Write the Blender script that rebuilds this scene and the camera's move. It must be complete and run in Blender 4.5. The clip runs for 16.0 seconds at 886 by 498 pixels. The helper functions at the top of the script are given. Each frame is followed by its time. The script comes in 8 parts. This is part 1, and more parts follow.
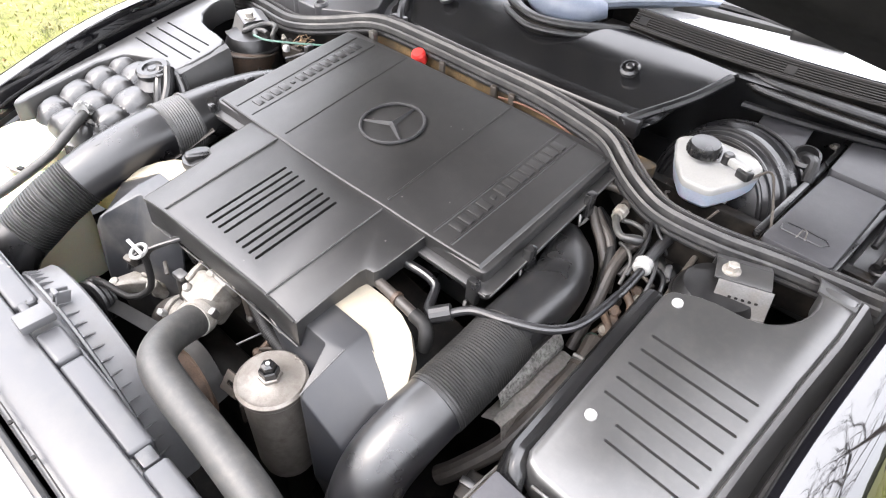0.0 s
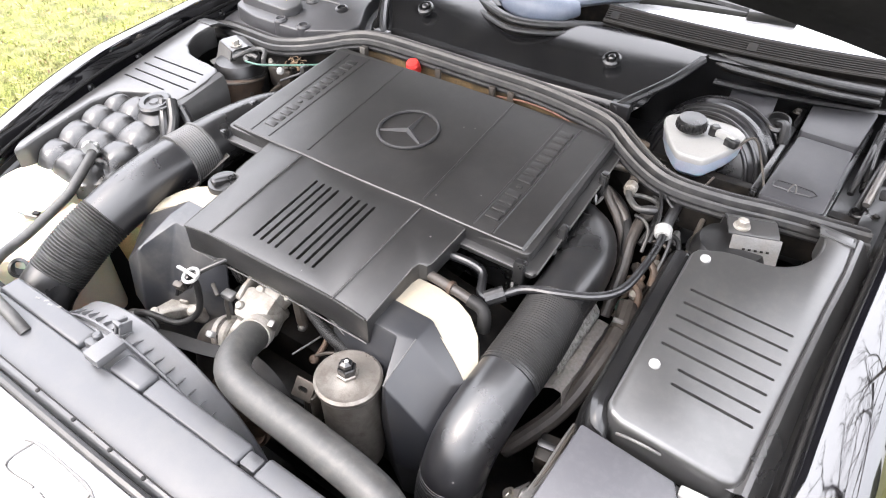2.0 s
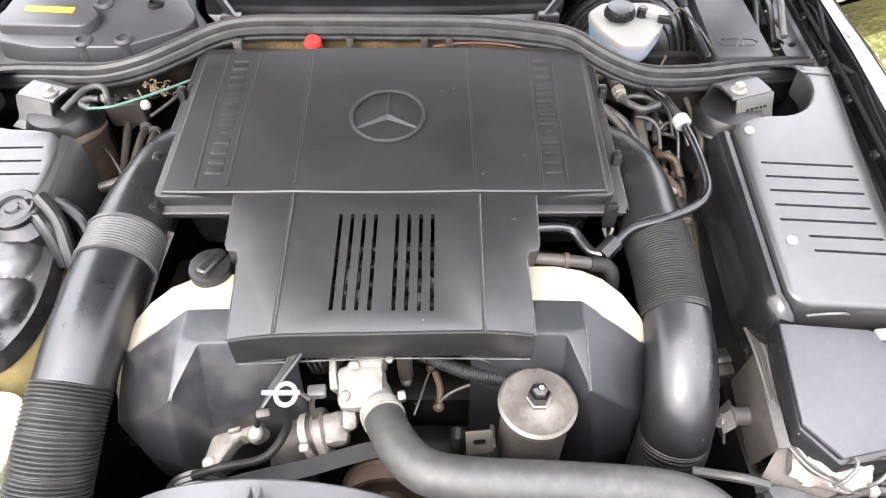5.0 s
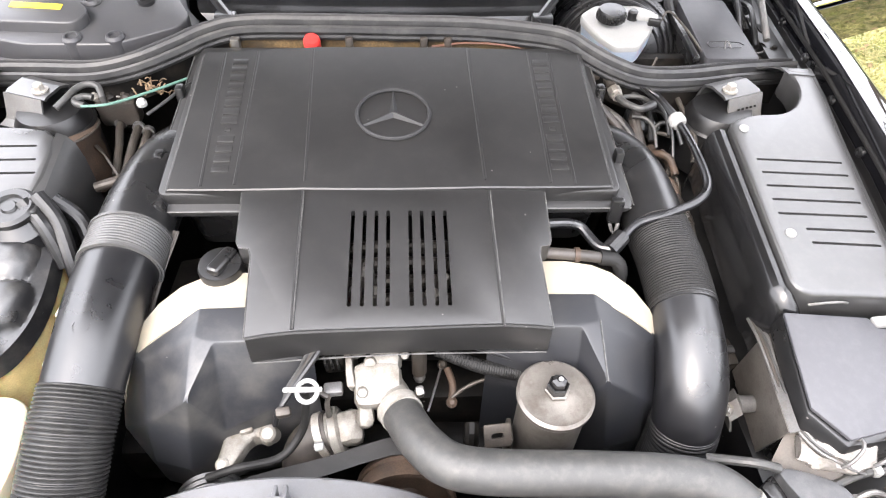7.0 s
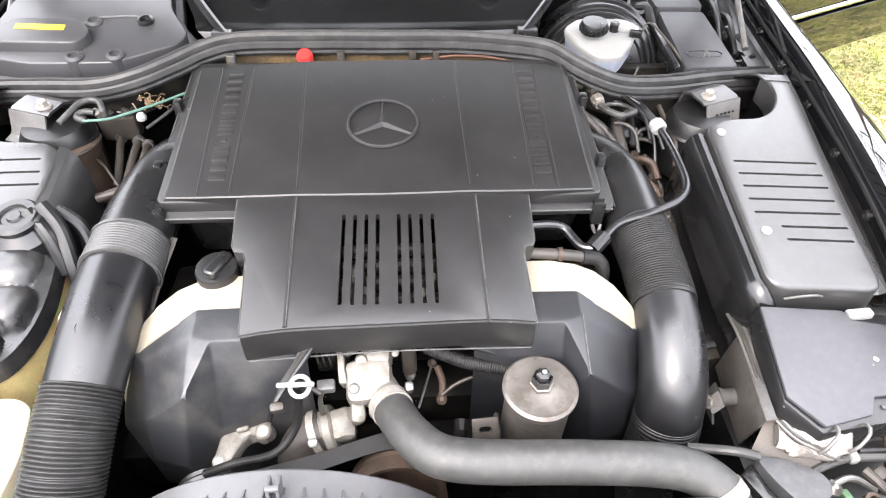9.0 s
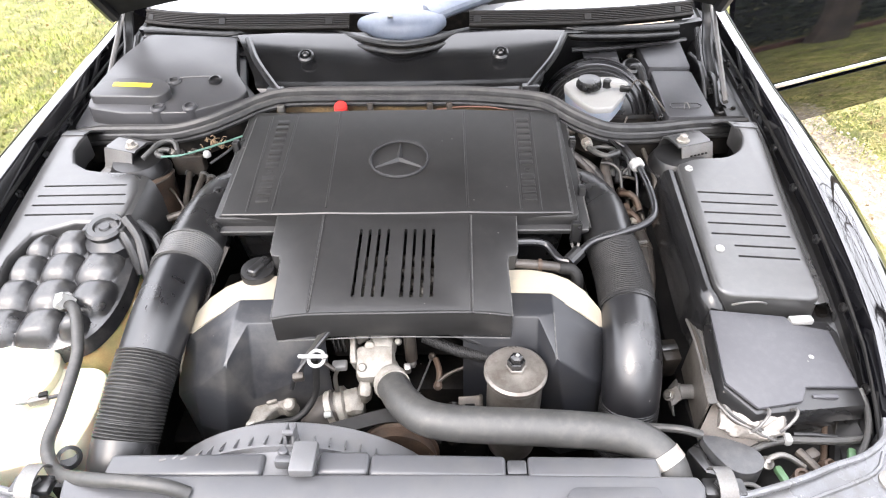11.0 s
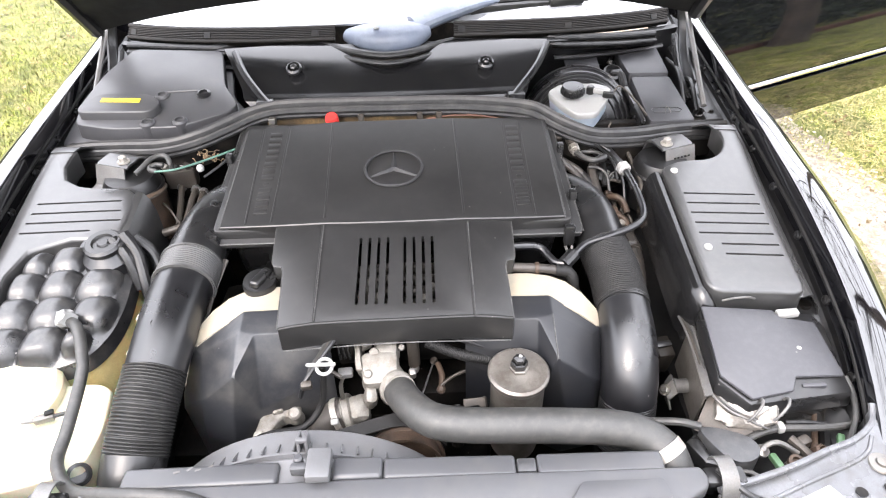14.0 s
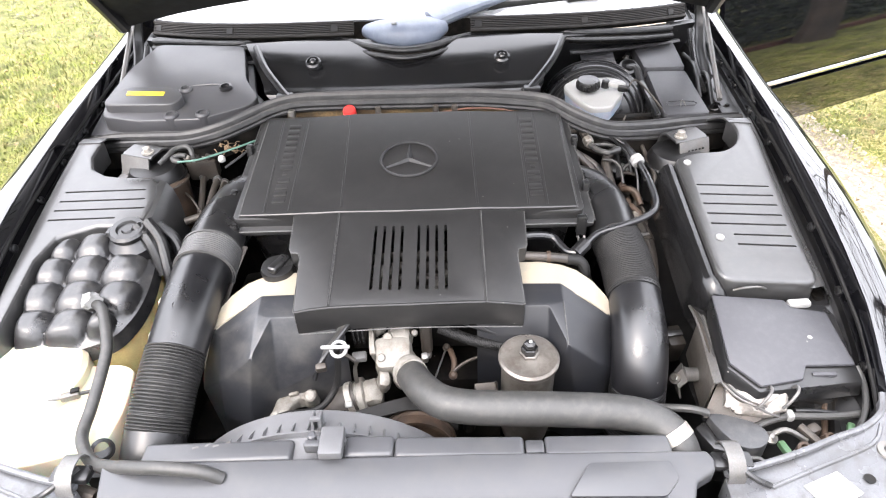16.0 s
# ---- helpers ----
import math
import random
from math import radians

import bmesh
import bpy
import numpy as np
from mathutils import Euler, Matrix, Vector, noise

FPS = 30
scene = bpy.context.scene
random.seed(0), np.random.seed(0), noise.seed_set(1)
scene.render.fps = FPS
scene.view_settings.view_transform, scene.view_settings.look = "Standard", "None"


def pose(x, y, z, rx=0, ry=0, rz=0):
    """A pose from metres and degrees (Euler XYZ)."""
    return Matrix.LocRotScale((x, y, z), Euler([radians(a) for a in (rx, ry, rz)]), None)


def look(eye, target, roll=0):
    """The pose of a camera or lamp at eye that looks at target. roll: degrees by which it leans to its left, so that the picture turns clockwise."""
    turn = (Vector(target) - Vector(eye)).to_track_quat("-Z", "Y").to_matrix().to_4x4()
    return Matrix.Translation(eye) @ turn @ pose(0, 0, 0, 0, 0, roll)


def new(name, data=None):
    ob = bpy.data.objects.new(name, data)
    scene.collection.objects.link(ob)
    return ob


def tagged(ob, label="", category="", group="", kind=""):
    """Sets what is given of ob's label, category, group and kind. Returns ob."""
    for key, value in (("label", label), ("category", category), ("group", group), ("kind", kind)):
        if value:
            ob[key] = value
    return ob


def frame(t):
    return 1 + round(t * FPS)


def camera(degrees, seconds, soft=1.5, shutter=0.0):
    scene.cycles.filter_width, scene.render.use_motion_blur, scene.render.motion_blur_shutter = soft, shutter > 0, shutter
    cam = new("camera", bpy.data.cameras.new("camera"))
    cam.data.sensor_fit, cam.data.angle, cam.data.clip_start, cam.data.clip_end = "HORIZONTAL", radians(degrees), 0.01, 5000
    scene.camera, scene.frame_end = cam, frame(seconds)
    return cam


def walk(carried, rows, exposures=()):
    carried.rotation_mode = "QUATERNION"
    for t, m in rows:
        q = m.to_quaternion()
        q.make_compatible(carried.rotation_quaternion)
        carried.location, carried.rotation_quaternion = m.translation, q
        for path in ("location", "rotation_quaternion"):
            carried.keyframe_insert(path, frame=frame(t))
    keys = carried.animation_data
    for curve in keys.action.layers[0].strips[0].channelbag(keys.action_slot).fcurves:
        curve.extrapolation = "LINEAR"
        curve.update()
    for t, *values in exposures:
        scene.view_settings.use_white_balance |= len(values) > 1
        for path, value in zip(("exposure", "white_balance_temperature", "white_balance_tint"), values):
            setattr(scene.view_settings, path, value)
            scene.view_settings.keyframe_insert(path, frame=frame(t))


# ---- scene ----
cam = camera(68.5, 16.0, soft=1.1)
PATH = [
    (0, (0.638, -0.453, 1.451), (-0.335, 0.678, 0.119), 3.5),
    (0.5, (0.665, -0.45, 1.451), (-0.331, 0.654, 0.114), 4.9),
    (1, (0.651, -0.474, 1.452), (-0.41, 0.542, 0.095), 4.6),
    (1.5, (0.588, -0.541, 1.467), (-0.384, 0.657, 0.195), 3.3),
    (2, (0.567, -0.595, 1.468), (-0.271, 0.673, 0.169), 1.4),
    (2.5, (0.528, -0.589, 1.472), (-0.224, 0.755, 0.196), 3.5),
    (3, (0.492, -0.558, 1.471), (-0.133, 0.812, 0.155), 2.1),
    (3.5, (0.358, -0.621, 1.473), (0.021, 0.82, 0.128), -3.8),
    (4, (0.272, -0.621, 1.442), (-0.054, 0.717, -0.008), -6.1),
    (4.5, (0.151, -0.598, 1.449), (0.026, 0.767, -0.007), -3.3),
    (6.8, (0.017, -0.611, 1.436), (0.117, 0.783, 0.005), 2.2),
    (7, (0.018, -0.611, 1.44), (0.125, 0.78, 0.007), 2.4),
    (7.5, (0.02, -0.614, 1.437), (0.122, 0.775, 0.001), 2.3),
    (8, (0.019, -0.616, 1.433), (0.121, 0.765, -0.009), 2.2),
    (8.5, (0.033, -0.629, 1.437), (0.154, 0.776, 0.018), 1.7),
    (9, (0.034, -0.649, 1.447), (0.136, 0.783, 0.054), 1.3),
    (9.2, (0.033, -0.659, 1.45), (0.173, 0.833, 0.125), 1.7),
    (11.3, (0.112, -0.851, 1.505), (0.043, 0.72, 0.268), -1.8),
    (11.5, (0.106, -0.857, 1.503), (0.065, 0.719, 0.272), -1.8),
    (12, (0.091, -0.853, 1.517), (0.094, 0.735, 0.302), -2.3),
    (12.5, (0.072, -0.853, 1.523), (0.092, 0.734, 0.305), -2.4),
    (13, (0.065, -0.844, 1.523), (0.115, 0.744, 0.309), -2.0),
    (13.5, (0.066, -0.848, 1.521), (0.103, 0.742, 0.309), -1.7),
    (14, (0.069, -0.849, 1.518), (0.092, 0.728, 0.289), -1.5),
    (14.5, (0.068, -0.852, 1.519), (0.087, 0.733, 0.299), -1.5),
    (15, (0.069, -0.851, 1.518), (0.097, 0.73, 0.294), -1.3),
    (15.5, (0.068, -0.858, 1.516), (0.083, 0.73, 0.301), -1.4),
    (16, (0.079, -0.877, 1.513), (0.041, 0.704, 0.288), -2.4),
]
walk(cam, [(t, look(eye, target, roll)) for t, eye, target, roll in PATH], exposures=[(0.0, 2.83, 6480, 13), (0.5, 2.79, 6480, 13), (1.0, 2.75, 6480, 13), (1.5, 2.76, 6480, 13), (2.5, 2.81, 6480, 13), (4.0, 2.92, 6490, 13), (4.5, 2.88, 6490, 13), (7.0, 2.96, 6500, 13), (9.2, 2.92, 6480, 13), (11.5, 2.68, 6430, 13), (16.0, 2.67, 6430, 13)])

# ---- light ----
world = bpy.data.worlds.new("sky")
scene.world = world
world.use_nodes = True
wn = world.node_tree.nodes
sky = wn.new("ShaderNodeTexSky")
sky.sky_type, sky.sun_disc = "NISHITA", False
SUN_EL, SUN_AZ = 48.0, -145.0           # degrees up; degrees from +y towards +x
sky.sun_elevation, sky.sun_rotation = radians(SUN_EL), radians(SUN_AZ)
sky.dust_density, sky.air_density, sky.ozone_density = 4.0, 1.0, 1.0
wn["Background"].inputs["Strength"].default_value = 0.15
haze = wn.new("ShaderNodeMix")
haze.data_type, haze.inputs["Factor"].default_value, haze.inputs["B"].default_value = "RGBA", 0.75, (7.2, 7.2, 7.3, 1)
world.node_tree.links.new(sky.outputs["Color"], haze.inputs["A"])
# an overcast sky is about three times as bright overhead as at the horizon
direction, height, rise, dome = wn.new("ShaderNodeTexCoord"), wn.new("ShaderNodeSeparateXYZ"), wn.new("ShaderNodeMapRange"), wn.new("ShaderNodeVectorMath")
rise.inputs["To Min"].default_value, rise.inputs["To Max"].default_value = 0.55, 1.55
dome.operation = "SCALE"
world.node_tree.links.new(direction.outputs["Generated"], height.inputs[0])
world.node_tree.links.new(height.outputs["Z"], rise.inputs["Value"])
world.node_tree.links.new(haze.outputs["Result"], dome.inputs[0])
world.node_tree.links.new(rise.outputs[0], dome.inputs["Scale"])
world.node_tree.links.new(dome.outputs[0], wn["Background"].inputs["Color"])
sun = new("sun", bpy.data.lights.new("sun", "SUN"))
sun.data.energy, sun.data.angle, sun.data.color = 0.3, radians(30.0), (1.0, 0.97, 0.92)
_el, _az = radians(SUN_EL), radians(SUN_AZ)
sun.matrix_world = look(Vector((math.sin(_az) * math.cos(_el), math.cos(_az) * math.cos(_el), math.sin(_el))) * 20, (0, 0, 0))


# ---- materials ----
def material(name, color, rough=0.5, metal=0.0, vary=0.25, scale=30.0, bump=0.05, fine=400.0, dirt=None, dirt_amount=0.0,
             dirt_scale=14.0, coat=0.0, ior=1.5, spread=0.08, transmission=0.0, subsurface=0.0, specks=0.0):
    """A worn surface: base colour varied at two scales, dirt in patches, uneven gloss and a fine relief."""
    m = bpy.data.materials.new(name)
    m.use_nodes = True
    nt = m.node_tree
    n, l = nt.nodes, nt.links
    b = n["Principled BSDF"]
    co = n.new("ShaderNodeTexCoord")
    big, small = n.new("ShaderNodeTexNoise"), n.new("ShaderNodeTexNoise")
    big.inputs["Scale"].default_value, big.inputs["Detail"].default_value = scale, 5.0
    small.inputs["Scale"].default_value, small.inputs["Detail"].default_value = fine, 3.0
    for t in (big, small):
        l.new(co.outputs["Object"], t.inputs["Vector"])
    ramp = n.new("ShaderNodeMapRange")
    ramp.inputs["From Min"].default_value, ramp.inputs["From Max"].default_value = 0.3, 0.7
    ramp.inputs["To Min"].default_value, ramp.inputs["To Max"].default_value = 1.0 - vary, 1.0 + vary
    l.new(big.outputs["Fac"], ramp.inputs["Value"])
    grain = n.new("ShaderNodeMapRange")
    grain.inputs["From Min"].default_value, grain.inputs["From Max"].default_value = 0.25, 0.75
    grain.inputs["To Min"].default_value, grain.inputs["To Max"].default_value = 1.0 - 0.8 * vary, 1.0 + 0.8 * vary
    l.new(small.outputs["Fac"], grain.inputs["Value"])
    both = n.new("ShaderNodeMath")
    both.operation = "MULTIPLY"
    l.new(ramp.outputs[0], both.inputs[0]), l.new(grain.outputs[0], both.inputs[1])
    tint = n.new("ShaderNodeVectorMath")
    tint.operation = "SCALE"
    tint.inputs[0].default_value = color
    l.new(both.outputs[0], tint.inputs["Scale"])
    out = tint.outputs[0]
    if dirt:
        d = n.new("ShaderNodeTexNoise")
        d.inputs["Scale"].default_value, d.inputs["Detail"].default_value, d.inputs["Roughness"].default_value = dirt_scale, 8.0, 0.65
        l.new(co.outputs["Object"], d.inputs["Vector"])
        mask = n.new("ShaderNodeMapRange")
        mask.inputs["From Min"].default_value, mask.inputs["From Max"].default_value = 0.46, 0.68
        mask.inputs["To Max"].default_value = dirt_amount
        l.new(d.outputs["Fac"], mask.inputs["Value"])
        mix = n.new("ShaderNodeMix")
        mix.data_type = "RGBA"
        mix.inputs["B"].default_value = (*dirt, 1)
        l.new(mask.outputs[0], mix.inputs["Factor"]), l.new(out, mix.inputs["A"])
        out = mix.outputs["Result"]
    if specks:
        # sparse pale flecks of dust and paint
        v = n.new("ShaderNodeTexVoronoi")
        v.inputs["Scale"].default_value = 55.0
        l.new(co.outputs["Object"], v.inputs["Vector"])
        near = n.new("ShaderNodeMath")
        near.operation, near.inputs[1].default_value = "LESS_THAN", 0.075
        l.new(v.outputs["Distance"], near.inputs[0])
        pick = n.new("ShaderNodeSeparateColor")
        l.new(v.outputs["Color"], pick.inputs[0])
        few = n.new("ShaderNodeMath")
        few.operation, few.inputs[1].default_value = "LESS_THAN", specks
        l.new(pick.outputs[0], few.inputs[0])
        hit = n.new("ShaderNodeMath")
        hit.operation = "MULTIPLY"
        l.new(near.outputs[0], hit.inputs[0]), l.new(few.outputs[0], hit.inputs[1])
        fleck = n.new("ShaderNodeMix")
        fleck.data_type = "RGBA"
        fleck.inputs["B"].default_value = (0.13, 0.125, 0.117, 1)
        l.new(hit.outputs[0], fleck.inputs["Factor"]), l.new(out, fleck.inputs["A"])
        out = fleck.outputs["Result"]
    l.new(out, b.inputs["Base Color"])
    gloss = n.new("ShaderNodeMapRange")
    gloss.inputs["From Min"].default_value, gloss.inputs["From Max"].default_value = 0.25, 0.75
    gloss.inputs["To Min"].default_value, gloss.inputs["To Max"].default_value = max(0.02, rough - spread), rough + spread
    l.new(big.outputs["Fac"], gloss.inputs["Value"]), l.new(gloss.outputs[0], b.inputs["Roughness"])
    b.inputs["Metallic"].default_value, b.inputs["IOR"].default_value = metal, ior
    b.inputs["Coat Weight"].default_value, b.inputs["Coat Roughness"].default_value = coat, 0.04
    b.inputs["Transmission Weight"].default_value = transmission
    if subsurface:
        b.inputs["Subsurface Weight"].default_value, b.inputs["Subsurface Scale"].default_value = subsurface, 0.02
    if bump:
        bp = n.new("ShaderNodeBump")
        bp.inputs["Strength"].default_value, bp.inputs["Distance"].default_value = bump, 0.0004
        l.new(small.outputs["Fac"], bp.inputs["Height"]), l.new(bp.outputs[0], b.inputs["Normal"])
    return m


PLASTIC = material("textured_black_plastic", (0.0130, 0.0127, 0.0128), 0.41, vary=0.12, scale=7, fine=1800, bump=0.22, dirt=(0.034, 0.033, 0.031), dirt_amount=0.25, dirt_scale=45, ior=1.62, specks=0.10)
EMBLEM = material("matt_emblem_plastic", (0.020, 0.020, 0.021), 0.6, vary=0.15, scale=20, fine=1500, bump=0.15, ior=1.4)
SATIN = material("satin_black_plastic", (0.0105, 0.0105, 0.011), 0.29, vary=0.2, scale=12, fine=900, bump=0.10, dirt=(0.022, 0.021, 0.020), dirt_amount=0.5, dirt_scale=50, ior=1.6, specks=0.06)
# dusty, with a base lifted above SATIN to carry the sky's sheen
TRAY = material("dusty_sheen_satin_tray", (0.027, 0.0268, 0.027), 0.33, vary=0.08, scale=8, fine=900, bump=0.10, dirt=(0.05, 0.0485, 0.046), dirt_amount=0.4, dirt_scale=70, ior=1.78, specks=0.06)
GLOSSY = material("smooth_black_plastic", (0.0060, 0.0060, 0.0070), 0.31, ior=1.68, vary=0.25, scale=18, fine=700, bump=0.04, dirt=(0.018, 0.017, 0.016), dirt_amount=0.25, dirt_scale=60, specks=0.07)
COVERBLACK = material("scuffed_black_plastic", (0.0095, 0.0102, 0.0125), 0.37, vary=0.12, scale=10, fine=900, bump=0.10, dirt=(0.024, 0.023, 0.022), dirt_amount=0.5, dirt_scale=14, ior=1.55, specks=0.1)
RUBBER = material("black_rubber", (0.0070, 0.0070, 0.0075), 0.38, vary=0.25, scale=40, fine=1200, bump=0.12, dirt=(0.024, 0.023, 0.022), dirt_amount=0.5, ior=1.58, dirt_scale=50, specks=0.1)
SEALRUBBER = material("weathered_seal_rubber", (0.010, 0.010, 0.0105), 0.45, vary=0.3, scale=30, fine=900, bump=0.2, dirt=(0.048, 0.046, 0.043), dirt_amount=0.5, dirt_scale=45)
HOSE = material("grey_coolant_hose", (0.033, 0.033, 0.032), 0.48, vary=0.2, scale=25, fine=1500, bump=0.25, dirt=(0.07, 0.066, 0.06), dirt_amount=0.5, dirt_scale=80, specks=0.12)
GREYPLASTIC = material("dusty_grey_plastic", (0.045, 0.046, 0.049), 0.36, vary=0.2, scale=10, fine=900, bump=0.1, dirt=(0.09, 0.088, 0.085), dirt_amount=0.5, dirt_scale=60)
RADGREY = material("dusty_radiator_panel_plastic", (0.052, 0.053, 0.057), 0.34, vary=0.06, scale=5, fine=900, bump=0.06, dirt=(0.07, 0.069, 0.067), dirt_amount=0.4, dirt_scale=30)
BOXGREY = material("matt_box_plastic", (0.040, 0.040, 0.043), 0.42, vary=0.12, scale=8, fine=1200, bump=0.2, dirt=(0.05, 0.049, 0.047), dirt_amount=0.5, dirt_scale=40)
FUSEGREY = material("dark_grey_box_plastic", (0.045, 0.045, 0.050), 0.42, vary=0.06, scale=5, fine=1500, bump=0.15, dirt=(0.075, 0.075, 0.078), dirt_amount=0.3, dirt_scale=90, specks=0.04)
PAINT = material("black_car_paint", (0.003, 0.003, 0.004), 0.05, vary=0.2, scale=10, fine=600, bump=0.0, coat=0.95, ior=1.68, spread=0.02)
COWLBLACK = material("smooth_cowl_plastic", (0.0075, 0.0075, 0.008), 0.20, vary=0.2, scale=9, fine=900, bump=0.06, dirt=(0.016, 0.0155, 0.0145), dirt_amount=0.4, dirt_scale=26, specks=0.05, ior=1.55)
JACKET = material("shiny_quilt_plastic", (0.014, 0.014, 0.015), 0.32, ior=1.65, vary=0.2, scale=20, fine=900, bump=0.08, dirt=(0.07, 0.067, 0.062), dirt_amount=0.5, dirt_scale=50, specks=0.08)
SLEEVE = material("grey_joint_rubber", (0.055, 0.055, 0.055), 0.45, vary=0.15, scale=25, fine=900, bump=0.1, dirt=(0.09, 0.086, 0.08), dirt_amount=0.5, dirt_scale=60)
SILVER = material("scratched_silver_grey_paint", (0.12, 0.123, 0.13), 0.30, metal=0.3, vary=0.15, scale=12, fine=500, bump=0.08, dirt=(0.07, 0.068, 0.064), dirt_amount=0.7, dirt_scale=45, specks=0.1)
INNERPAINT = material("dusty_black_body_paint", (0.0065, 0.0065, 0.007), 0.34, vary=0.3, scale=14, fine=500, bump=0.08, dirt=(0.020, 0.019, 0.018), dirt_amount=0.5, dirt_scale=30, coat=0.1, specks=0.12)
# near-black base also deepens the shade in gaps between parts
DARK = material("oily_shade_black_metal", (0.0035, 0.0032, 0.003), 0.5, vary=0.4, scale=20, fine=300, bump=0.3, dirt=(0.035, 0.029, 0.023), dirt_amount=0.4, dirt_scale=30, specks=0.12, ior=1.3)
ALU = material("dull_cast_aluminium", (0.185, 0.175, 0.157), 0.55, metal=0.2, vary=0.22, scale=40, fine=600, bump=0.5, dirt=(0.09, 0.072, 0.052), dirt_amount=0.8, dirt_scale=50)
DUSTGREY = material("pale_dusty_shroud_plastic", (0.090, 0.091, 0.095), 0.44, vary=0.12, scale=12, fine=900, bump=0.1, dirt=(0.075, 0.073, 0.07), dirt_amount=0.5, dirt_scale=40)
SHELL = material("dust_blotched_shell_plastic", (0.0165, 0.0175, 0.0205), 0.36, vary=0.15, scale=10, fine=900, bump=0.10, dirt=(0.066, 0.063, 0.058), dirt_amount=0.8, dirt_scale=12, ior=1.6, specks=0.1)
CAN = material("tarnished_metal_can", (0.150, 0.138, 0.124), 0.34, metal=0.5, vary=0.2, scale=30, fine=800, bump=0.1, dirt=(0.07, 0.055, 0.043), dirt_amount=0.65, dirt_scale=55)
STEEL = material("zinc_plated_steel", (0.165, 0.160, 0.152), 0.38, metal=0.8, vary=0.2, scale=60, fine=900, bump=0.1, dirt=(0.22, 0.19, 0.15), dirt_amount=0.6, dirt_scale=80)
SHEET = material("grey_sheet_metal", (0.135, 0.133, 0.130), 0.42, metal=0.5, vary=0.2, scale=25, fine=500, bump=0.15, dirt=(0.13, 0.115, 0.10), dirt_amount=0.6, dirt_scale=40)
# black car paint given the pale tone of the sky it mirrors
FRONTSKY = material("sky_reflection_front_paint", (0.32, 0.32, 0.33), 0.3, vary=0.1, scale=10, fine=500, bump=0.05, dirt=(0.2, 0.2, 0.2), dirt_amount=0.4, dirt_scale=30)
PLATE = material("dusty_bracket_sheet", (0.105, 0.096, 0.086), 0.5, metal=0.2, vary=0.3, scale=25, fine=500, bump=0.2, dirt=(0.05, 0.042, 0.035), dirt_amount=0.6, dirt_scale=50)
CLAMP = material("bright_clamp_band", (0.30, 0.285, 0.26), 0.4, metal=0.3, vary=0.2, scale=60, fine=900, bump=0.1, dirt=(0.16, 0.13, 0.10), dirt_amount=0.5, dirt_scale=90)
CHROME = material("bright_chrome", (0.8, 0.8, 0.8), 0.08, metal=1.0, vary=0.05, scale=20, bump=0.0, spread=0.03)
CREAM = material("cream_painted_cover", (0.27, 0.243, 0.193), 0.4, vary=0.08, scale=14, fine=800, bump=0.06, dirt=(0.38, 0.30, 0.20), dirt_amount=0.4, dirt_scale=40)
YELLOWED = material("yellowed_translucent_plastic", (0.50, 0.41, 0.19), 0.4, vary=0.2, scale=9, fine=500, bump=0.05, dirt=(0.28, 0.21, 0.09), dirt_amount=0.5, dirt_scale=12, subsurface=0.3)
MILKY = material("milky_white_plastic", (0.52, 0.495, 0.375), 0.4, vary=0.08, scale=9, fine=500, bump=0.05, dirt=(0.6, 0.53, 0.33), dirt_amount=0.4, dirt_scale=8, subsurface=0.3)
WHITE = material("white_plastic", (0.25, 0.25, 0.243), 0.4, vary=0.06, scale=20, bump=0.03)
FLUID = material("blue_tinted_white_plastic", (0.26, 0.295, 0.36), 0.35, vary=0.1, scale=14, bump=0.03, subsurface=0.2)
RED = material("red_plastic", (0.55, 0.035, 0.03), 0.4, vary=0.15, scale=40, bump=0.05)
YELLOW = material("yellow_sticker", (0.7, 0.52, 0.03), 0.45, vary=0.06, scale=30, bump=0.0)
GREEN = material("green_plastic", (0.075, 0.145, 0.075), 0.45, vary=0.15, scale=30, bump=0.05)
TEAL = material("green_wire_sleeve", (0.065, 0.135, 0.108), 0.5, vary=0.2, scale=40, bump=0.05)
ORANGE = material("faded_orange_wire", (0.10, 0.045, 0.028), 0.5, vary=0.2, scale=40, bump=0.05)
RUST = material("rusty_brown_metal", (0.062, 0.040, 0.027), 0.6, metal=0.2, vary=0.4, scale=30, fine=500, bump=0.4, dirt=(0.035, 0.03, 0.026), dirt_amount=0.6, dirt_scale=40)
OCHRE = material("oily_ochre_firewall", (0.095, 0.062, 0.027), 0.6, vary=0.5, scale=25, fine=400, bump=0.3, dirt=(0.015, 0.012, 0.01), dirt_amount=1.0, dirt_scale=14)
BROWNMETAL = material("brown_grey_bracket_metal", (0.048, 0.042, 0.036), 0.5, metal=0.3, vary=0.3, scale=25, fine=500, bump=0.2, dirt=(0.06, 0.046, 0.036), dirt_amount=0.7, dirt_scale=40)
WIPERGREY = material("blue_grey_wiper_plastic", (0.12, 0.14, 0.185), 0.4, vary=0.12, scale=12, fine=800, bump=0.08, dirt=(0.22, 0.24, 0.27), dirt_amount=0.4, dirt_scale=30)
SLAT = material("brownish_black_grille_plastic", (0.0095, 0.0082, 0.0072), 0.66, vary=0.3, scale=30, fine=600, bump=0.1, dirt=(0.022, 0.019, 0.016), dirt_amount=0.4, dirt_scale=50, ior=1.35)
GLASS = material("windscreen_glass", (0.20, 0.205, 0.21), 0.03, vary=0.03, scale=3, bump=0.0, coat=1.0, ior=2.6, spread=0.01)
AMBER = material("amber_lens", (0.5, 0.17, 0.02), 0.15, vary=0.1, scale=30, bump=0.0)
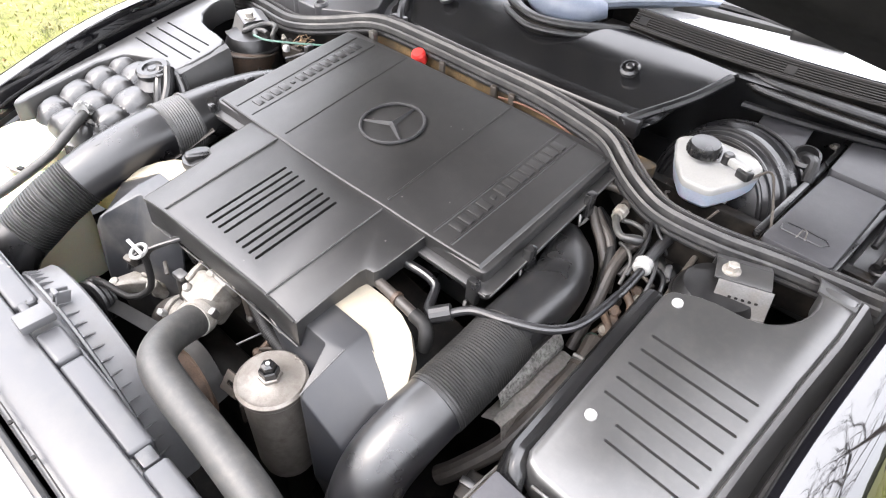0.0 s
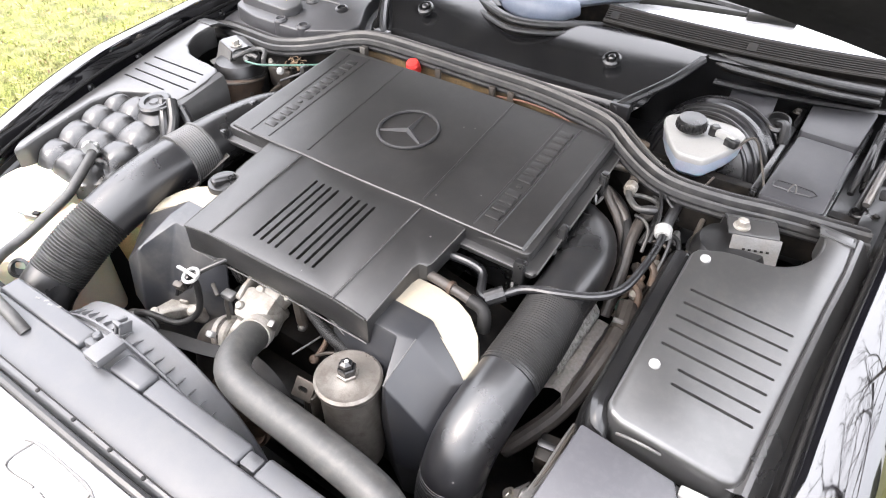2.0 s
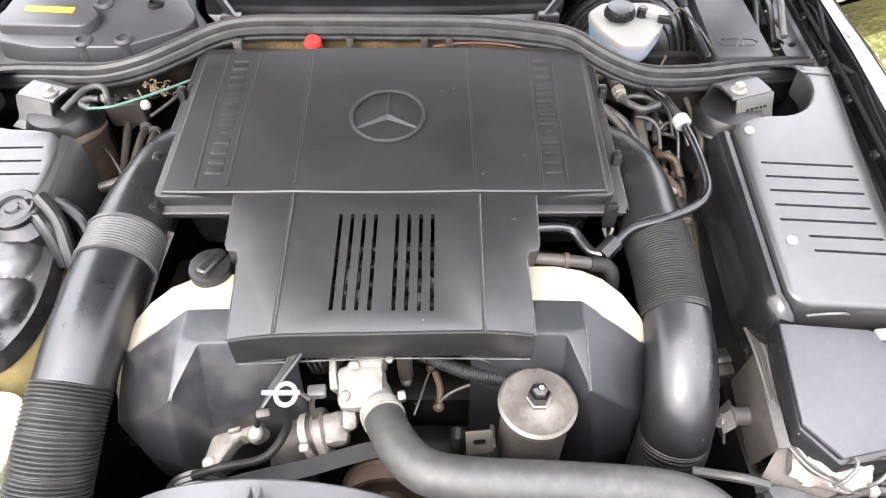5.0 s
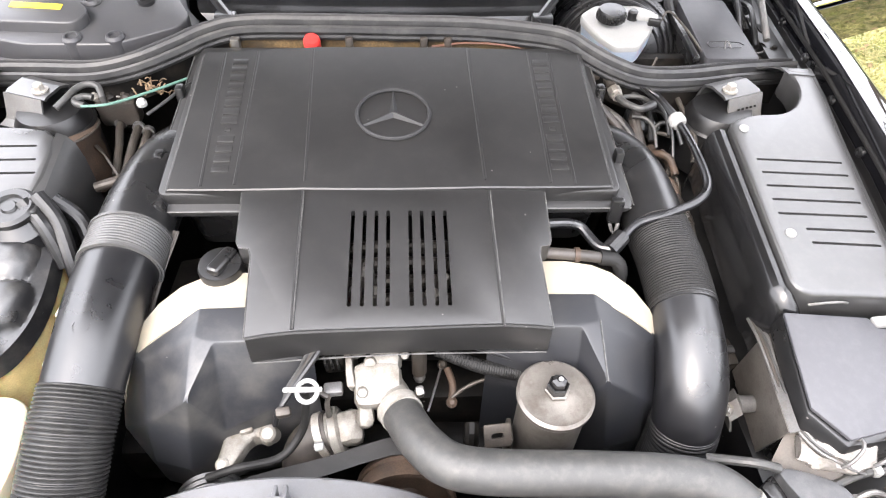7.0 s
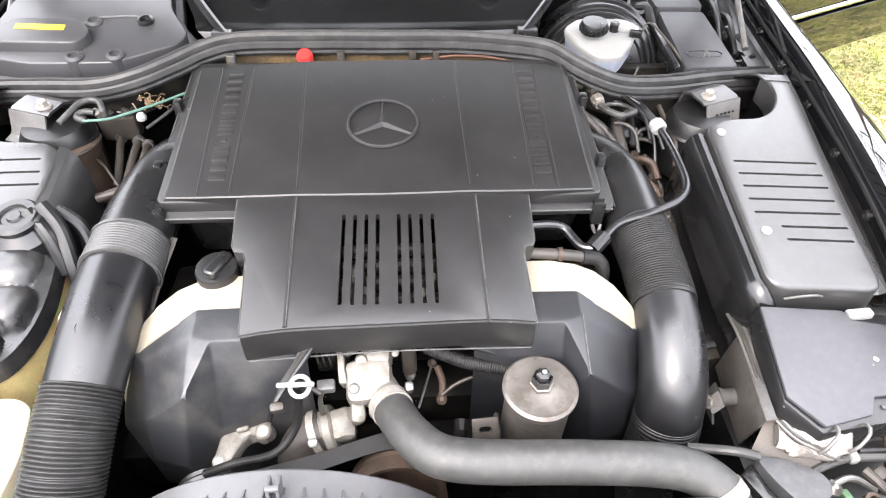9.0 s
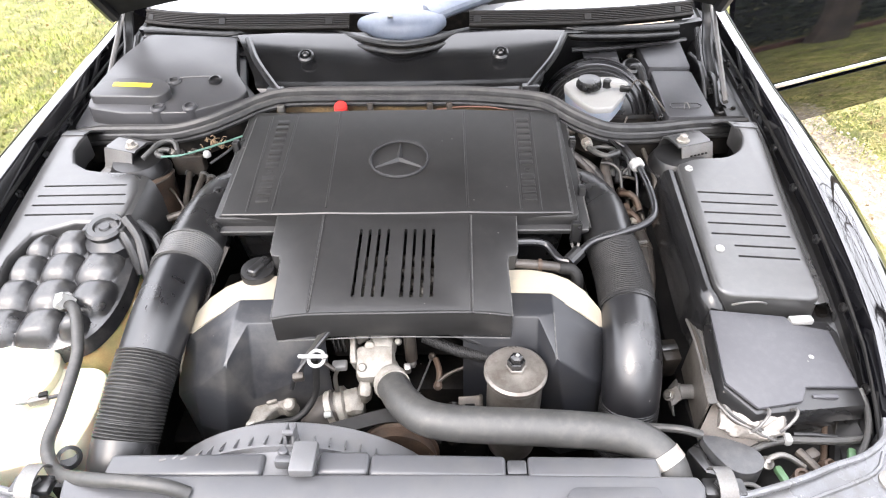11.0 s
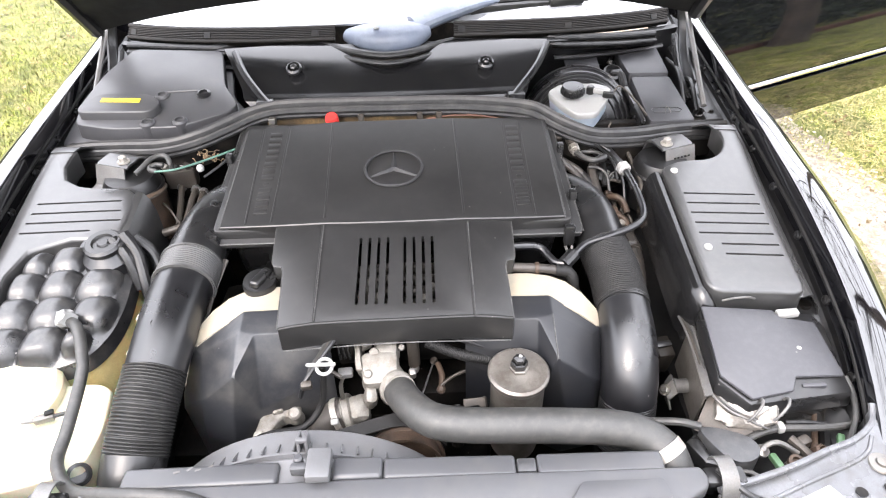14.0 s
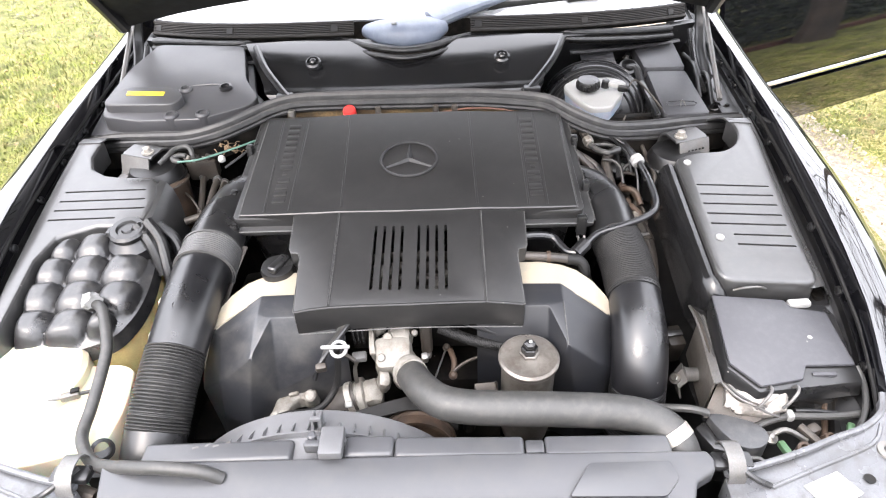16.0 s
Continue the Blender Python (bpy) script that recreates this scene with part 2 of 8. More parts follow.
FOIL = material("crinkled_heat_foil", (0.27, 0.252, 0.232), 0.45, metal=0.25, vary=0.3, scale=60, fine=220, bump=0.9, dirt=(0.14, 0.12, 0.10), dirt_amount=0.6, dirt_scale=60)
STRAPFOIL = material("mottled_pale_foil", (0.30, 0.295, 0.275), 0.5, metal=0.2, vary=0.3, scale=60, fine=300, bump=0.8, dirt=(0.02, 0.018, 0.015), dirt_amount=0.9, dirt_scale=190)
GRASS = material("grass_blades", (0.142, 0.160, 0.024), 0.6, vary=0.7, scale=5, fine=60, bump=0.1, dirt=(0.30, 0.26, 0.09), dirt_amount=0.9, dirt_scale=7)
SOIL = material("mown_grass_ground", (0.085, 0.092, 0.016), 0.9, vary=0.6, scale=6, fine=90, bump=0.6, dirt=(0.21, 0.18, 0.08), dirt_amount=0.8, dirt_scale=14)
GRAVEL = material("pale_gravel_ground", (0.235, 0.200, 0.160), 0.9, vary=0.35, scale=40, fine=160, bump=0.9, dirt=(0.10, 0.07, 0.045), dirt_amount=0.7, dirt_scale=25)
STONE = material("pale_gravel_chips", (0.32, 0.28, 0.225), 0.85, vary=0.6, scale=25, fine=160, bump=0.3)
# pale for worn edges, and for the highlight along a shell crease
WORNLIT = material("worn_highlit_plastic_edge", (0.065, 0.064, 0.062), 0.42, vary=0.4, scale=60, fine=700, bump=0.1, dirt=(0.015, 0.015, 0.015), dirt_amount=0.8, dirt_scale=90)
BARK = material("grey_brown_bark", (0.07, 0.055, 0.042), 0.9, vary=0.4, scale=6, fine=60, bump=0.6, dirt=(0.03, 0.032, 0.02), dirt_amount=0.6, dirt_scale=5)
LITTER = material("dry_grass_straw", (0.40, 0.34, 0.13), 0.7, vary=0.4, scale=5, fine=60, bump=0.05)
DRYLEAF = material("dry_fallen_leaf", (0.27, 0.19, 0.085), 0.7, vary=0.6, scale=3, fine=40, bump=0.1, dirt=(0.10, 0.06, 0.03), dirt_amount=0.9, dirt_scale=6)
LEAFAGE = material("dark_hedge_leaf", (0.022, 0.035, 0.014), 0.5, vary=0.5, scale=4, fine=60, bump=0.05)
EDGING = material("red_brown_timber", (0.10, 0.042, 0.026), 0.7, vary=0.4, scale=8, fine=90, bump=0.3, dirt=(0.05, 0.035, 0.025), dirt_amount=0.6, dirt_scale=9)
BROWNRUBBER = material("brown_dusted_rubber", (0.030, 0.026, 0.023), 0.5, vary=0.25, scale=25, fine=1200, bump=0.2, dirt=(0.06, 0.05, 0.042), dirt_amount=0.6, dirt_scale=60)
BELLOWS = material("dusty_bellows_rubber", (0.016, 0.0158, 0.0155), 0.46, vary=0.2, scale=40, fine=1200, bump=0.1, dirt=(0.034, 0.032, 0.03), dirt_amount=0.5, dirt_scale=60)
MATTRUBBER = material("matt_black_rubber", (0.0085, 0.0083, 0.0082), 0.58, vary=0.25, scale=40, fine=1200, bump=0.1, dirt=(0.02, 0.019, 0.018), dirt_amount=0.4, dirt_scale=50, ior=1.35)
RELAYGREY = material("matt_relay_box_plastic", (0.027, 0.027, 0.030), 0.5, vary=0.08, scale=6, fine=1500, bump=0.15, dirt=(0.045, 0.045, 0.047), dirt_amount=0.4, dirt_scale=60, specks=0.05)
TYRE = material("tyre_rubber", (0.014, 0.014, 0.014), 0.75, vary=0.3, scale=20, fine=300, bump=0.3, dirt=(0.06, 0.055, 0.045), dirt_amount=0.5, dirt_scale=18)
STRAW = material("dry_straw", (0.12, 0.08, 0.045), 0.8, vary=0.4, scale=60, fine=300, bump=0.1)
TREE = material("far_trees", (0.035, 0.04, 0.02), 0.9, vary=0.5, scale=0.6, fine=4, bump=0.0)


# ---- building helpers ----
def mesh_of(bm, name, mat, smooth=True, angle=26):
    bmesh.ops.recalc_face_normals(bm, faces=bm.faces[:])
    if smooth:
        for f in bm.faces:
            f.smooth = True
        for e in bm.edges:
            if len(e.link_faces) == 2 and e.calc_face_angle(0) > radians(angle):
                e.smooth = False
    me = bpy.data.meshes.new(name)
    bm.to_mesh(me)
    bm.free()
    me.materials.append(mat)
    return me


def part(name, bm, mat, parent, label="", smooth=True):
    """Links a bmesh as one mesh object under a thing or a part."""
    ob = new(name, mesh_of(bm, name, mat, smooth))
    if parent:
        ob.parent = parent
        ob.matrix_parent_inverse = parent.matrix_world.inverted()
    if label:
        ob["label"] = label
    return ob


def thing(name, label, category, group="", kind="", at=(0, 0, 0)):
    ob = new(name)
    ob.empty_display_size = 0.02
    ob.location = at
    ob.matrix_world = Matrix.Translation(at)
    return tagged(ob, label, category, group, kind)


def solo(name, bm, mat, label, category, group="", kind="", smooth=True):
    """A thing that is one mesh."""
    return tagged(part(name, bm, mat, None, "", smooth), label, category, group, kind)


def bevel_sharp(bm, width, segments=2, angle=40):
    edges = [e for e in bm.edges if len(e.link_faces) == 2 and e.calc_face_angle(0) > radians(angle)]
    if edges and width:
        bmesh.ops.bevel(bm, geom=edges, offset=width, segments=segments, profile=0.5, affect="EDGES", clamp_overlap=True)
    return bm


def prism(outline, top, bottom, bevel=0.003, segments=2, bm=None, taper=0.0):
    """A solid over an outline in plan. top and bottom: a height, or a function of x and y."""
    fresh = bm is None
    bm = bm or bmesh.new()
    zt = top if callable(top) else (lambda x, y: top)
    zb = bottom if callable(bottom) else (lambda x, y: bottom)
    cx, cy = sum(p[0] for p in outline) / len(outline), sum(p[1] for p in outline) / len(outline)
    up = [bm.verts.new((x, y, zt(x, y))) for x, y in outline]
    dn = [bm.verts.new((x + (x - cx) * taper, y + (y - cy) * taper, zb(x, y))) for x, y in outline]
    bm.faces.new(up), bm.faces.new(dn[::-1])
    k = len(outline)
    for i in range(k):
        bm.faces.new((up[i], dn[i], dn[(i + 1) % k], up[(i + 1) % k]))
    bmesh.ops.recalc_face_normals(bm, faces=bm.faces[:])
    if fresh:
        bevel_sharp(bm, bevel, segments, 25)
    return bm


def box(cx, cy, cz, sx, sy, sz, bevel=0.002, turn=(0, 0, 0), bm=None, segments=2):
    """A rounded box by its centre and size; turn in degrees."""
    b = bmesh.new()
    bmesh.ops.create_cube(b, size=1.0)
    bmesh.ops.scale(b, vec=(sx, sy, sz), verts=b.verts[:])
    bevel_sharp(b, min(bevel, 0.45 * min(sx, sy, sz)), segments)
    bmesh.ops.transform(b, matrix=pose(cx, cy, cz, *turn), verts=b.verts[:])
    if bm is None:
        return b
    return merge(bm, b)


def merge(bm, other):
    me = bpy.data.meshes.new("tmp")
    other.to_mesh(me)
    other.free()
    bm.from_mesh(me)
    bpy.data.meshes.remove(me)
    return bm


def spline(points, step=0.006):
    """A smooth line through the points, sampled evenly; each point may carry a radius as its fourth number."""
    p = np.array(points, float)
    q = np.vstack([2 * p[0] - p[1], p, 2 * p[-1] - p[-2]])
    out = []
    for i in range(1, len(q) - 2):
        a, b, c, d = q[i - 1], q[i], q[i + 1], q[i + 2]
        n = max(2, int(np.linalg.norm((c - b)[:3]) / step))
        for t in np.arange(n) / n:
            out.append(0.5 * (2 * b + (c - a) * t + (2 * a - 5 * b + 4 * c - d) * t * t + (3 * b - 3 * c + d - a) * t ** 3))
    out.append(p[-1])
    return np.array(out)


def rings(line, radii, sides=20, caps=True, squash=1.0, bm=None):
    """A tube over line (rows of x, y, z) with a radius at each row."""
    bm = bm or bmesh.new()
    line = np.array(line, float)
    tang = np.gradient(line, axis=0)
    tang /= np.linalg.norm(tang, axis=1)[:, None] + 1e-12
    side = np.cross(tang[0], (0, 0, 1.0))
    if np.linalg.norm(side) < 1e-3:
        side = np.cross(tang[0], (0, 1.0, 0))
    loops = []
    for k in range(len(line)):
        side = side - tang[k] * (side @ tang[k])
        side /= np.linalg.norm(side)
        up = np.cross(side, tang[k])
        loops.append([bm.verts.new(line[k] + radii[k] * (math.cos(a) * side + squash * math.sin(a) * up)) for a in np.arange(sides) * 2 * math.pi / sides])
    for a, b in zip(loops, loops[1:]):
        for i in range(sides):
            bm.faces.new((a[i], a[(i + 1) % sides], b[(i + 1) % sides], b[i]))
    if caps:
        bm.faces.new(loops[0][::-1]), bm.faces.new(loops[-1])
    return bm


def tube(points, radius, sides=14, step=0.005, caps=True, squash=1.0, bm=None):
    rows = spline(points, step)
    r = rows[:, 3] if rows.shape[1] > 3 else np.full(len(rows), radius)
    return rings(rows[:, :3], r, sides, caps, squash, bm)


def bellows(points, radius, pitch=0.0045, depth=0.0025, sides=28, bm=None):
    """A corrugated hose."""
    rows = spline(points, pitch / 8)
    s = np.r_[0, np.cumsum(np.linalg.norm(np.diff(rows[:, :3], axis=0), axis=1))]
    base = rows[:, 3] if rows.shape[1] > 3 else radius
    return rings(rows[:, :3], base + depth * (np.abs(np.sin(np.pi * s / pitch)) - 0.5), sides, True, 1.0, bm)


def lathe(profile, place, axis=(0, 0, 1), sides=32, bm=None):
    """A turned piece: profile rows of radius and height along the axis."""
    a = Vector(axis).normalized()
    b = bmesh.new()
    loops = []
    for r, h in profile:
        loops.append([b.verts.new((r * math.cos(t), r * math.sin(t), h)) for t in np.arange(sides) * 2 * math.pi / sides])
    for p, q in zip(loops, loops[1:]):
        for i in range(sides):
            b.faces.new((p[i], p[(i + 1) % sides], q[(i + 1) % sides], q[i]))
    b.faces.new(loops[0][::-1]), b.faces.new(loops[-1])
    bmesh.ops.transform(b, matrix=Matrix.Translation(place) @ a.to_track_quat("Z", "Y").to_matrix().to_4x4(), verts=b.verts[:])
    return b if bm is None else merge(bm, b)


def loft(sections, close=False, bm=None, thick=0.0):
    """A skin over rows of equally many points."""
    bm = bm or bmesh.new()
    rows = [[bm.verts.new(p) for p in s] for s in sections]
    k = len(rows[0])
    for a, b in zip(rows, rows[1:]):
        for i in range(k if close else k - 1):
            bm.faces.new((a[i], a[(i + 1) % k], b[(i + 1) % k], b[i]))
    if thick:
        bmesh.ops.recalc_face_normals(bm, faces=bm.faces[:])
        bmesh.ops.solidify(bm, geom=bm.faces[:], thickness=thick)
    return bm


def cut(ob, cutters):
    """Takes the solid pieces away from ob's mesh."""
    bm = bmesh.new()
    for c in cutters:
        merge(bm, c)
    bmesh.ops.recalc_face_normals(bm, faces=bm.faces[:])
    me = bpy.data.meshes.new("cutter")
    bm.to_mesh(me)
    bm.free()
    tool = new("cutter", me)
    mod = ob.modifiers.new("cut", "BOOLEAN")
    mod.operation, mod.object, mod.solver = "DIFFERENCE", tool, "EXACT"
    mod.use_self = True
    dg = bpy.context.evaluated_depsgraph_get()
    dg.update()
    done = bpy.data.meshes.new_from_object(ob.evaluated_get(dg))
    ob.modifiers.clear()
    done.name = ob.name
    ob.data = done
    bpy.data.objects.remove(tool)
    bpy.data.meshes.remove(me)
    return ob


def arc(cx, cy, rx, ry, a0, a1, n):
    return [(cx + rx * math.cos(radians(a)), cy + ry * math.sin(radians(a))) for a in np.linspace(a0, a1, n)]


def rounded(outline, radius, n=4):
    """An outline with its corners rounded."""
    out, k = [], len(outline)
    for i in range(k):
        p, a, b = Vector(outline[i]), Vector(outline[i - 1]), Vector(outline[(i + 1) % k])
        r = min(radius, 0.45 * (a - p).length, 0.45 * (b - p).length)
        u, v = p + (a - p).normalized() * r, p + (b - p).normalized() * r
        for t in np.linspace(0, 1, n):
            q = u * (1 - t) ** 2 + p * 2 * t * (1 - t) + v * t * t
            out.append((q.x, q.y))
    return out


def hexbolt(place, r=0.006, h=0.006, axis=(0, 0, 1), bm=None, washer=True):
    b = lathe([(r * 1.5, 0), (r * 1.5, h * 0.25)], place, axis, 16) if washer else bmesh.new()
    lathe([(r, h * 0.2), (r, h), (r * 0.8, h * 1.12)], place, axis, 6, b)
    return b if bm is None else merge(bm, b)


# ---- ground and distance ----
b = bmesh.new()
bmesh.ops.create_grid(b, x_segments=40, y_segments=40, size=600)
solo("ground", b, SOIL, "mown sunlit lawn round the car", "ground", kind="structure")
rng = random.Random(4)


def strip_side(y, off):
    return 1.79 + off - 0.28 * (min(max(y, -1.2), 2.6) - 1.65) + 0.05 * math.sin(2.3 * y) + 0.02 * math.sin(7.1 * y)


b = loft([[(strip_side(y, -0.95 + 0.04 * rng.random()), y, 0.006), (strip_side(y, -0.3), y, 0.02), (strip_side(y, 0.12 + 0.08 * rng.random()), y, 0.008)] for y in np.arange(-16, 16, 0.12)])
solo("gravel_strip", b, GRAVEL, "pale gravel strip with leaves along the lawn", "gravel", kind="structure")
verts, faces = [], []
for _ in range(14000):
    y = rng.uniform(-1.0, 3.6)
    x, s = strip_side(y, rng.uniform(-0.9, 0.2)), rng.uniform(0.003, 0.011)
    a, k = rng.uniform(0, 6.3), len(verts)
    for i in range(4):
        verts.append((x + s * math.cos(a + i * 1.57) * (1.3 if i % 2 else 0.8), y + s * math.sin(a + i * 1.57), 0.012 + rng.uniform(0, 0.006)))
    verts.append((x + s * rng.uniform(-0.5, 0.5), y + s * rng.uniform(-0.5, 0.5), 0.016 + s * rng.uniform(0.1, 0.8)))
    faces += [(k + i, k + (i + 1) % 4, k + 4) for i in range(4)]
me = bpy.data.meshes.new("gravel_chips")
me.from_pydata(verts, [], faces)
me.materials.append(STONE)
tagged(new("gravel_chips", me), "loose pale gravel chips and bits of leaf", "gravel", kind="stuff")
verts, faces = [], []
for n_blades, x0, x1, y0, y1 in ((30000, -4.2, -0.95, 0.2, 5.0), (50000, -3.0, -0.90, 0.4, 3.4), (24000, 1.7, 4.6, 0.6, 4.6), (46000, 1.4, 3.6, 0.4, 3.5), (6000, -5.0, 5.0, 4.0, 9.0)):
    for _ in range(n_blades):
        x, y = rng.uniform(x0, x1), rng.uniform(y0, y1)
        if x > 0 and x < strip_side(y, 0.05) and rng.random() > 0.04:
            continue
        edge = min(x - x0, x1 - x, y - y0, y1 - y)
        if n_blades > 30000 and edge < 0.5 * rng.random() ** 2:
            continue
        h, a, w, lean = rng.uniform(0.010, 0.038), rng.uniform(0, 6.3), rng.uniform(0.0015, 0.0035), rng.uniform(0.01, 0.045)
        c, s, k = math.cos(a), math.sin(a), len(verts)
        verts += [(x - w * s, y + w * c, 0), (x + w * s, y - w * c, 0), (x + lean * c, y + lean * s, h)]
        faces.append((k, k + 1, k + 2))
me = bpy.data.meshes.new("grass")
me.from_pydata(verts, [], faces)
me.materials.append(GRASS)
tagged(new("grass", me), "short yellow-green lawn grass in the sun", "grass", kind="stuff")
verts, faces = [], []
for n_blades, x0, x1, y0, y1 in ((16000, 1.55, 3.2, 0.6, 3.2), (4000, -4.2, -0.95, 0.2, 5.0)):
    for _ in range(n_blades):
        x, y = rng.uniform(x0, x1), rng.uniform(y0, y1)
        if (x > 0 and x < strip_side(y, 0.0)) or min(x - x0, x1 - x, y - y0, y1 - y) < 0.6 * rng.random() ** 2:
            continue
        h, a, w, lean = rng.uniform(0.008, 0.03), rng.uniform(0, 6.3), rng.uniform(0.001, 0.003), rng.uniform(0.015, 0.06)
        c, s, k = math.cos(a), math.sin(a), len(verts)
        verts += [(x - w * s, y + w * c, 0.012), (x + w * s, y - w * c, 0.012), (x + lean * c, y + lean * s, h)]
        faces.append((k, k + 1, k + 2))
me = bpy.data.meshes.new("dry_grass")
me.from_pydata(verts, [], faces)
me.materials.append(LITTER)
tagged(new("dry_grass", me), "dry straw-coloured grass cuttings on the lawn", "grass", kind="stuff")

verts, faces = [], []
for x0, x1, y0, y1, count in ((-4.4, -0.95, 0.0, 5.0, 1500), (1.45, 3.6, 0.6, 3.2, 600)):
    for _ in range(count):
        x, y, r = rng.uniform(x0, x1), rng.uniform(y0, y1), rng.uniform(0.006, 0.017)
        a, k = rng.uniform(0, 6.3), len(verts)
        for i in range(6):
            b_ = a + i * 1.047
            q_ = r * (1.0, 0.6, 0.7, 1.1, 0.7, 0.6)[i]
            verts.append((x + q_ * math.cos(b_), y + q_ * math.sin(b_), 0.024 + rng.uniform(0, 0.018)))
        faces.append(tuple(range(k, k + 6)))
me = bpy.data.meshes.new("fallen_leaves")
me.from_pydata(verts, [], faces)
me.materials.append(DRYLEAF)
tagged(new("fallen_leaves", me), "pale dry leaves scattered over the lawn", "leaves", kind="stuff")

# planted bed beside the lawn: timber edging, dark hedge added for the door's reflection
BED, ALONG, AWAY = Vector((4.24, 0.52, 0)), Vector((0.917, 0.40, 0)), Vector((0.40, -0.917, 0))
for k in range(-1, 4):
    p = BED + ALONG * (k * 1.5)
    solo("timber_edging", box(p.x, p.y, 0.035, 1.485, 0.05, 0.09, 0.006, (0, 0, math.degrees(math.atan2(0.40, 0.917)) + rng.uniform(-0.6, 0.6))), EDGING, "red-brown timber edging board beside the lawn", "edging", "edging boards round the bed")
verts, faces = [], []
# unseen leaves, added so that the open door mirrors something dark
for _ in range(26000):
    u, v, z = rng.uniform(-2.2, 5.4), rng.uniform(0.25, 1.2), rng.uniform(0.0, 1.0)
    top = 1.35 + 0.16 * noise.noise(Vector((u * 1.3, 7.1, 0))) + 0.1 * noise.noise(Vector((u * 5, 2.2, 0)))
    v = 0.25 + (v - 0.25) * (1 - 0.25 * z) + 0.10 * noise.noise(Vector((u * 2.4, z * 3, 1.7)))
    p = BED + ALONG * u + AWAY * v + Vector((0, 0, 0.02 + z * top))
    d = Vector((rng.gauss(0, 1), rng.gauss(0, 1), rng.gauss(0, 1))).normalized()
    e = d.orthogonal().normalized() * rng.uniform(0.012, 0.022)
    d *= rng.uniform(0.03, 0.06)
    k = len(verts)
    verts += [tuple(p - d), tuple(p + e), tuple(p + d), tuple(p - e)]
    faces.append((k, k + 1, k + 2, k + 3))
me = bpy.data.meshes.new("hedge")
me.from_pydata(verts, [], faces)
me.materials.append(LEAFAGE)
tagged(new("hedge", me), "unseen low dark hedge behind the edging, added for the door's reflection", "hedge", kind="stuff")
b = bmesh.new()
for i in range(90):
    a = 2 * math.pi * i / 90
    r = 34 + 4 * rng.random()
    h = rng.uniform(5, 9)
    pts = [(r * math.cos(a) + rng.uniform(-2.5, 2.5), r * math.sin(a) + rng.uniform(-2.5, 2.5), 0) for _ in range(1)]
    bmesh.ops.create_icosphere(b, subdivisions=2, radius=1.0, matrix=Matrix.Translation((pts[0][0], pts[0][1], h * 0.35)) @ Matrix.Diagonal((2.6, 2.6, h * 0.5, 1)))
for v in b.verts:
    v.co += 0.5 * noise.noise_vector(v.co * 0.7)
solo("backdrop", b, TREE, "dark line of trees far round the lawn", "trees", kind="structure")

def bare_tree(x, y, height, seed):
    """A leafless tree: a tapered trunk and forking limbs."""
    r = random.Random(seed)
    tr = thing("bare_tree", "tall leafless garden tree on the lawn", "tree", "garden trees", at=(x, y, 0))
    part("trunk", tube([(x, y, -0.1, 0.16), (x + 0.03, y, 0.35, 0.12), (x + 0.05, y, 0.8, 0.11), (x - 0.04, y + 0.06, 2.0, 0.10), (x + 0.05, y, height * 0.55, 0.07), (x, y + 0.1, height * 0.9, 0.02)], 0.1, 10, 0.2), BARK, tr)
    crown = bmesh.new()

    def limb(p, d, length, radius, depth):
        q1 = p + d * length * 0.5 + Vector((r.uniform(-1, 1), r.uniform(-1, 1), r.uniform(-0.3, 0.6))) * length * 0.10
        q2 = p + d * length
        tube([(*p, radius), (*q1, radius * 0.8), (*q2, radius * 0.5)], radius, 5, length / 4, bm=crown)
        if depth:
            for _ in range(3):
                e = (d + Vector((r.uniform(-1, 1), r.uniform(-1, 1), r.uniform(-0.5, 0.9))) * 0.75).normalized()
                limb(p + d * length * r.uniform(0.4, 1.0), e, length * r.uniform(0.5, 0.75), radius * 0.5, depth - 1)

    for k in range(13):
        a = k * 2.4
        z = height * (0.3 + 0.045 * k)
        limb(Vector((x, y, z)), Vector((math.cos(a), math.sin(a), 0.55)).normalized(), height * 0.30 * (1 - 0.03 * k), 0.05 - 0.002 * k, 3)
    part("limbs", crown, BARK, tr, "thin bare branches")
    return tr


bare_tree(4.05, 0.62, 6.5, 3), bare_tree(3.6, -4.5, 7.0, 8), bare_tree(4.9, 3.6, 9.0, 5)

# ---- the car's body round the engine bay ----
car = thing("car", "black convertible car parked with its hood raised", "car")
CREST = [(-0.62, 0.55, 0.72), (-0.50, 0.60, 0.755), (-0.31, 0.662, 0.812), (-0.20, 0.682, 0.847), (-0.10, 0.685, 0.880), (-0.02, 0.684, 0.905), (0.07, 0.686, 0.924), (0.30, 0.702, 0.942), (0.50, 0.717, 0.948), (0.75, 0.740, 0.953), (1.05, 0.765, 0.965)]


def crest(y):
    """How far out and how high the fender's top edge runs at y."""
    ys = [c[0] for c in CREST]
    return float(np.interp(y, ys, [c[1] for c in CREST])), float(np.interp(y, ys, [c[2] for c in CREST]))


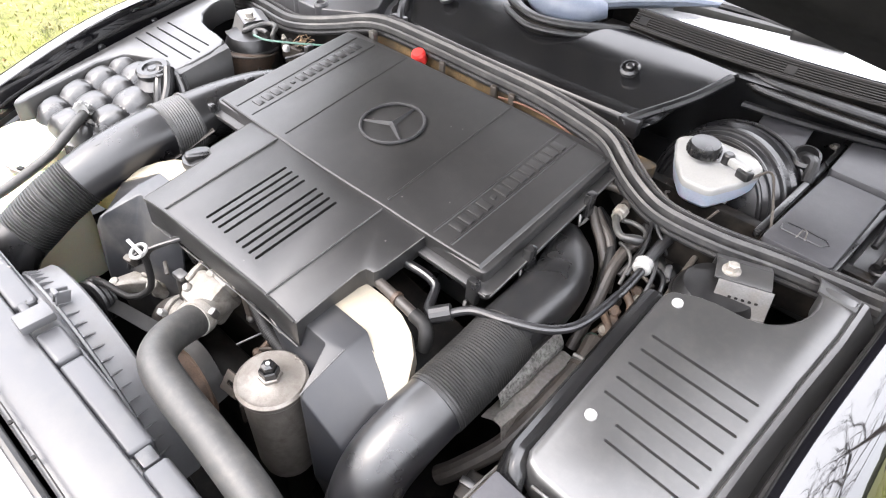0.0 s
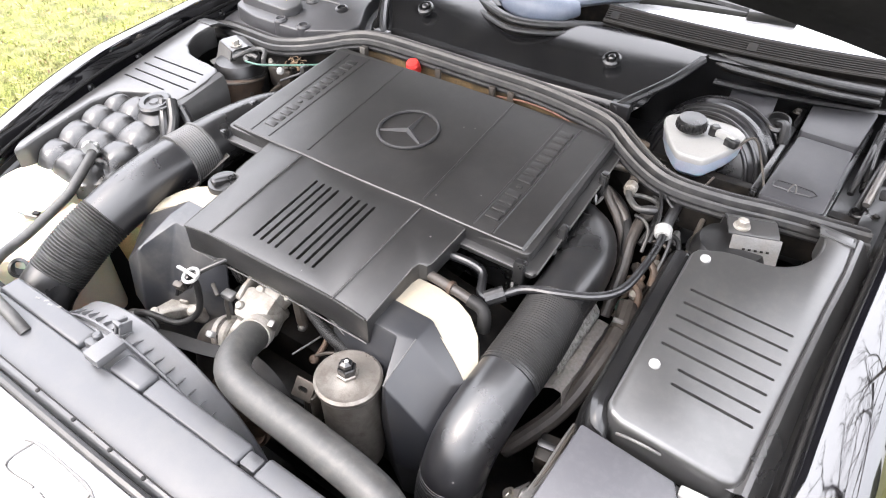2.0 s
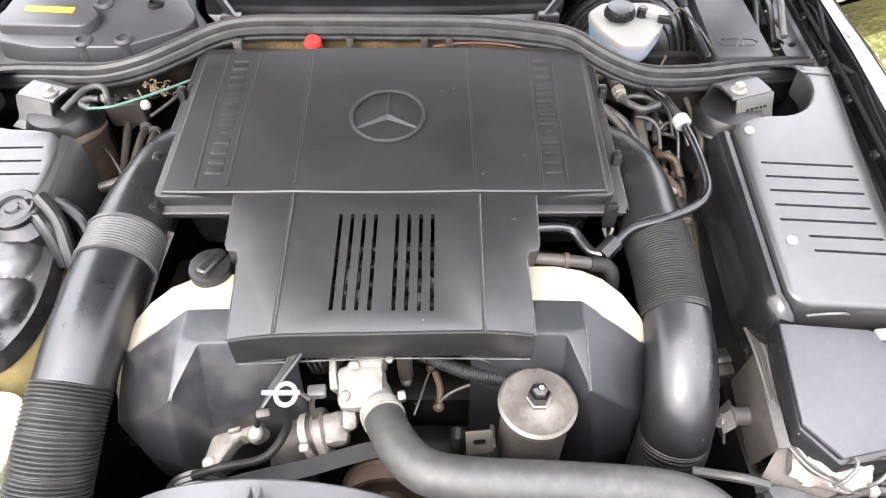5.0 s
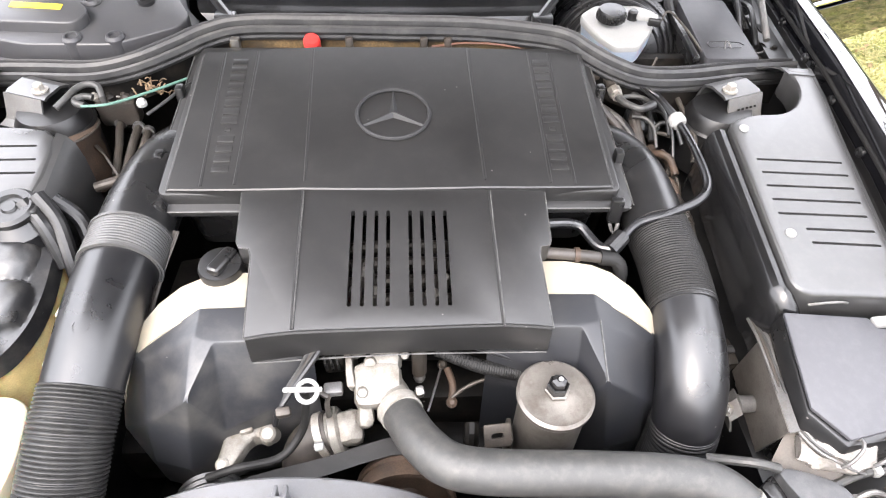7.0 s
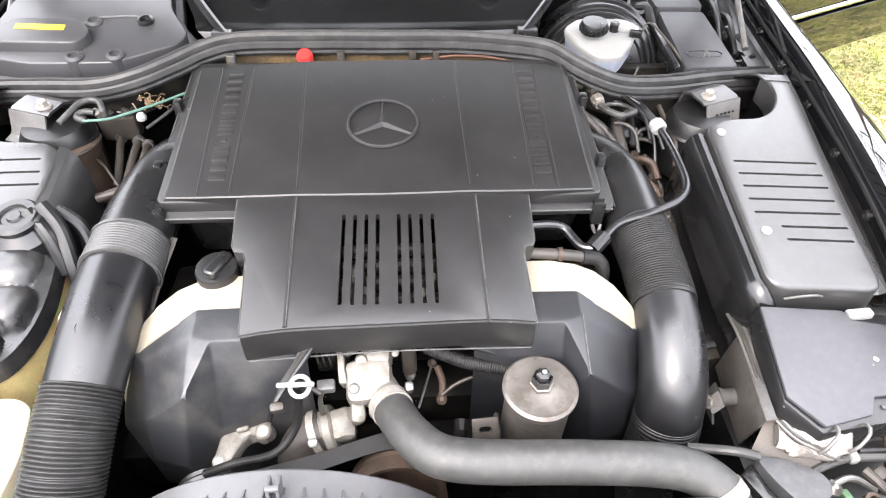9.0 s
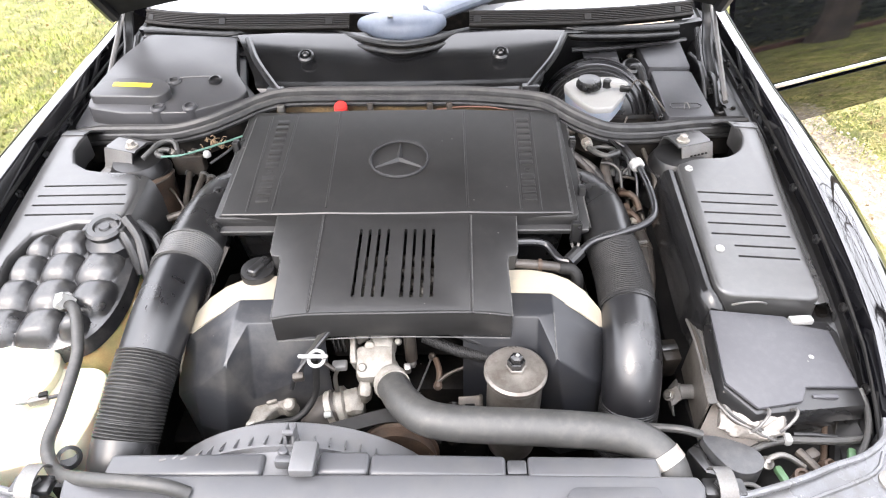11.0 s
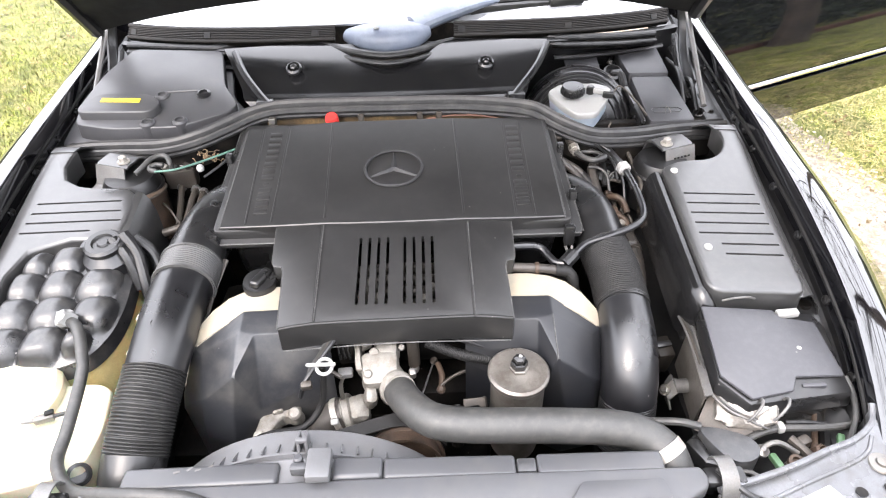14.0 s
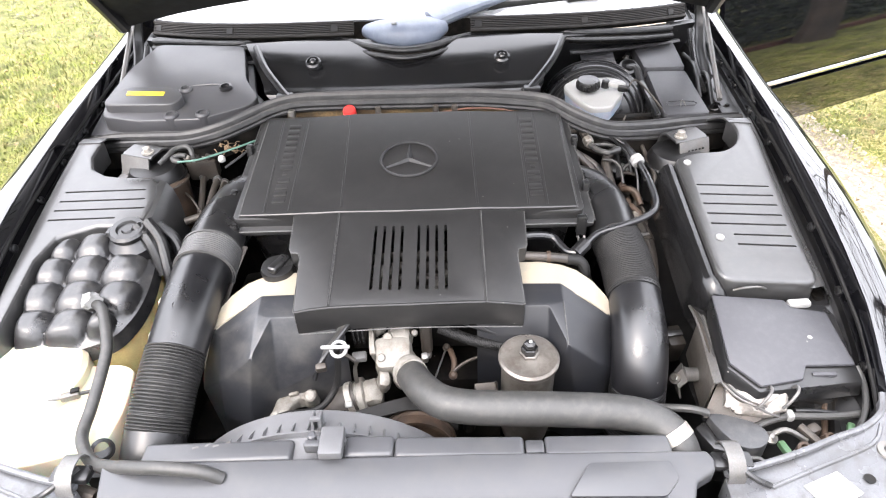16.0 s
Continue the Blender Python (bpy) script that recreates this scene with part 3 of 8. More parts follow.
def fender(side):
    rows = []
    for y in np.linspace(-0.62, 1.05, 36):
        x, z = crest(y)
        wide = x + 0.078 + 0.098 * math.exp(-((y + 0.06) / 0.27) ** 2)
        arch = math.sqrt(max(0.0, 1 - ((y - 0.1) / 0.36) ** 2))
        low = 0.26 + 0.42 * arch
        bend = float(np.interp(y, (-0.05, 0.12, 0.4), (0.088, 0.074, 0.036)))
        prof = [(x - 0.012, z - 0.070), (x - 0.0118, z - 0.005), (x - 0.0105, z - 0.0018), (x - 0.0075, z - 0.0004), (x - 0.002, z)]
        prof += [(x + bend * math.sin(a), z - bend * (1 - math.cos(a))) for a in (0.06, 0.14, 0.24, 0.36, 0.50, 0.68, 0.88, 1.05)]
        prof += [(0.5 * (wide - 0.02 + x + 0.87 * bend), z - 0.5 * bend - 0.035), (wide - 0.022, z - 0.125), (wide, z - 0.20), (wide + 0.004, max(low + 0.02, z - 0.34)), (wide - 0.012, low)]
        rows.append([(side * px, y, pz) for px, pz in prof])
    ob = part("fender", loft(rows, thick=0.002), PAINT, car, "glossy black painted front fender")
    # the side lamp low in the fender
    x, z = crest(-0.3)
    part("side_lamp", box(side * 0.832, -0.30, 0.55, 0.008, 0.09, 0.035, 0.004, (0, 0, side * 8)), AMBER, ob, "small amber side lamp")
    # the stepped inner rail with its drain channel
    rows = []
    for y in np.linspace(-0.60, 1.0, 34):
        x, z = crest(y)
        prof = [(x - 0.012, z - 0.055), (x - 0.014, z - 0.066), (x - 0.020, z - 0.072), (x - 0.050, z - 0.078), (x - 0.055, z - 0.090), (x - 0.065, z - 0.28), (x - 0.12, z - 0.40)]
        rows.append([(side * px, y, pz) for px, pz in prof])
    rail = part("inner_fender", loft(rows, thick=0.002), INNERPAINT, car, "dusty black inner fender rail")
    for y in (-0.34, -0.18, -0.02, 0.13, 0.28, 0.43, 0.58):
        x, z = crest(y)
        part("bolt", hexbolt((side * (x - 0.034), y, z - 0.0745), 0.005, 0.005), DARK, rail)
    for y in (-0.26, -0.10, 0.05, 0.205, 0.36, 0.5):
        x, z = crest(y)
        part("slot_plug", prism(rounded([(side * (x - 0.043), y - 0.018), (side * (x - 0.027), y - 0.018), (side * (x - 0.027), y + 0.018), (side * (x - 0.043), y + 0.018)][::int(side)], 0.007), z - 0.0725, z - 0.085, 0.001), DARK, rail)
    # rubber strip that the hood closes on
    part("edge_strip", tube([(side * (crest(y)[0] - 0.012), y, crest(y)[1] - 0.034) for y in np.linspace(-0.45, 0.8, 16)], 0.004, 8, 0.02), MATTRUBBER, rail, "black rubber edge strip")
    for y in np.arange(-0.36, 0.70, 0.12):
        x, z = crest(y)
        part("wall_plug", lathe([(0.008, -0.002), (0.0075, 0.002), (0.004, 0.0035), (0.002, 0.0025)], (side * (x - 0.0135), y, z - 0.050), (-side, 0, 0.1), 14), SATIN, ob, "small black plug in the fender wall")


fender(1), fender(-1)

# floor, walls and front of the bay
# floor, subframe and firewall are near-black, deep shade put into their colour
part("bay_floor", box(0, 0.0, 0.30, 1.25, 1.0, 0.02, 0.004), DARK, car, "oily floor of the engine bay, near-black for deep shade")
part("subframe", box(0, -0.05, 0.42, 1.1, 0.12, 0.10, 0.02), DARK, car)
for s in (1, -1):
    rows = []
    for y in np.linspace(-0.5, 0.42, 12):
        rows.append([(s * 0.64, y, 0.76), (s * 0.57, y, 0.72 + 0.05 * math.cos((y - 0.15) * 4)), (s * 0.46, y, 0.66 + 0.10 * math.exp(-((y - 0.22) / 0.16) ** 2)), (s * 0.42, y, 0.31)])
    part("wheelhouse", loft(rows, thick=0.003), INNERPAINT, car, "dark wheelhouse panel")
part("firewall", prism([(-0.66, 0.415), (0.66, 0.415), (0.66, 0.435), (-0.66, 0.435)], 0.86, 0.31, 0.002), DARK, car, "oily firewall, near-black for deep shade")
part("firewall_ledge", prism(rounded([(-0.30, 0.335), (0.30, 0.335), (0.33, 0.42), (-0.33, 0.42)], 0.02), 0.885, 0.86, 0.003), OCHRE, car, "brown stained firewall ledge")
part("cowl_floor", box(0, 0.60, 0.80, 1.40, 0.36, 0.012, 0.002), INNERPAINT, car)


def scuttle(x):
    """How far back and how high the middle line of the bowed scuttle grille runs at x."""
    return 0.62 + 0.486 * abs(x) ** 2.65, 1.0 - 0.09 * x * x


part("scuttle_wall", loft([[(x, scuttle(x)[0] - 0.012, scuttle(x)[1] - 0.018), (x, scuttle(x)[0] + 0.004, scuttle(x)[1] - 0.05), (x, scuttle(x)[0] + 0.01, 0.79)] for x in np.linspace(-0.70, 0.70, 21)], thick=0.012), INNERPAINT, car)

# windscreen, scuttle and the raised hood
rows = []
for x in np.linspace(-0.70, 0.70, 15):
    y0, z0 = scuttle(x)
    rows.append([(x * (1 - 0.10 * t), y0 + 0.035 + (0.86 - 0.9 * (y0 - 0.62)) * t, z0 + 0.012 + 0.40 * t - 0.05 * t * t) for t in np.linspace(0, 1, 9)])
part("windscreen", loft(rows, thick=0.006), GLASS, car, "windscreen glass that mirrors the pale sky")
for s in (1, -1):
    part("windscreen_pillar", tube([(s * 0.705, 0.83, 0.965), (s * 0.685, 1.15, 1.13), (s * 0.645, 1.53, 1.33)], 0.022, 10, 0.05), PAINT, car)
part("windscreen_header", tube([(-0.645, 1.53, 1.335), (0, 1.52, 1.37), (0.645, 1.53, 1.335)], 0.022, 10, 0.05), PAINT, car)
HOOD_UP = 44.0


def hood_point(x, d, h=0.0):
    """A point of the raised hood: x across, d from its rear edge, h out of its upper skin."""
    c, s = math.cos(radians(HOOD_UP)), math.sin(radians(HOOD_UP))
    y0 = 0.70
    return (x, y0 - d * c + h * s, 1.012 + d * s + h * c)


rows = []
for x in np.linspace(-0.725, 0.725, 25):
    u = abs(x) / 0.725
    start = 0.16 * (1 - u ** 2.2)
    rows.append([hood_point(x * (1 - 0.10 * t), start + (1.12 - 0.10 * u * u - start) * t, 0.03 * (1 - u * u)) for t in np.linspace(0, 1, 9)])
hood = part("hood", loft(rows, thick=0.012), PAINT, car, "raised black hood")
part("hood_lining", loft([[hood_point(x * (1 - 0.10 * t), 0.012 + 0.16 * (1 - (abs(x) / 0.725) ** 2.2) * (1 - t) + 1.0 * t, -0.026 + 0.004 * math.sin(40 * t)) for t in np.linspace(0, 1, 30)] for x in np.linspace(-0.705, 0.705, 17)], thick=0.006), MATTRUBBER, hood, "dark hood insulation mat")
for s in (1, -1):
    part("hood_rib", tube([hood_point(s * (0.69 - 0.06 * d), d, -0.030) for d in (0.03, 0.4, 0.95)], 0.016, 8, 0.05), INNERPAINT, hood)

# the bowed, slatted air grilles below the windscreen
def cowl_grille(x0, x1, label):
    xs_ = np.linspace(x0, x1, 15)

    def across(x, u, h=0.0):
        """A point of the grille's sloping face: u from its front edge to its rear one, h proud of it."""
        y, z = scuttle(x)
        return (x, y - 0.010 + 0.025 * u - 0.55 * h, z - 0.008 + 0.021 * u + 0.83 * h)

    g = part("cowl_grille", loft([[across(x, u, h) for u, h in ((0, 0), (1, 0), (1, -0.012), (0, -0.012))] for x in xs_], close=True), DARK, car, label)
    for k in range(6):
        u = 0.16 + 0.135 * k
        part("slat", loft([[across(x, u + a, h) for a, h in ((-0.045, 0.0), (-0.035, 0.0035), (0.03, 0.0035), (0.045, 0.0))] for x in xs_]), SLAT, g)
    for u in (0.02, 0.985):
        part("edge_bead", rings([across(x, u, 0.002) for x in xs_], np.full(15, 0.0035), 6), SLAT, g)
    for x in (x0 + 0.018 * (1 if x1 > x0 else -1), 0.52 * (x0 + x1) - 0.02 * (1 if x1 > x0 else -1), x1 - 0.045 * (1 if x1 > x0 else -1)):
        part("clip_hole", loft([[across(x - 0.008, u, 0.0045), across(x + 0.008, u, 0.0045)] for u in (0.22, 0.72)], thick=0.001), DARK, g)
    return g


cowl_grille(-0.68, -0.142, "brownish black slatted air grille")
cowl_grille(0.128, 0.675, "brownish black slatted air grille")
RS = [(-0.668, 0.745, 0.942), (-0.518, 0.688, 0.954), (-0.430, 0.655, 0.962), (-0.385, 0.668, 0.965), (-0.307, 0.665, 0.970), (-0.208, 0.632, 0.974), (-0.153, 0.602, 0.976), (-0.084, 0.558, 0.977), (-0.021, 0.533, 0.978), (0.041, 0.553, 0.978), (0.093, 0.595, 0.977), (0.159, 0.622, 0.976), (0.322, 0.652, 0.969), (0.385, 0.645, 0.965), (0.527, 0.675, 0.953), (0.622, 0.713, 0.943)]
part("rear_seal_flange", tube([(x, y + 0.012, z - 0.020) for x, y, z in RS], 0.016, 10, 0.015, squash=0.6), INNERPAINT, car)
for s in (1, -1):
    part("scuttle_ledge", loft([[(s * x, scuttle(x)[0] + dy, scuttle(x)[1] + dz) for dy, dz in ((-0.046, -0.060), (-0.051, -0.055), (-0.046, -0.051), (-0.034, -0.052))] for x in np.linspace(0.36, 0.655, 8)], thick=0.002), RUBBER, car, "grey-black edge under the seal")

# inner fender hinges of the hood and gas struts
for s in (1, -1):
    part("hood_hinge", tube([(s * 0.672, 0.70, 1.015), (s * 0.680, 0.69, 0.97), (s * 0.675, 0.64, 0.92), (s * 0.670, 0.55, 0.88)], 0.006, 8, 0.02, squash=2.0), INNERPAINT, car, "black hood hinge arm")
    st = part("gas_strut", tube([(s * 0.678, 0.66, 0.995), (s * 0.658, 0.43, 0.888)], 0.0058, 12, 0.03), SHEET, car, "grey hood gas strut")
    part("strut_rod", tube([(s * 0.681, 0.69, 1.010), (s * 0.677, 0.65, 0.990)], 0.006, 10, 0.02), STEEL, st)
    part("hinge_spring", tube([(s * 0.650, 0.66, 0.96), (s * 0.645, 0.58, 0.91), (s * 0.652, 0.50, 0.87)], 0.007, 8, 0.02), SATIN, car)

# the open door
HINGE, OPEN = Vector((0.90, 1.08, 0)), radians(65)
out, face = Vector((math.sin(OPEN), math.cos(OPEN), 0)), Vector((math.cos(OPEN), -math.sin(OPEN), 0))
rows = []
for d in np.linspace(0.0, 1.25, 20):
    prof = [(0.41, -0.035), (0.43, 0.0), (0.55, 0.012), (0.60, 0.02), (0.68, 0.018), (0.80, 0.010), (0.90, -0.012), (0.945, -0.05), (0.95, -0.10)]
    rows.append([tuple(HINGE + out * d + face * h + Vector((0, 0, z))) for z, h in prof])
door = part("door", loft(rows, thick=0.02), PAINT, car, "open glossy black door")
part("chrome_strip", loft([[tuple(HINGE + out * d + face * h + Vector((0, 0, z))) for z, h in ((0.576, 0.014), (0.580, 0.026), (0.588, 0.028), (0.592, 0.016))] for d in np.linspace(0.01, 1.24, 10)], thick=0.002), CHROME, door, "bright chrome trim strip")
part("cladding", loft([[tuple(HINGE + out * d + face * h + Vector((0, 0, z))) for z, h in ((0.415, 0.0), (0.42, 0.012), (0.50, 0.024), (0.565, 0.022))] for d in np.linspace(0.01, 1.24, 10)], thick=0.004), PAINT, door, "glossy black door cladding")

# wheels, sills and the plain rear body that the car stands on
def wheel(side, y):
    w = part("wheel", lathe([(0.205, -0.095), (0.235, -0.108), (0.295, -0.105), (0.315, -0.085), (0.318, 0.0), (0.315, 0.085), (0.295, 0.105), (0.235, 0.108), (0.205, 0.095)], (side * 0.725, y, 0.318), (side, 0, 0), 48), TYRE, car, "black tyre on a silver rim")
    part("rim", lathe([(0.206, -0.09), (0.20, 0.0), (0.207, 0.095), (0.198, 0.098), (0.19, 0.06), (0.10, 0.045), (0.05, 0.062), (0.012, 0.064)], (side * 0.725, y, 0.318), (side, 0, 0), 40), SILVER, w, "silver wheel rim")
    for k in range(5):
        a = k * math.tau / 5
        part("spoke", tube([(side * 0.785, y + r_ * math.cos(a), 0.318 + r_ * math.sin(a)) for r_ in (0.04, 0.12, 0.20)], 0.018, 8, 0.03, squash=0.7), SILVER, w)


for s in (1, -1):
    wheel(s, 0.10), wheel(s, 2.62)
    part("sill", box(s * 0.80, 1.36, 0.33, 0.13, 1.80, 0.13, 0.02), PAINT, car)
    rows = []
    for y in np.linspace(2.24, 3.50, 30):
        arch = math.sqrt(max(0.0, 1 - ((y - 2.62) / 0.37) ** 2))
        low, tuck = 0.27 + 0.42 * arch, 0.10 * max(0.0, (y - 2.9) / 0.6) ** 2
        rows.append([(s * (px - tuck), y, pz) for px, pz in ((0.60, 0.955), (0.72, 0.95), (0.79, 0.925), (0.84, 0.86), (0.865, 0.74), (0.865, max(0.60, low + 0.01)), (0.85, low))])
    part("rear_quarter", loft(rows, thick=0.003), PAINT, car, "glossy black rear quarter panel")
part("door", loft([[(-px, y, pz) for px, pz in ((0.80, 0.955), (0.835, 0.94), (0.862, 0.86), (0.872, 0.74), (0.872, 0.60), (0.865, 0.50), (0.85, 0.40))] for y in np.linspace(1.06, 2.235, 12)], thick=0.02), PAINT, car, "closed glossy black door")
part("cabin_floor", box(0, 1.60, 0.29, 1.50, 1.55, 0.03, 0.01), DARK, car)
part("rear_deck", loft([[(x, y, 0.956 + 0.02 * (1 - (x / 0.6) ** 2) - 0.10 * max(0.0, (y - 2.9) / 0.6) ** 2) for y in np.linspace(2.22, 3.48, 12)] for x in np.linspace(-0.60, 0.60, 9)], thick=0.004), PAINT, car)
part("rear_bulkhead", box(0, 2.23, 0.62, 1.55, 0.03, 0.64, 0.01), DARK, car)
part("rear_panel", loft([[(0.78 * u, 3.50 - 0.10 * u * u + dy, z) for z, dy in ((0.86, -0.02), (0.75, 0.02), (0.58, 0.05), (0.45, 0.05), (0.32, 0.0))] for u in np.linspace(-1, 1, 15)], thick=0.004), PAINT, car, "black rear panel and bumper")

# ---- front rubber seal over the firewall ----
SEAL = [(-0.685, 0.325, 0.885), (-0.62, 0.325, 0.895), (-0.55, 0.318, 0.90), (-0.46, 0.305, 0.907), (-0.40, 0.31, 0.918), (-0.345, 0.335, 0.93), (-0.295, 0.36, 0.942), (-0.235, 0.372, 0.950),
        (-0.12, 0.373, 0.951), (0.0, 0.370, 0.951), (0.126, 0.366, 0.951), (0.235, 0.352, 0.947), (0.28, 0.34, 0.942), (0.315, 0.325, 0.927), (0.355, 0.308, 0.913), (0.40, 0.30, 0.902), (0.475, 0.308, 0.897), (0.56, 0.33, 0.893), (0.675, 0.355, 0.885)]
seal = thing("firewall_seal", "long weathered black rubber seal over the firewall edge", "rubber seal", at=(0, 0.35, 0.88))
line = spline(SEAL, 0.01)
sections = []
for k, p in enumerate(line):
    t = (line[min(k + 1, len(line) - 1)] - line[max(k - 1, 0)])
    t[2] = 0
    t /= np.linalg.norm(t)
    nrm = np.array([-t[1], t[0], 0.0])
    prof = [(-0.020, -0.024), (-0.0240, -0.0225), (-0.0252, -0.018), (-0.0240, -0.0145), (-0.0228, -0.0145), (-0.0236, -0.010), (-0.0215, -0.003), (-0.0185, -0.0005), (-0.0165, -0.004), (-0.0155, -0.0105), (-0.0125, -0.0105), (-0.0114, -0.003), (-0.0095, 0.004), (-0.0055, 0.0085), (-0.0025, 0.0065), (-0.0010, 0.001), (-0.0002, -0.0065), (0.0027, -0.0065), (0.0036, 0.001), (0.0060, 0.0065), (0.0086, 0.005), (0.0102, -0.001), (0.0110, -0.0095), (0.0142, -0.0095), (0.0152, -0.003), (0.018, 0.001), (0.022, -0.006), (0.021, -0.030)]
    sections.append([tuple(p + nrm * a + np.array([0, 0, c])) for a, c in prof])
b = loft(sections)
b.faces.new([v for v in b.verts[:len(sections[0])]][::-1])
b.faces.new([v for v in b.verts[len(b.verts) - len(sections[0]):]])
part("seal_lip", b, SEALRUBBER, seal)
# the near-black ends stand in for shaded gaps under the seal
for lo_, hi_, mat_, lab_ in ((-9, -0.26, DARK, ""), (-0.26, 0.27, OCHRE, "brown stained sheet flange under the seal"), (0.27, 9, DARK, "")):
    flange = [[tuple(p + np.array([0, dy, dz])) for dy, dz in ((-0.0195, -0.0225), (-0.0195, -0.062), (0.012, -0.062), (0.012, -0.024))] for p in line if lo_ - 0.006 <= p[0] <= hi_ + 0.006]
    part("seal_flange", loft(flange, close=True), mat_, seal, lab_)
rear = thing("rear_seal", "curved black rubber seal in front of the windscreen", "rubber seal", at=(0, 0.60, 0.96))
part("seal_lip", tube([(x, y + 0.004, z + 0.002) for x, y, z in RS], 0.0095, 12, 0.012, squash=0.8), SEALRUBBER, rear)
part("lower_lip", tube([(x, y - 0.014, z - 0.009) for x, y, z in RS], 0.0062, 10, 0.012, squash=0.8), SEALRUBBER, rear)
part("seal_foot", tube([(x, y + 0.002, z - 0.014) for x, y, z in RS], 0.012, 8, 0.015), DARK, rear)

# ---- centre cowl cover: black moulded plastic between the two seals ----
cowl = thing("cowl_cover", "smooth black moulded plastic cover before the windscreen", "cover", at=(0, 0.52, 0.9))
rows = []
for x in np.linspace(-0.392, 0.340, 41):
    u = (x + 0.025) / 0.37
    dip = 0.080 * math.exp(-((x + 0.02) / 0.085) ** 2)
    yb = 0.618 - dip + 0.014 * math.cos(u * 2.5)
    yf = 0.447 + 0.012 * u * u
    xf = -0.025 + (x + 0.025) * 0.78
    q = lambda k: -0.025 + (x + 0.025) * k
    def shoulder(y):
        t_ = max(0.0, min(1.0, (0.600 - y) / (0.600 - yf - 0.030)))
        return 0.984 - 0.056 * t_ ** 1.3
    y0, y1 = yb - 0.010, yf + 0.030
    prof = [(x, yb, shoulder(yb) - 0.006)]
    for t_ in np.linspace(0.0, 1.0, 14):
        y = y0 + (y1 - y0) * t_
        prof.append((q(1.0 - 0.15 * max(0.0, (0.600 - y) / (0.600 - y1))), y, shoulder(y)))
    prof += [(q(0.845), yf + 0.022, 0.9240), (q(0.84), yf + 0.012, 0.9225), (q(0.825), yf + 0.002, 0.9175), (xf, yf - 0.008, 0.903), (xf, yf - 0.012, 0.878)]
    rows.append(prof)
part("shell", loft(rows, thick=0.004), COWLBLACK, cowl)
for s, x in ((1, 0.193), (-1, -0.224)):
    c = part("turn_clip", lathe([(0.017, -0.006), (0.017, 0.001), (0.013, 0.004), (0.012, -0.001), (0.007, -0.001), (0.007, 0.006), (0.004, 0.008)], (x, 0.514, 0.9672), (0, -0.5, 1), 24), SATIN, cowl, "round black turn clip")
for s, x in ((1, 0.262), (-1, -0.29)):
    part("end_lip", tube([(x + s * 0.074, 0.585, 0.978), (x + s * 0.045, 0.52, 0.956), (x, 0.452, 0.933), (x - s * 0.02, 0.43, 0.920)], 0.008, 8, 0.012), GLOSSY, cowl)
    part("bracket", box(x - s * 0.01, 0.436, 0.915, 0.035, 0.02, 0.03, 0.003), GLOSSY, cowl)

# ---- wiper ----
wiper = thing("windscreen_wiper", "blue-grey wiper gear housing with a black wiper arm", "wiper", at=(0.0, 0.66, 0.96))
part("gear_cover", rings(*(lambda r: (r[:, :3], r[:, 3]))(spline([(-0.115, 0.655, 0.985, 0.02), (-0.085, 0.635, 0.988, 0.034), (-0.035, 0.612, 0.990, 0.046), (0.02, 0.615, 0.992, 0.043), (0.06, 0.64, 1.0, 0.029)], 0.01)), sides=20, squash=0.75), WIPERGREY, wiper, "dusty blue-grey plastic gear cover")
part("arm_cover", rings(*(lambda r: (r[:, :3], r[:, 3]))(spline([(0.035, 0.640, 1.008, 0.034), (0.10, 0.668, 1.024, 0.034), (0.175, 0.698, 1.036, 0.029), (0.225, 0.716, 1.038, 0.020), (0.240, 0.721, 1.038, 0.010)], 0.01)), sides=16, squash=0.6), WIPERGREY, wiper, "blue-grey arm cover")
part("arm", tube([(0.19, 0.703, 1.036), (0.29, 0.722, 1.034), (0.36, 0.736, 1.026), (0.44, 0.756, 1.020)], 0.008, 8, 0.03), RUBBER, wiper, "black wiper arm")
part("blade", tube([(0.17, 0.680, 1.024), (0.40, 0.745, 1.014), (0.66, 0.855, 0.998)], 0.007, 8, 0.04, squash=1.8), RUBBER, wiper, "black rubber wiper blade")
part("blade_joint", box(0.402, 0.744, 1.022, 0.09, 0.028, 0.020, 0.005, (0, 0, 17)), RUBBER, wiper)
part("badge", box(-0.045, 0.588, 1.022, 0.012, 0.004, 0.012, 0.001, (60, 0, 0)), WHITE, wiper, "small pale mark")

# ---- engine block below everything, near-black so the gaps read as deep shade ----
engine = thing("engine_block", "oily engine block low in the bay, near-black for deep shade", "engine", at=(0, 0, 0.31))
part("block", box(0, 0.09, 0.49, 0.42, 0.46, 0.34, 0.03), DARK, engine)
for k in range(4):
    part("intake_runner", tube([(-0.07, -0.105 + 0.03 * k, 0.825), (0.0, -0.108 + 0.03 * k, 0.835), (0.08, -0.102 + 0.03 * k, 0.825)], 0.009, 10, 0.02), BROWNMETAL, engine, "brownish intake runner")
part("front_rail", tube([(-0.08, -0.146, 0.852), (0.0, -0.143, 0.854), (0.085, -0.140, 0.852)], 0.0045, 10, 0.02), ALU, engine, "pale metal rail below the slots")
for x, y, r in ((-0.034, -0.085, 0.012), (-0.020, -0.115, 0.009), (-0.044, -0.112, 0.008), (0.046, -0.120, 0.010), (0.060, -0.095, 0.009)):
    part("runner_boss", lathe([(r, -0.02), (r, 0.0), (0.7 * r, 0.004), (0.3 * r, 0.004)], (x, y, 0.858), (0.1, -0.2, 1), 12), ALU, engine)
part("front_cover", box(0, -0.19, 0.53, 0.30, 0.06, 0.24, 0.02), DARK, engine)
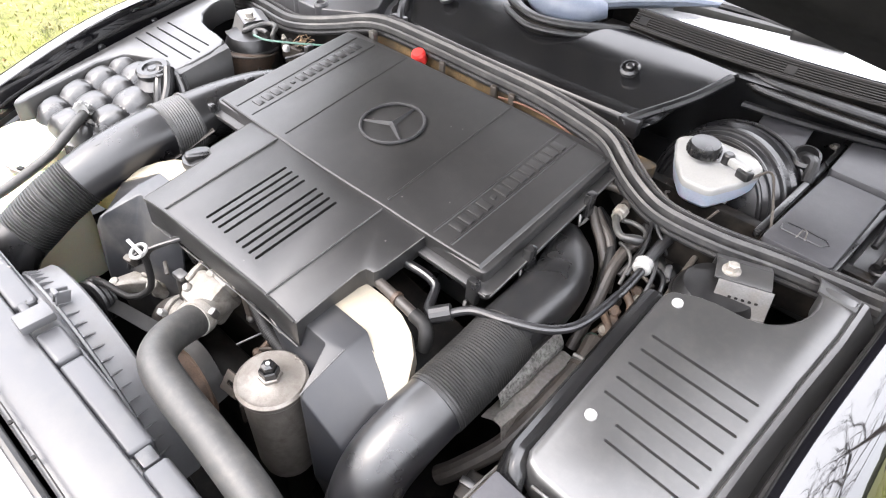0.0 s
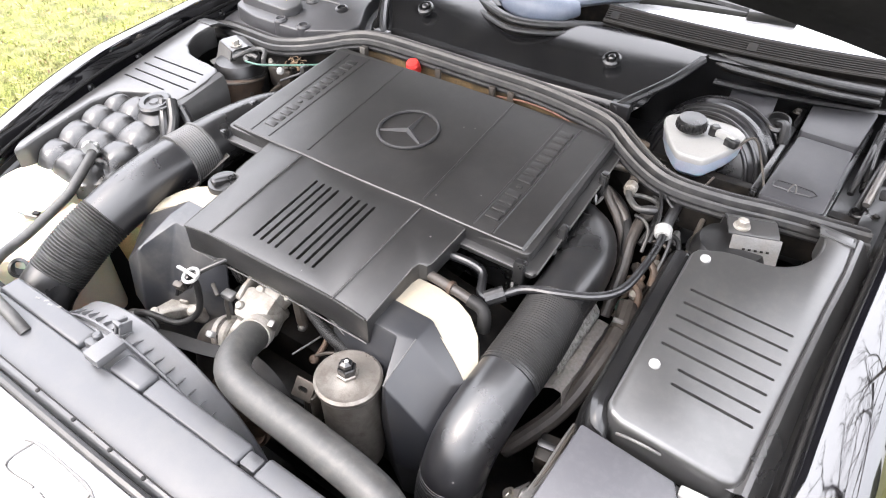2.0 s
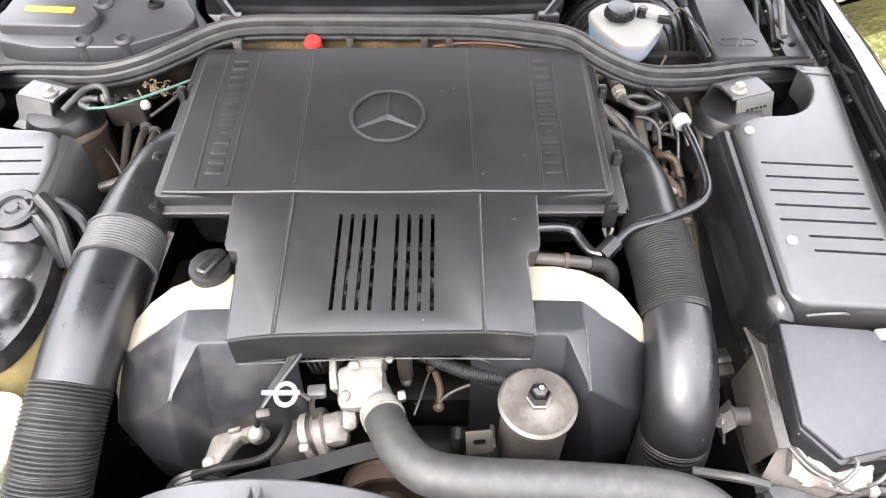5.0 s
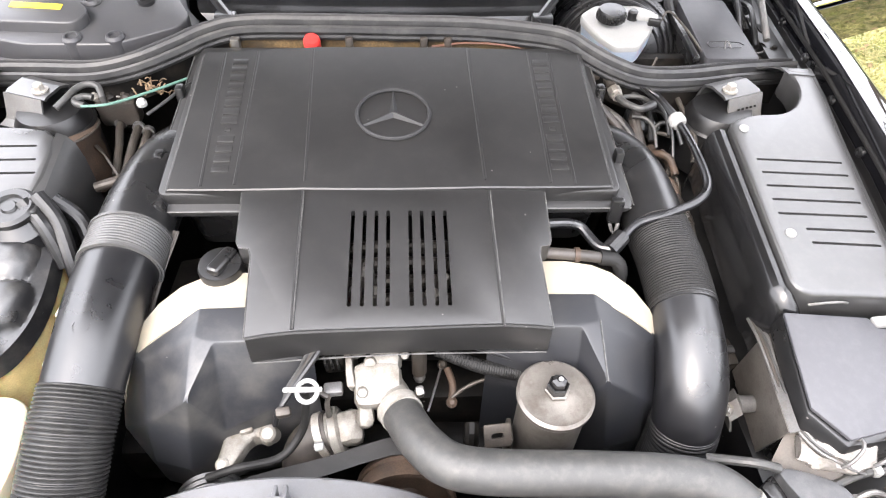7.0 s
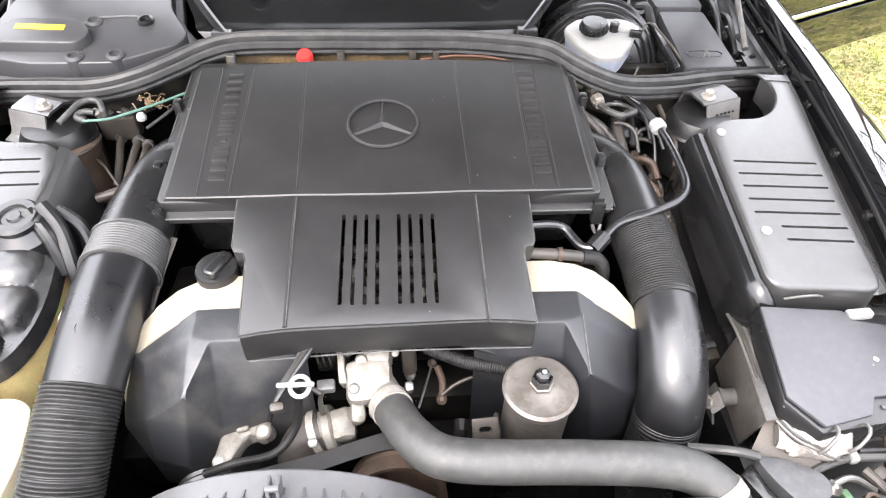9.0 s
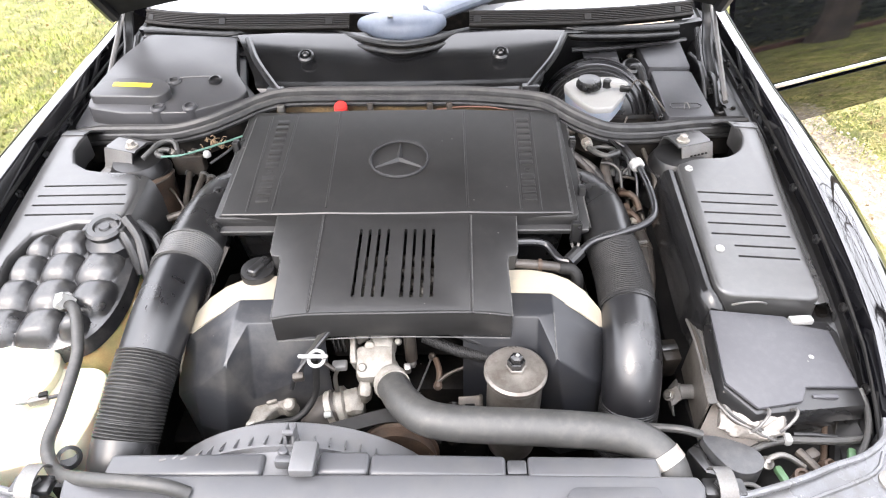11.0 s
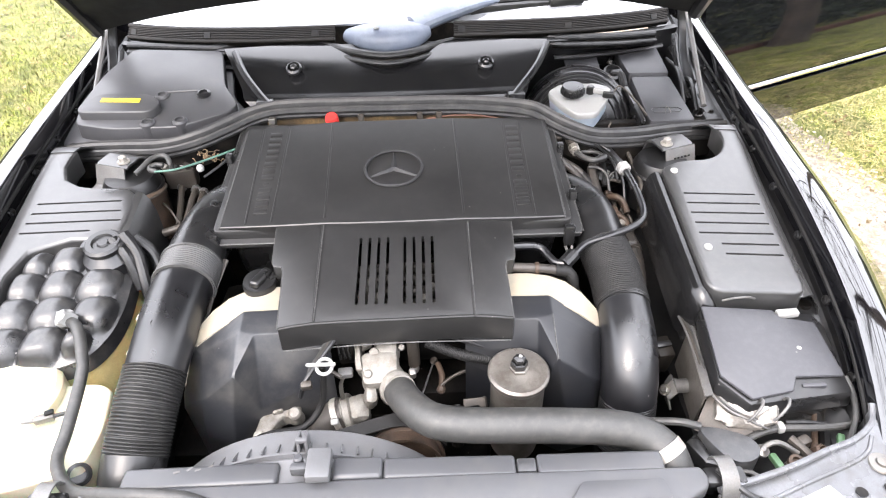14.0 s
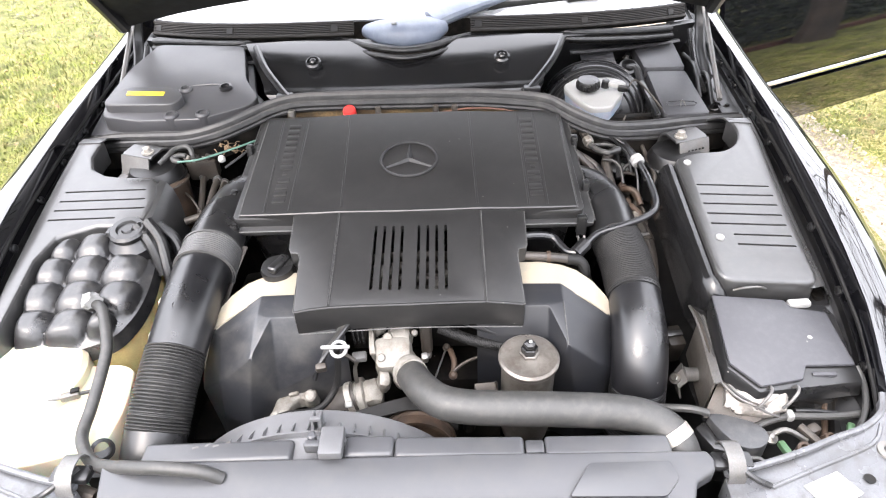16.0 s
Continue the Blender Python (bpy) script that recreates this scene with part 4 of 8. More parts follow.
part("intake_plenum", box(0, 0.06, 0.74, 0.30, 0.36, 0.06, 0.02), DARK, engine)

# ---- air cleaner on top of the engine ----
def lid_z(x, y):
    return 0.9215 + (y - 0.15) * 0.13 - max(0.0, abs(x) - 0.112) * 0.06


air = thing("air_cleaner", "matt black air cleaner box with a ribbed lid on the engine", "air cleaner", at=(0, 0.15, 0.80))
grid = []
for x in np.concatenate([np.linspace(-0.284, -0.112, 5), np.linspace(-0.06, 0.06, 3), np.linspace(0.116, 0.284, 5)]):
    edge = 0.028 - 0.012 * (1 - (x / 0.284) ** 2)
    ends = [(edge + 0.002, -0.026), (edge, -0.0016), (edge + 0.0014, 0.0)] + [(y, 0.0) for y in np.linspace(0.06, 0.27, 6)] + [(0.303, 0.0), (0.307, -0.003), (0.308, -0.03)]
    grid.append([(x, y, lid_z(x, y) + dz) for y, dz in ends])
first, last = grid[0], grid[-1]
lip = lambda row, s, o, dz: [(p[0] + s * o, p[1], p[2] + dz) for p in row]
grid = [lip(first, -1, 0.004, -0.03), lip(first, -1, 0.004, -0.004)] + grid + [lip(last, 1, 0.004, -0.004), lip(last, 1, 0.004, -0.03)]
lid = part("lid", loft(grid), PLASTIC, air, "matt black lid with a round emblem")
# shallow pressed lines over the lid
for x0, x1 in ((-0.121, -0.111), (0.112, 0.118), (-0.253, -0.243), (-0.203, -0.2), (0.206, 0.204), (0.238, 0.236)):
    part("pressed_line", tube([(x0, 0.300, lid_z(x0, 0.300)), (x1, 0.030, lid_z(x1, 0.030))], 0.0022, 6, 0.05, squash=0.6), PLASTIC, lid)
# raised blocks in two rows
for xb, xf in ((-0.227, -0.222), (0.222, 0.220)):
    for k in range(13):
        if k == 8:
            ln, wd = 0.008, 0.010
        else:
            ln, wd = 0.0140, 0.027
        t = (k + 0.5) / 13
        y = 0.285 - t * 0.235
        x = xb + (xf - xb) * t
        part("raised_block", box(x, y, lid_z(x, y) - 0.0008, 0.82 * wd, 0.88 * ln, 0.005, 0.0009, (math.degrees(math.atan(0.13)), 0, 0)), PLASTIC, lid)
# the emblem: a ring with three tapered arms
b = bmesh.new()
c = Vector((0.0, 0.152, lid_z(0, 0.152)))
tilt = Matrix.Rotation(math.atan(0.13), 4, "X")
R = 0.050
pts = [c + tilt @ Vector((R * math.cos(a), R * math.sin(a), 0.003)) for a in np.arange(49) * 2 * math.pi / 48]
rings([tuple(p) for p in pts], np.full(49, 0.0029), 8, False, bm=b)
for k in range(3):
    a = radians(90 + 120 * k)
    d, s = Vector((math.cos(a), math.sin(a), 0)), Vector((-math.sin(a), math.cos(a), 0))
    base, tip, top = 0.0062, R, 0.0055
    q = [b.verts.new(c + tilt @ v) for v in (s * base + Vector((0, 0, 0.001)), d * tip + s * 0.001 + Vector((0, 0, 0.001)), d * tip - s * 0.001 + Vector((0, 0, 0.001)), -s * base + Vector((0, 0, 0.001)), Vector((0, 0, top)), d * tip + Vector((0, 0, 0.004)))]
    for i in ((0, 1, 5, 4), (4, 5, 2, 3), (1, 2, 5), (0, 4, 3)):
        b.faces.new([q[j] for j in i])
part("emblem", b, EMBLEM, lid, "round satin grey emblem in low relief")
# lower housing, a flange and the spring clips
part("housing", prism(rounded([(-0.288, 0.045), (0.288, 0.045), (0.288, 0.325), (-0.288, 0.325)], 0.02), lambda x, y: 0.868 + (y - 0.04) * 0.13, 0.775, 0.006, taper=-0.05), SATIN, air, "black lower filter housing")
fl = part("flange", prism(rounded([(-0.316, 0.012), (0.316, 0.012), (0.308, 0.345), (-0.308, 0.345)], 0.012), lambda x, y: 0.876 + (y - 0.04) * 0.13, lambda x, y: 0.866 + (y - 0.04) * 0.13, 0.003), PLASTIC, air)
part("inner_flange", prism(rounded([(-0.298, 0.024), (0.298, 0.024), (0.294, 0.325), (-0.294, 0.325)], 0.012), lambda x, y: 0.892 + (y - 0.04) * 0.13, lambda x, y: 0.874 + (y - 0.04) * 0.13, 0.003), PLASTIC, air)
for x, y, turn in ((-0.296, 0.012, 0), (0.292, 0.012, 0), (0.312, 0.10, 90), (0.312, 0.235, 90), (-0.312, 0.10, 90), (-0.312, 0.235, 90)):
    z = 0.871 + (y - 0.04) * 0.13
    cl = part("clip", box(x, y, z, 0.017, 0.012, 0.04, 0.003, (0, 0, turn)), SATIN, air, "black spring clip")
    part("clip_loop", tube([(x - 0.006, y - 0.006, z - 0.018), (x, y - 0.014, z - 0.03), (x + 0.006, y - 0.006, z - 0.018)], 0.0026, 6, 0.006), SHEET, cl)

# ---- slotted front cover ----
def cover_z(x, y):
    return 0.9015 + (y - 0.02) * 0.14 - max(0.0, abs(x - 0.008) - 0.115) * 0.10 - 0.012 * x


cov = thing("front_engine_cover", "matt black slotted plastic cover before the air cleaner", "engine cover", at=(0, -0.08, 0.83))
CO = [(-0.191, 0.034), (-0.186, -0.055), (-0.182, -0.064), (-0.170, -0.067), (-0.166, -0.078), (-0.1595, -0.186), (-0.108, -0.183), (0.122, -0.177), (0.1785, -0.177), (0.176, -0.078), (0.179, -0.066), (0.190, -0.063), (0.193, -0.055), (0.196, 0.034), (0.122, 0.020), (-0.112, 0.020)]
b = bmesh.new()
f = b.faces.new([b.verts.new((x, y, 0)) for x, y in CO])
for px in (-0.110, 0.123):
    bmesh.ops.bisect_plane(b, geom=b.verts[:] + b.edges[:] + b.faces[:], plane_co=(px, 0, 0), plane_no=(1, 0, 0))
ret = bmesh.ops.extrude_face_region(b, geom=b.faces[:])
for v in b.verts:
    v.co.z = cover_z(v.co.x, v.co.y)
for g in ret["geom"]:
    if isinstance(g, bmesh.types.BMVert):
        low = g.co.y < -0.15
        g.co.z -= 0.047 if low else 0.03
bmesh.ops.recalc_face_normals(b, faces=b.faces[:])
bevel_sharp(b, 0.0028, 2, 30)
shell = part("shell", b, PLASTIC, cov)
cutters = [prism([(-0.155, -0.176), (0.170, -0.176), (0.170, 0.012), (-0.155, 0.012)], lambda x, y: cover_z(x, y) - 0.004, 0.80, 0)]
for k in range(8):
    x = -0.0485 + 0.0143 * k + (0.0125 if k > 3 else 0.0)
    cutters.append(prism(rounded([(x - 0.0024, -0.152), (x + 0.0024, -0.152), (x + 0.0022, -0.016), (x - 0.0026, -0.016)], 0.0024), 0.95, 0.81, 0))
cut(shell, cutters)
for x0, x1 in ((-0.112, -0.108), (0.122, 0.122)):
    part("rib", tube([(x0, 0.016, cover_z(x0, 0.016) + 0.0004), (x1, -0.180, cover_z(x1, -0.18) + 0.0004)], 0.0022, 6, 0.05, squash=0.8), PLASTIC, shell)
    part("worn_highlit_edge", tube([(x0 + 0.001, 0.014, cover_z(x0, 0.014) + 0.0018), (x1 + 0.001, -0.180, cover_z(x1, -0.18) + 0.0018)], 0.0009, 5, 0.05), WORNLIT, shell, "pale worn edge")
part("front_rib", tube([(-0.157, -0.1865, cover_z(-0.157, -0.186) - 0.001), (-0.108, -0.1835, cover_z(-0.108, -0.183)), (0.008, -0.181, cover_z(0, -0.181) + 0.001), (0.122, -0.1775, cover_z(0.122, -0.177)), (0.176, -0.1775, cover_z(0.176, -0.177) - 0.001)], 0.0022, 6, 0.03), PLASTIC, shell)

rim_ = [p for p in CO[:14]]
part("worn_highlit_edge", rings([(x, y, cover_z(x, y) - 0.0012) for x, y in rim_], np.full(len(rim_), 0.0011), 5), WORNLIT, shell, "pale worn edge")
part("worn_highlit_edge", tube([(-0.157, -0.1868, cover_z(-0.157, -0.186) - 0.0455), (0.008, -0.182, cover_z(0, -0.181) - 0.0455), (0.176, -0.1782, cover_z(0.176, -0.177) - 0.0455)], 0.0011, 5, 0.03), WORNLIT, shell, "pale worn edge")
for s_ in (1, -1):
    part("worn_highlit_edge", tube([(s_ * 0.2875, 0.032, lid_z(0.284, 0.032) - 0.004), (s_ * 0.2875, 0.30, lid_z(0.284, 0.30) - 0.004)], 0.0011, 5, 0.05), WORNLIT, lid, "pale worn edge")
    part("worn_highlit_edge", tube([(s_ * 0.316, 0.016, 0.872), (s_ * 0.309, 0.34, 0.914)], 0.0011, 5, 0.05), WORNLIT, fl, "pale worn edge")
part("worn_highlit_edge", tube([(-0.312, 0.0115, 0.8718), (0.312, 0.0115, 0.8718)], 0.0011, 5, 0.05), WORNLIT, fl, "pale worn edge")

# ---- rocker covers: cream band and a black shell ----
def rocker(side):
    r = thing("rocker_cover", "cream painted valve cover with a faceted black front shell", "valve cover", "pair of valve covers", at=(side * 0.23, -0.1, 0.6))
    ctr, o = 0.009, 0.006
    T = lambda *p: (ctr + side * p[0], p[1] + side * o, p[2])
    back = [(0.10, -0.070, 0.852), (0.205, -0.070, 0.852), (0.238, -0.074, 0.848), (0.262, -0.083, 0.843), (0.285, -0.101, 0.835), (0.303, -0.128, 0.826), (0.314, -0.150, 0.808), (0.326, -0.166, 0.77), (0.333, -0.172, 0.70)]
    front = [(0.10, -0.128, 0.851), (0.205, -0.128, 0.851), (0.230, -0.129, 0.849), (0.252, -0.136, 0.841), (0.274, -0.145, 0.832), (0.294, -0.154, 0.821), (0.311, -0.163, 0.804), (0.325, -0.182, 0.765), (0.332, -0.190, 0.70)]
    lip = [(x, y + 0.006, z - 0.02) for x, y, z in back]
    part("cream_band", loft([[T(*p) for p in row] for row in (lip, back, front)], thick=0.003), CREAM, r, "cream painted metal band")
    edge_in, edge, edge_out, edge_low = (0.10, -0.124, 0.855), (0.230, -0.125, 0.853), (0.307, -0.158, 0.812), (0.332, -0.184, 0.74)
    lip_in, corner, ridge = (0.10, -0.169, 0.8495), (0.2065, -0.170, 0.8495), (0.230, -0.161, 0.8495)
    peak, hip, shoulder_ = (0.229, -0.229, 0.826), (0.287, -0.222, 0.771), (0.292, -0.170, 0.811)
    out_low = (0.326, -0.206, 0.735)
    low = [(0.10, -0.180, 0.77), (0.208, -0.214, 0.735), (0.252, -0.240, 0.690), (0.300, -0.226, 0.69), (0.10, -0.186, 0.60), (0.208, -0.20, 0.60), (0.252, -0.226, 0.60), (0.315, -0.205, 0.60)]
    b = bmesh.new()
    v = [b.verts.new(T(*q)) for q in (edge_in, edge, edge_out, edge_low, lip_in, corner, ridge, peak, hip, out_low, *low, shoulder_)]
    for f_ in ((0, 1, 6, 5, 4), (1, 2, 18, 6), (6, 18, 8, 7), (2, 3, 9, 18), (18, 9, 8), (5, 6, 7), (4, 5, 11, 10), (5, 7, 11), (7, 8, 13, 12), (7, 12, 11), (10, 11, 15, 14), (11, 12, 16, 15), (12, 13, 17, 16), (8, 9, 17, 13), (3, 17, 9)):
        b.faces.new([v[i] for i in f_])
    bmesh.ops.recalc_face_normals(b, faces=b.faces[:])
    bevel_sharp(b, 0.003, 2, 10)
    bmesh.ops.solidify(b, geom=b.faces[:], thickness=0.003)
    part("front_shell", b, COVERBLACK if side > 0 else SHELL, r, "scuffed black plastic front shell")
    if side > 0:
        line_ = (ridge, peak)
        # the crease's highlight, drawn as a thin pale line
        part("worn_highlit_edge", tube([T(*q) for q in line_], 0.0010, 5, 0.02), WORNLIT, r, "pale highlight line along the crease")
    part("coil_cover", prism([(ctr + side * 0.10, 0.02), (ctr + side * 0.305, 0.02), (ctr + side * 0.31, -0.082), (ctr + side * 0.10, -0.082)][::-side], lambda x, y: 0.818 - 0.6 * max(0.0, abs(x - ctr) - 0.235), 0.70, 0.006), DARK, r, "dark plug lead cover")
    return r


rocker(1), rocker(-1)

# ---- intake pipes ----
PIPE_R = [(0.295, 0.205, 0.837, 0.034), (0.330, 0.165, 0.838, 0.041), (0.349, 0.10, 0.840, 0.0425), (0.353, 0.0, 0.837, 0.0410)]
rp = thing("intake_pipe", "black plastic intake pipe with a corrugated bellows", "air pipe", "pair of intake pipes", at=(0.37, 0, 0.76))
part("duct", tube(PIPE_R, 0.045, 28, 0.01), SATIN, rp, "satin black upper duct")
part("bellows", bellows([(0.353, 0.006, 0.8375), (0.3565, -0.055, 0.833), (0.3555, -0.120, 0.823)], 0.0412, 0.0036, 0.0016), MATTRUBBER, rp, "ribbed rubber bellows")
part("collar", rings([(0.3556, -0.114, 0.8238), (0.3553, -0.122, 0.8225)], [0.0415, 0.0415], 36), RUBBER, rp)
part("elbow", tube([(0.3555, -0.116, 0.8235, 0.0398), (0.353, -0.165, 0.811, 0.0405), (0.350, -0.203, 0.790, 0.041), (0.348, -0.224, 0.758, 0.041), (0.347, -0.232, 0.735, 0.040)], 0.042, 32, 0.008), GLOSSY, rp, "glossy black plastic elbow")
part("cuff", bellows([(0.3475, -0.228, 0.745), (0.347, -0.236, 0.715), (0.346, -0.240, 0.66)], 0.0415, 0.0055, 0.0013), RUBBER, rp)
part("lower_duct", tube([(0.346, -0.239, 0.675), (0.345, -0.25, 0.60), (0.345, -0.30, 0.55)], 0.038, 20, 0.02), SATIN, rp)
for k in range(3):
    part("moulded_mark", box(0.354 + 0.012 * (k - 1), -0.135 - 0.004 * (k % 2), 0.8530 - 0.002 * abs(k - 1), 0.007, 0.0035, 0.001, 0.0003, (4, 0, 0)), SATIN, rp)

PIPE_L = [(-0.290, 0.215, 0.842, 0.036), (-0.314, 0.14, 0.850, 0.045), (-0.326, 0.06, 0.852, 0.047), (-0.329, -0.02, 0.850, 0.047)]
lp = thing("intake_pipe", "black plastic intake pipe with a corrugated bellows", "air pipe", "pair of intake pipes", at=(-0.34, 0, 0.76))
part("duct", tube(PIPE_L, 0.045, 28, 0.01), SATIN, lp, "satin black upper duct")
part("sleeve", bellows([(-0.329, -0.012, 0.8505), (-0.331, -0.062, 0.8475)], 0.0485, 0.0042, 0.0008), SLEEVE, lp, "grey ribbed joining sleeve")
for yy, zz in ((-0.013, 0.8503), (-0.061, 0.8476)):
    part("sleeve_rim", rings([(-0.330, yy + 0.0022, zz + 0.0002), (-0.330, yy - 0.0022, zz - 0.0002)], [0.0502, 0.0502], 36), SLEEVE, lp)
part("elbow", tube([(-0.331, -0.056, 0.8478, 0.0460), (-0.333, -0.11, 0.8425, 0.045), (-0.334, -0.165, 0.8325, 0.0435), (-0.337, -0.214, 0.8165, 0.042)], 0.042, 32, 0.008), GLOSSY, lp, "glossy black plastic elbow")
part("bellows", bellows([(-0.337, -0.209, 0.8185), (-0.342, -0.258, 0.795), (-0.349, -0.310, 0.760)], 0.0425, 0.0047, 0.0027), BELLOWS, lp, "ribbed rubber bellows")
part("cuff", tube([(-0.349, -0.307, 0.762, 0.0425), (-0.352, -0.340, 0.733, 0.043), (-0.352, -0.365, 0.69, 0.043)], 0.043, 24, 0.01), SATIN, lp, "smooth black end cuff")
part("round_mark", lathe([(0.009, -0.002), (0.009, 0.0008), (0.0075, 0.0008), (0.0075, 0.0002)], (-0.331, -0.170, 0.8745), (0.07, -0.22, 1), 20), SATIN, lp)
part("lug", box(-0.380, -0.125, 0.840, 0.008, 0.014, 0.012, 0.002), CREAM, lp)
part("lug", box(-0.378, -0.185, 0.828, 0.008, 0.012, 0.010, 0.002), CREAM, lp)

# ---- covers over the strut towers: ribbed trays left and right ----
def tray_z(x, y):
    return 0.8825 + 0.178 * y - 0.085 * (x - 0.5) if x > 0 else 0.869 + 0.178 * y


rt = thing("tower_cover", "satin black ribbed plastic cover over the wheelhouse", "cover", "pair of ribbed covers", at=(0.55, 0.05, 0.8))
out_r = [(0.478, -0.112), (0.484, -0.125), (0.500, -0.130), (0.612, -0.130), (0.628, -0.125), (0.633, -0.112), (0.640, 0.02), (0.648, 0.14), (0.655, 0.22), (0.656, 0.285)] + arc(0.548, 0.246, 0.072, 0.072, 28, -88, 12) + [(0.530, 0.171), (0.512, 0.166), (0.497, 0.158), (0.484, 0.152), (0.478, 0.14)]
lidr = part("lid", prism(out_r, tray_z, lambda x, y: tray_z(x, y) - 0.05, 0.008, 3), TRAY, rt)
cutters = []
for x0, x1, y, dy in ((0.500, 0.626, 0.081, 0.003), (0.500, 0.626, 0.058, 0.003), (0.499, 0.625, 0.035, 0.003), (0.499, 0.624, 0.012, 0.002), (0.499, 0.623, -0.011, 0.002), (0.529, 0.623, -0.034, 0.001), (0.529, 0.622, -0.055, 0.0)):
    cutters.append(prism([(x0, y - 0.0019), (x1, y + dy - 0.0019), (x1 + 0.0015, y + dy), (x1, y + dy + 0.0019), (x0, y + 0.0019), (x0 - 0.0015, y)], 0.95, lambda x, y: tray_z(x, y) - 0.005, 0))
cut(lidr, cutters)
trough = [[(x, y, tray_z(0.47, y) + h) for x, h in ((0.4835, -0.020), (0.479, -0.013), (0.473, -0.008), (0.466, -0.007), (0.459, -0.011), (0.453, -0.021), (0.449, -0.040), (0.446, -0.095))] for y in np.linspace(-0.112, 0.142, 12)]
front_ = [[(x + 0.004 * k, -0.112 - 0.034 * math.sin(k * 0.39), z - 0.036 * (1 - math.cos(k * 0.39))) for x, y, z in trough[0]] for k in (1, 2, 3, 4)]
back_ = [[(x + 0.003, 0.150, z - 0.006) for x, y, z in trough[-1]], [(x + 0.005, 0.154, z - 0.04) for x, y, z in trough[-1]]]
part("trough", loft(front_[::-1] + trough + back_, thick=0.002), COWLBLACK, rt, "rounded black side rail of the cover")
part("side_flange", loft([[(x + d, y, tray_z(x, y) + h) for d, h in ((-0.012, -0.010), (-0.004, -0.010), (0.004, -0.006), (0.010, -0.008), (0.013, -0.013), (0.028, -0.034), (0.031, -0.050))] for x, y in ((0.632, -0.128), (0.635, -0.05), (0.640, 0.05), (0.646, 0.14), (0.653, 0.22), (0.655, 0.29))], thick=0.002), TRAY, rt, "stepped side flange")
for x, y in ((0.498, 0.137), (0.503, -0.043)):
    part("screw", lathe([(0.0068, -0.003), (0.0068, 0.0015), (0.0058, 0.0028), (0.003, 0.0020), (0.002, 0.0005)], (x, y, tray_z(x, y) + 0.0006), (0, -0.1, 1), 16), WHITE, rt, "pale push screw")

lt = thing("tower_cover", "satin black ribbed plastic cover over the wheelhouse", "cover", "pair of ribbed covers", at=(-0.55, 0.1, 0.8))
out_l = [(-0.463, 0.034), (-0.458, 0.075), (-0.458, 0.115), (-0.463, 0.145), (-0.477, 0.158), (-0.504, 0.162), (-0.54, 0.164), (-0.57, 0.170), (-0.599, 0.188), (-0.613, 0.222), (-0.612, 0.250), (-0.606, 0.270), (-0.655, 0.275), (-0.660, 0.26), (-0.660, 0.176), (-0.654, 0.044), (-0.646, -0.088), (-0.636, -0.179), (-0.623, -0.2), (-0.613, -0.179), (-0.617, -0.037), (-0.60, 0.014), (-0.54, 0.038)]
lidl = part("lid", prism(out_l[::-1], tray_z, lambda x, y: tray_z(x, y) - 0.05, 0.007, 3), TRAY, lt)
cutters = []
for x0, x1, y in ((-0.482, -0.628, 0.126), (-0.476, -0.629, 0.102), (-0.470, -0.630, 0.079), (-0.515, -0.632, 0.056)):
    cutters.append(prism([(x1, y - 0.004), (x0, y - 0.0019), (x0 + 0.0015, y), (x0, y + 0.0019), (x1, y)], 0.95, lambda x, y: tray_z(x, y) - 0.005, 0))
cut(lidl, cutters)
part("inner_flap", loft([[(-0.464 + dx, y + dy, tray_z(-0.456, y) + dz) for dx, dy, dz in ((0, 0, -0.002), (0.012, -0.001, -0.006), (0.022, -0.004, -0.018), (0.029, -0.008, -0.04), (0.033, -0.014, -0.075), (0.036, -0.02, -0.13))] for y in np.linspace(0.152, 0.030, 8)], thick=0.003), TRAY, lt, "black rounded side flap")

for ob_, s_ in ((rt, 1), (lt, -1)):
    part("rear_apron", loft([[(s_ * x, y, tray_z(s_ * x, 0.27) + h) for x in (0.612 - w, 0.630, 0.650, 0.656)] for y, h, w in ((0.262, 0.0005, 0.0), (0.285, -0.002, 0.003), (0.305, -0.012, 0.008), (0.33, -0.030, 0.016), (0.345, -0.06, 0.02))], thick=0.003), TRAY, ob_, "rounded rear end dipping under the seal")

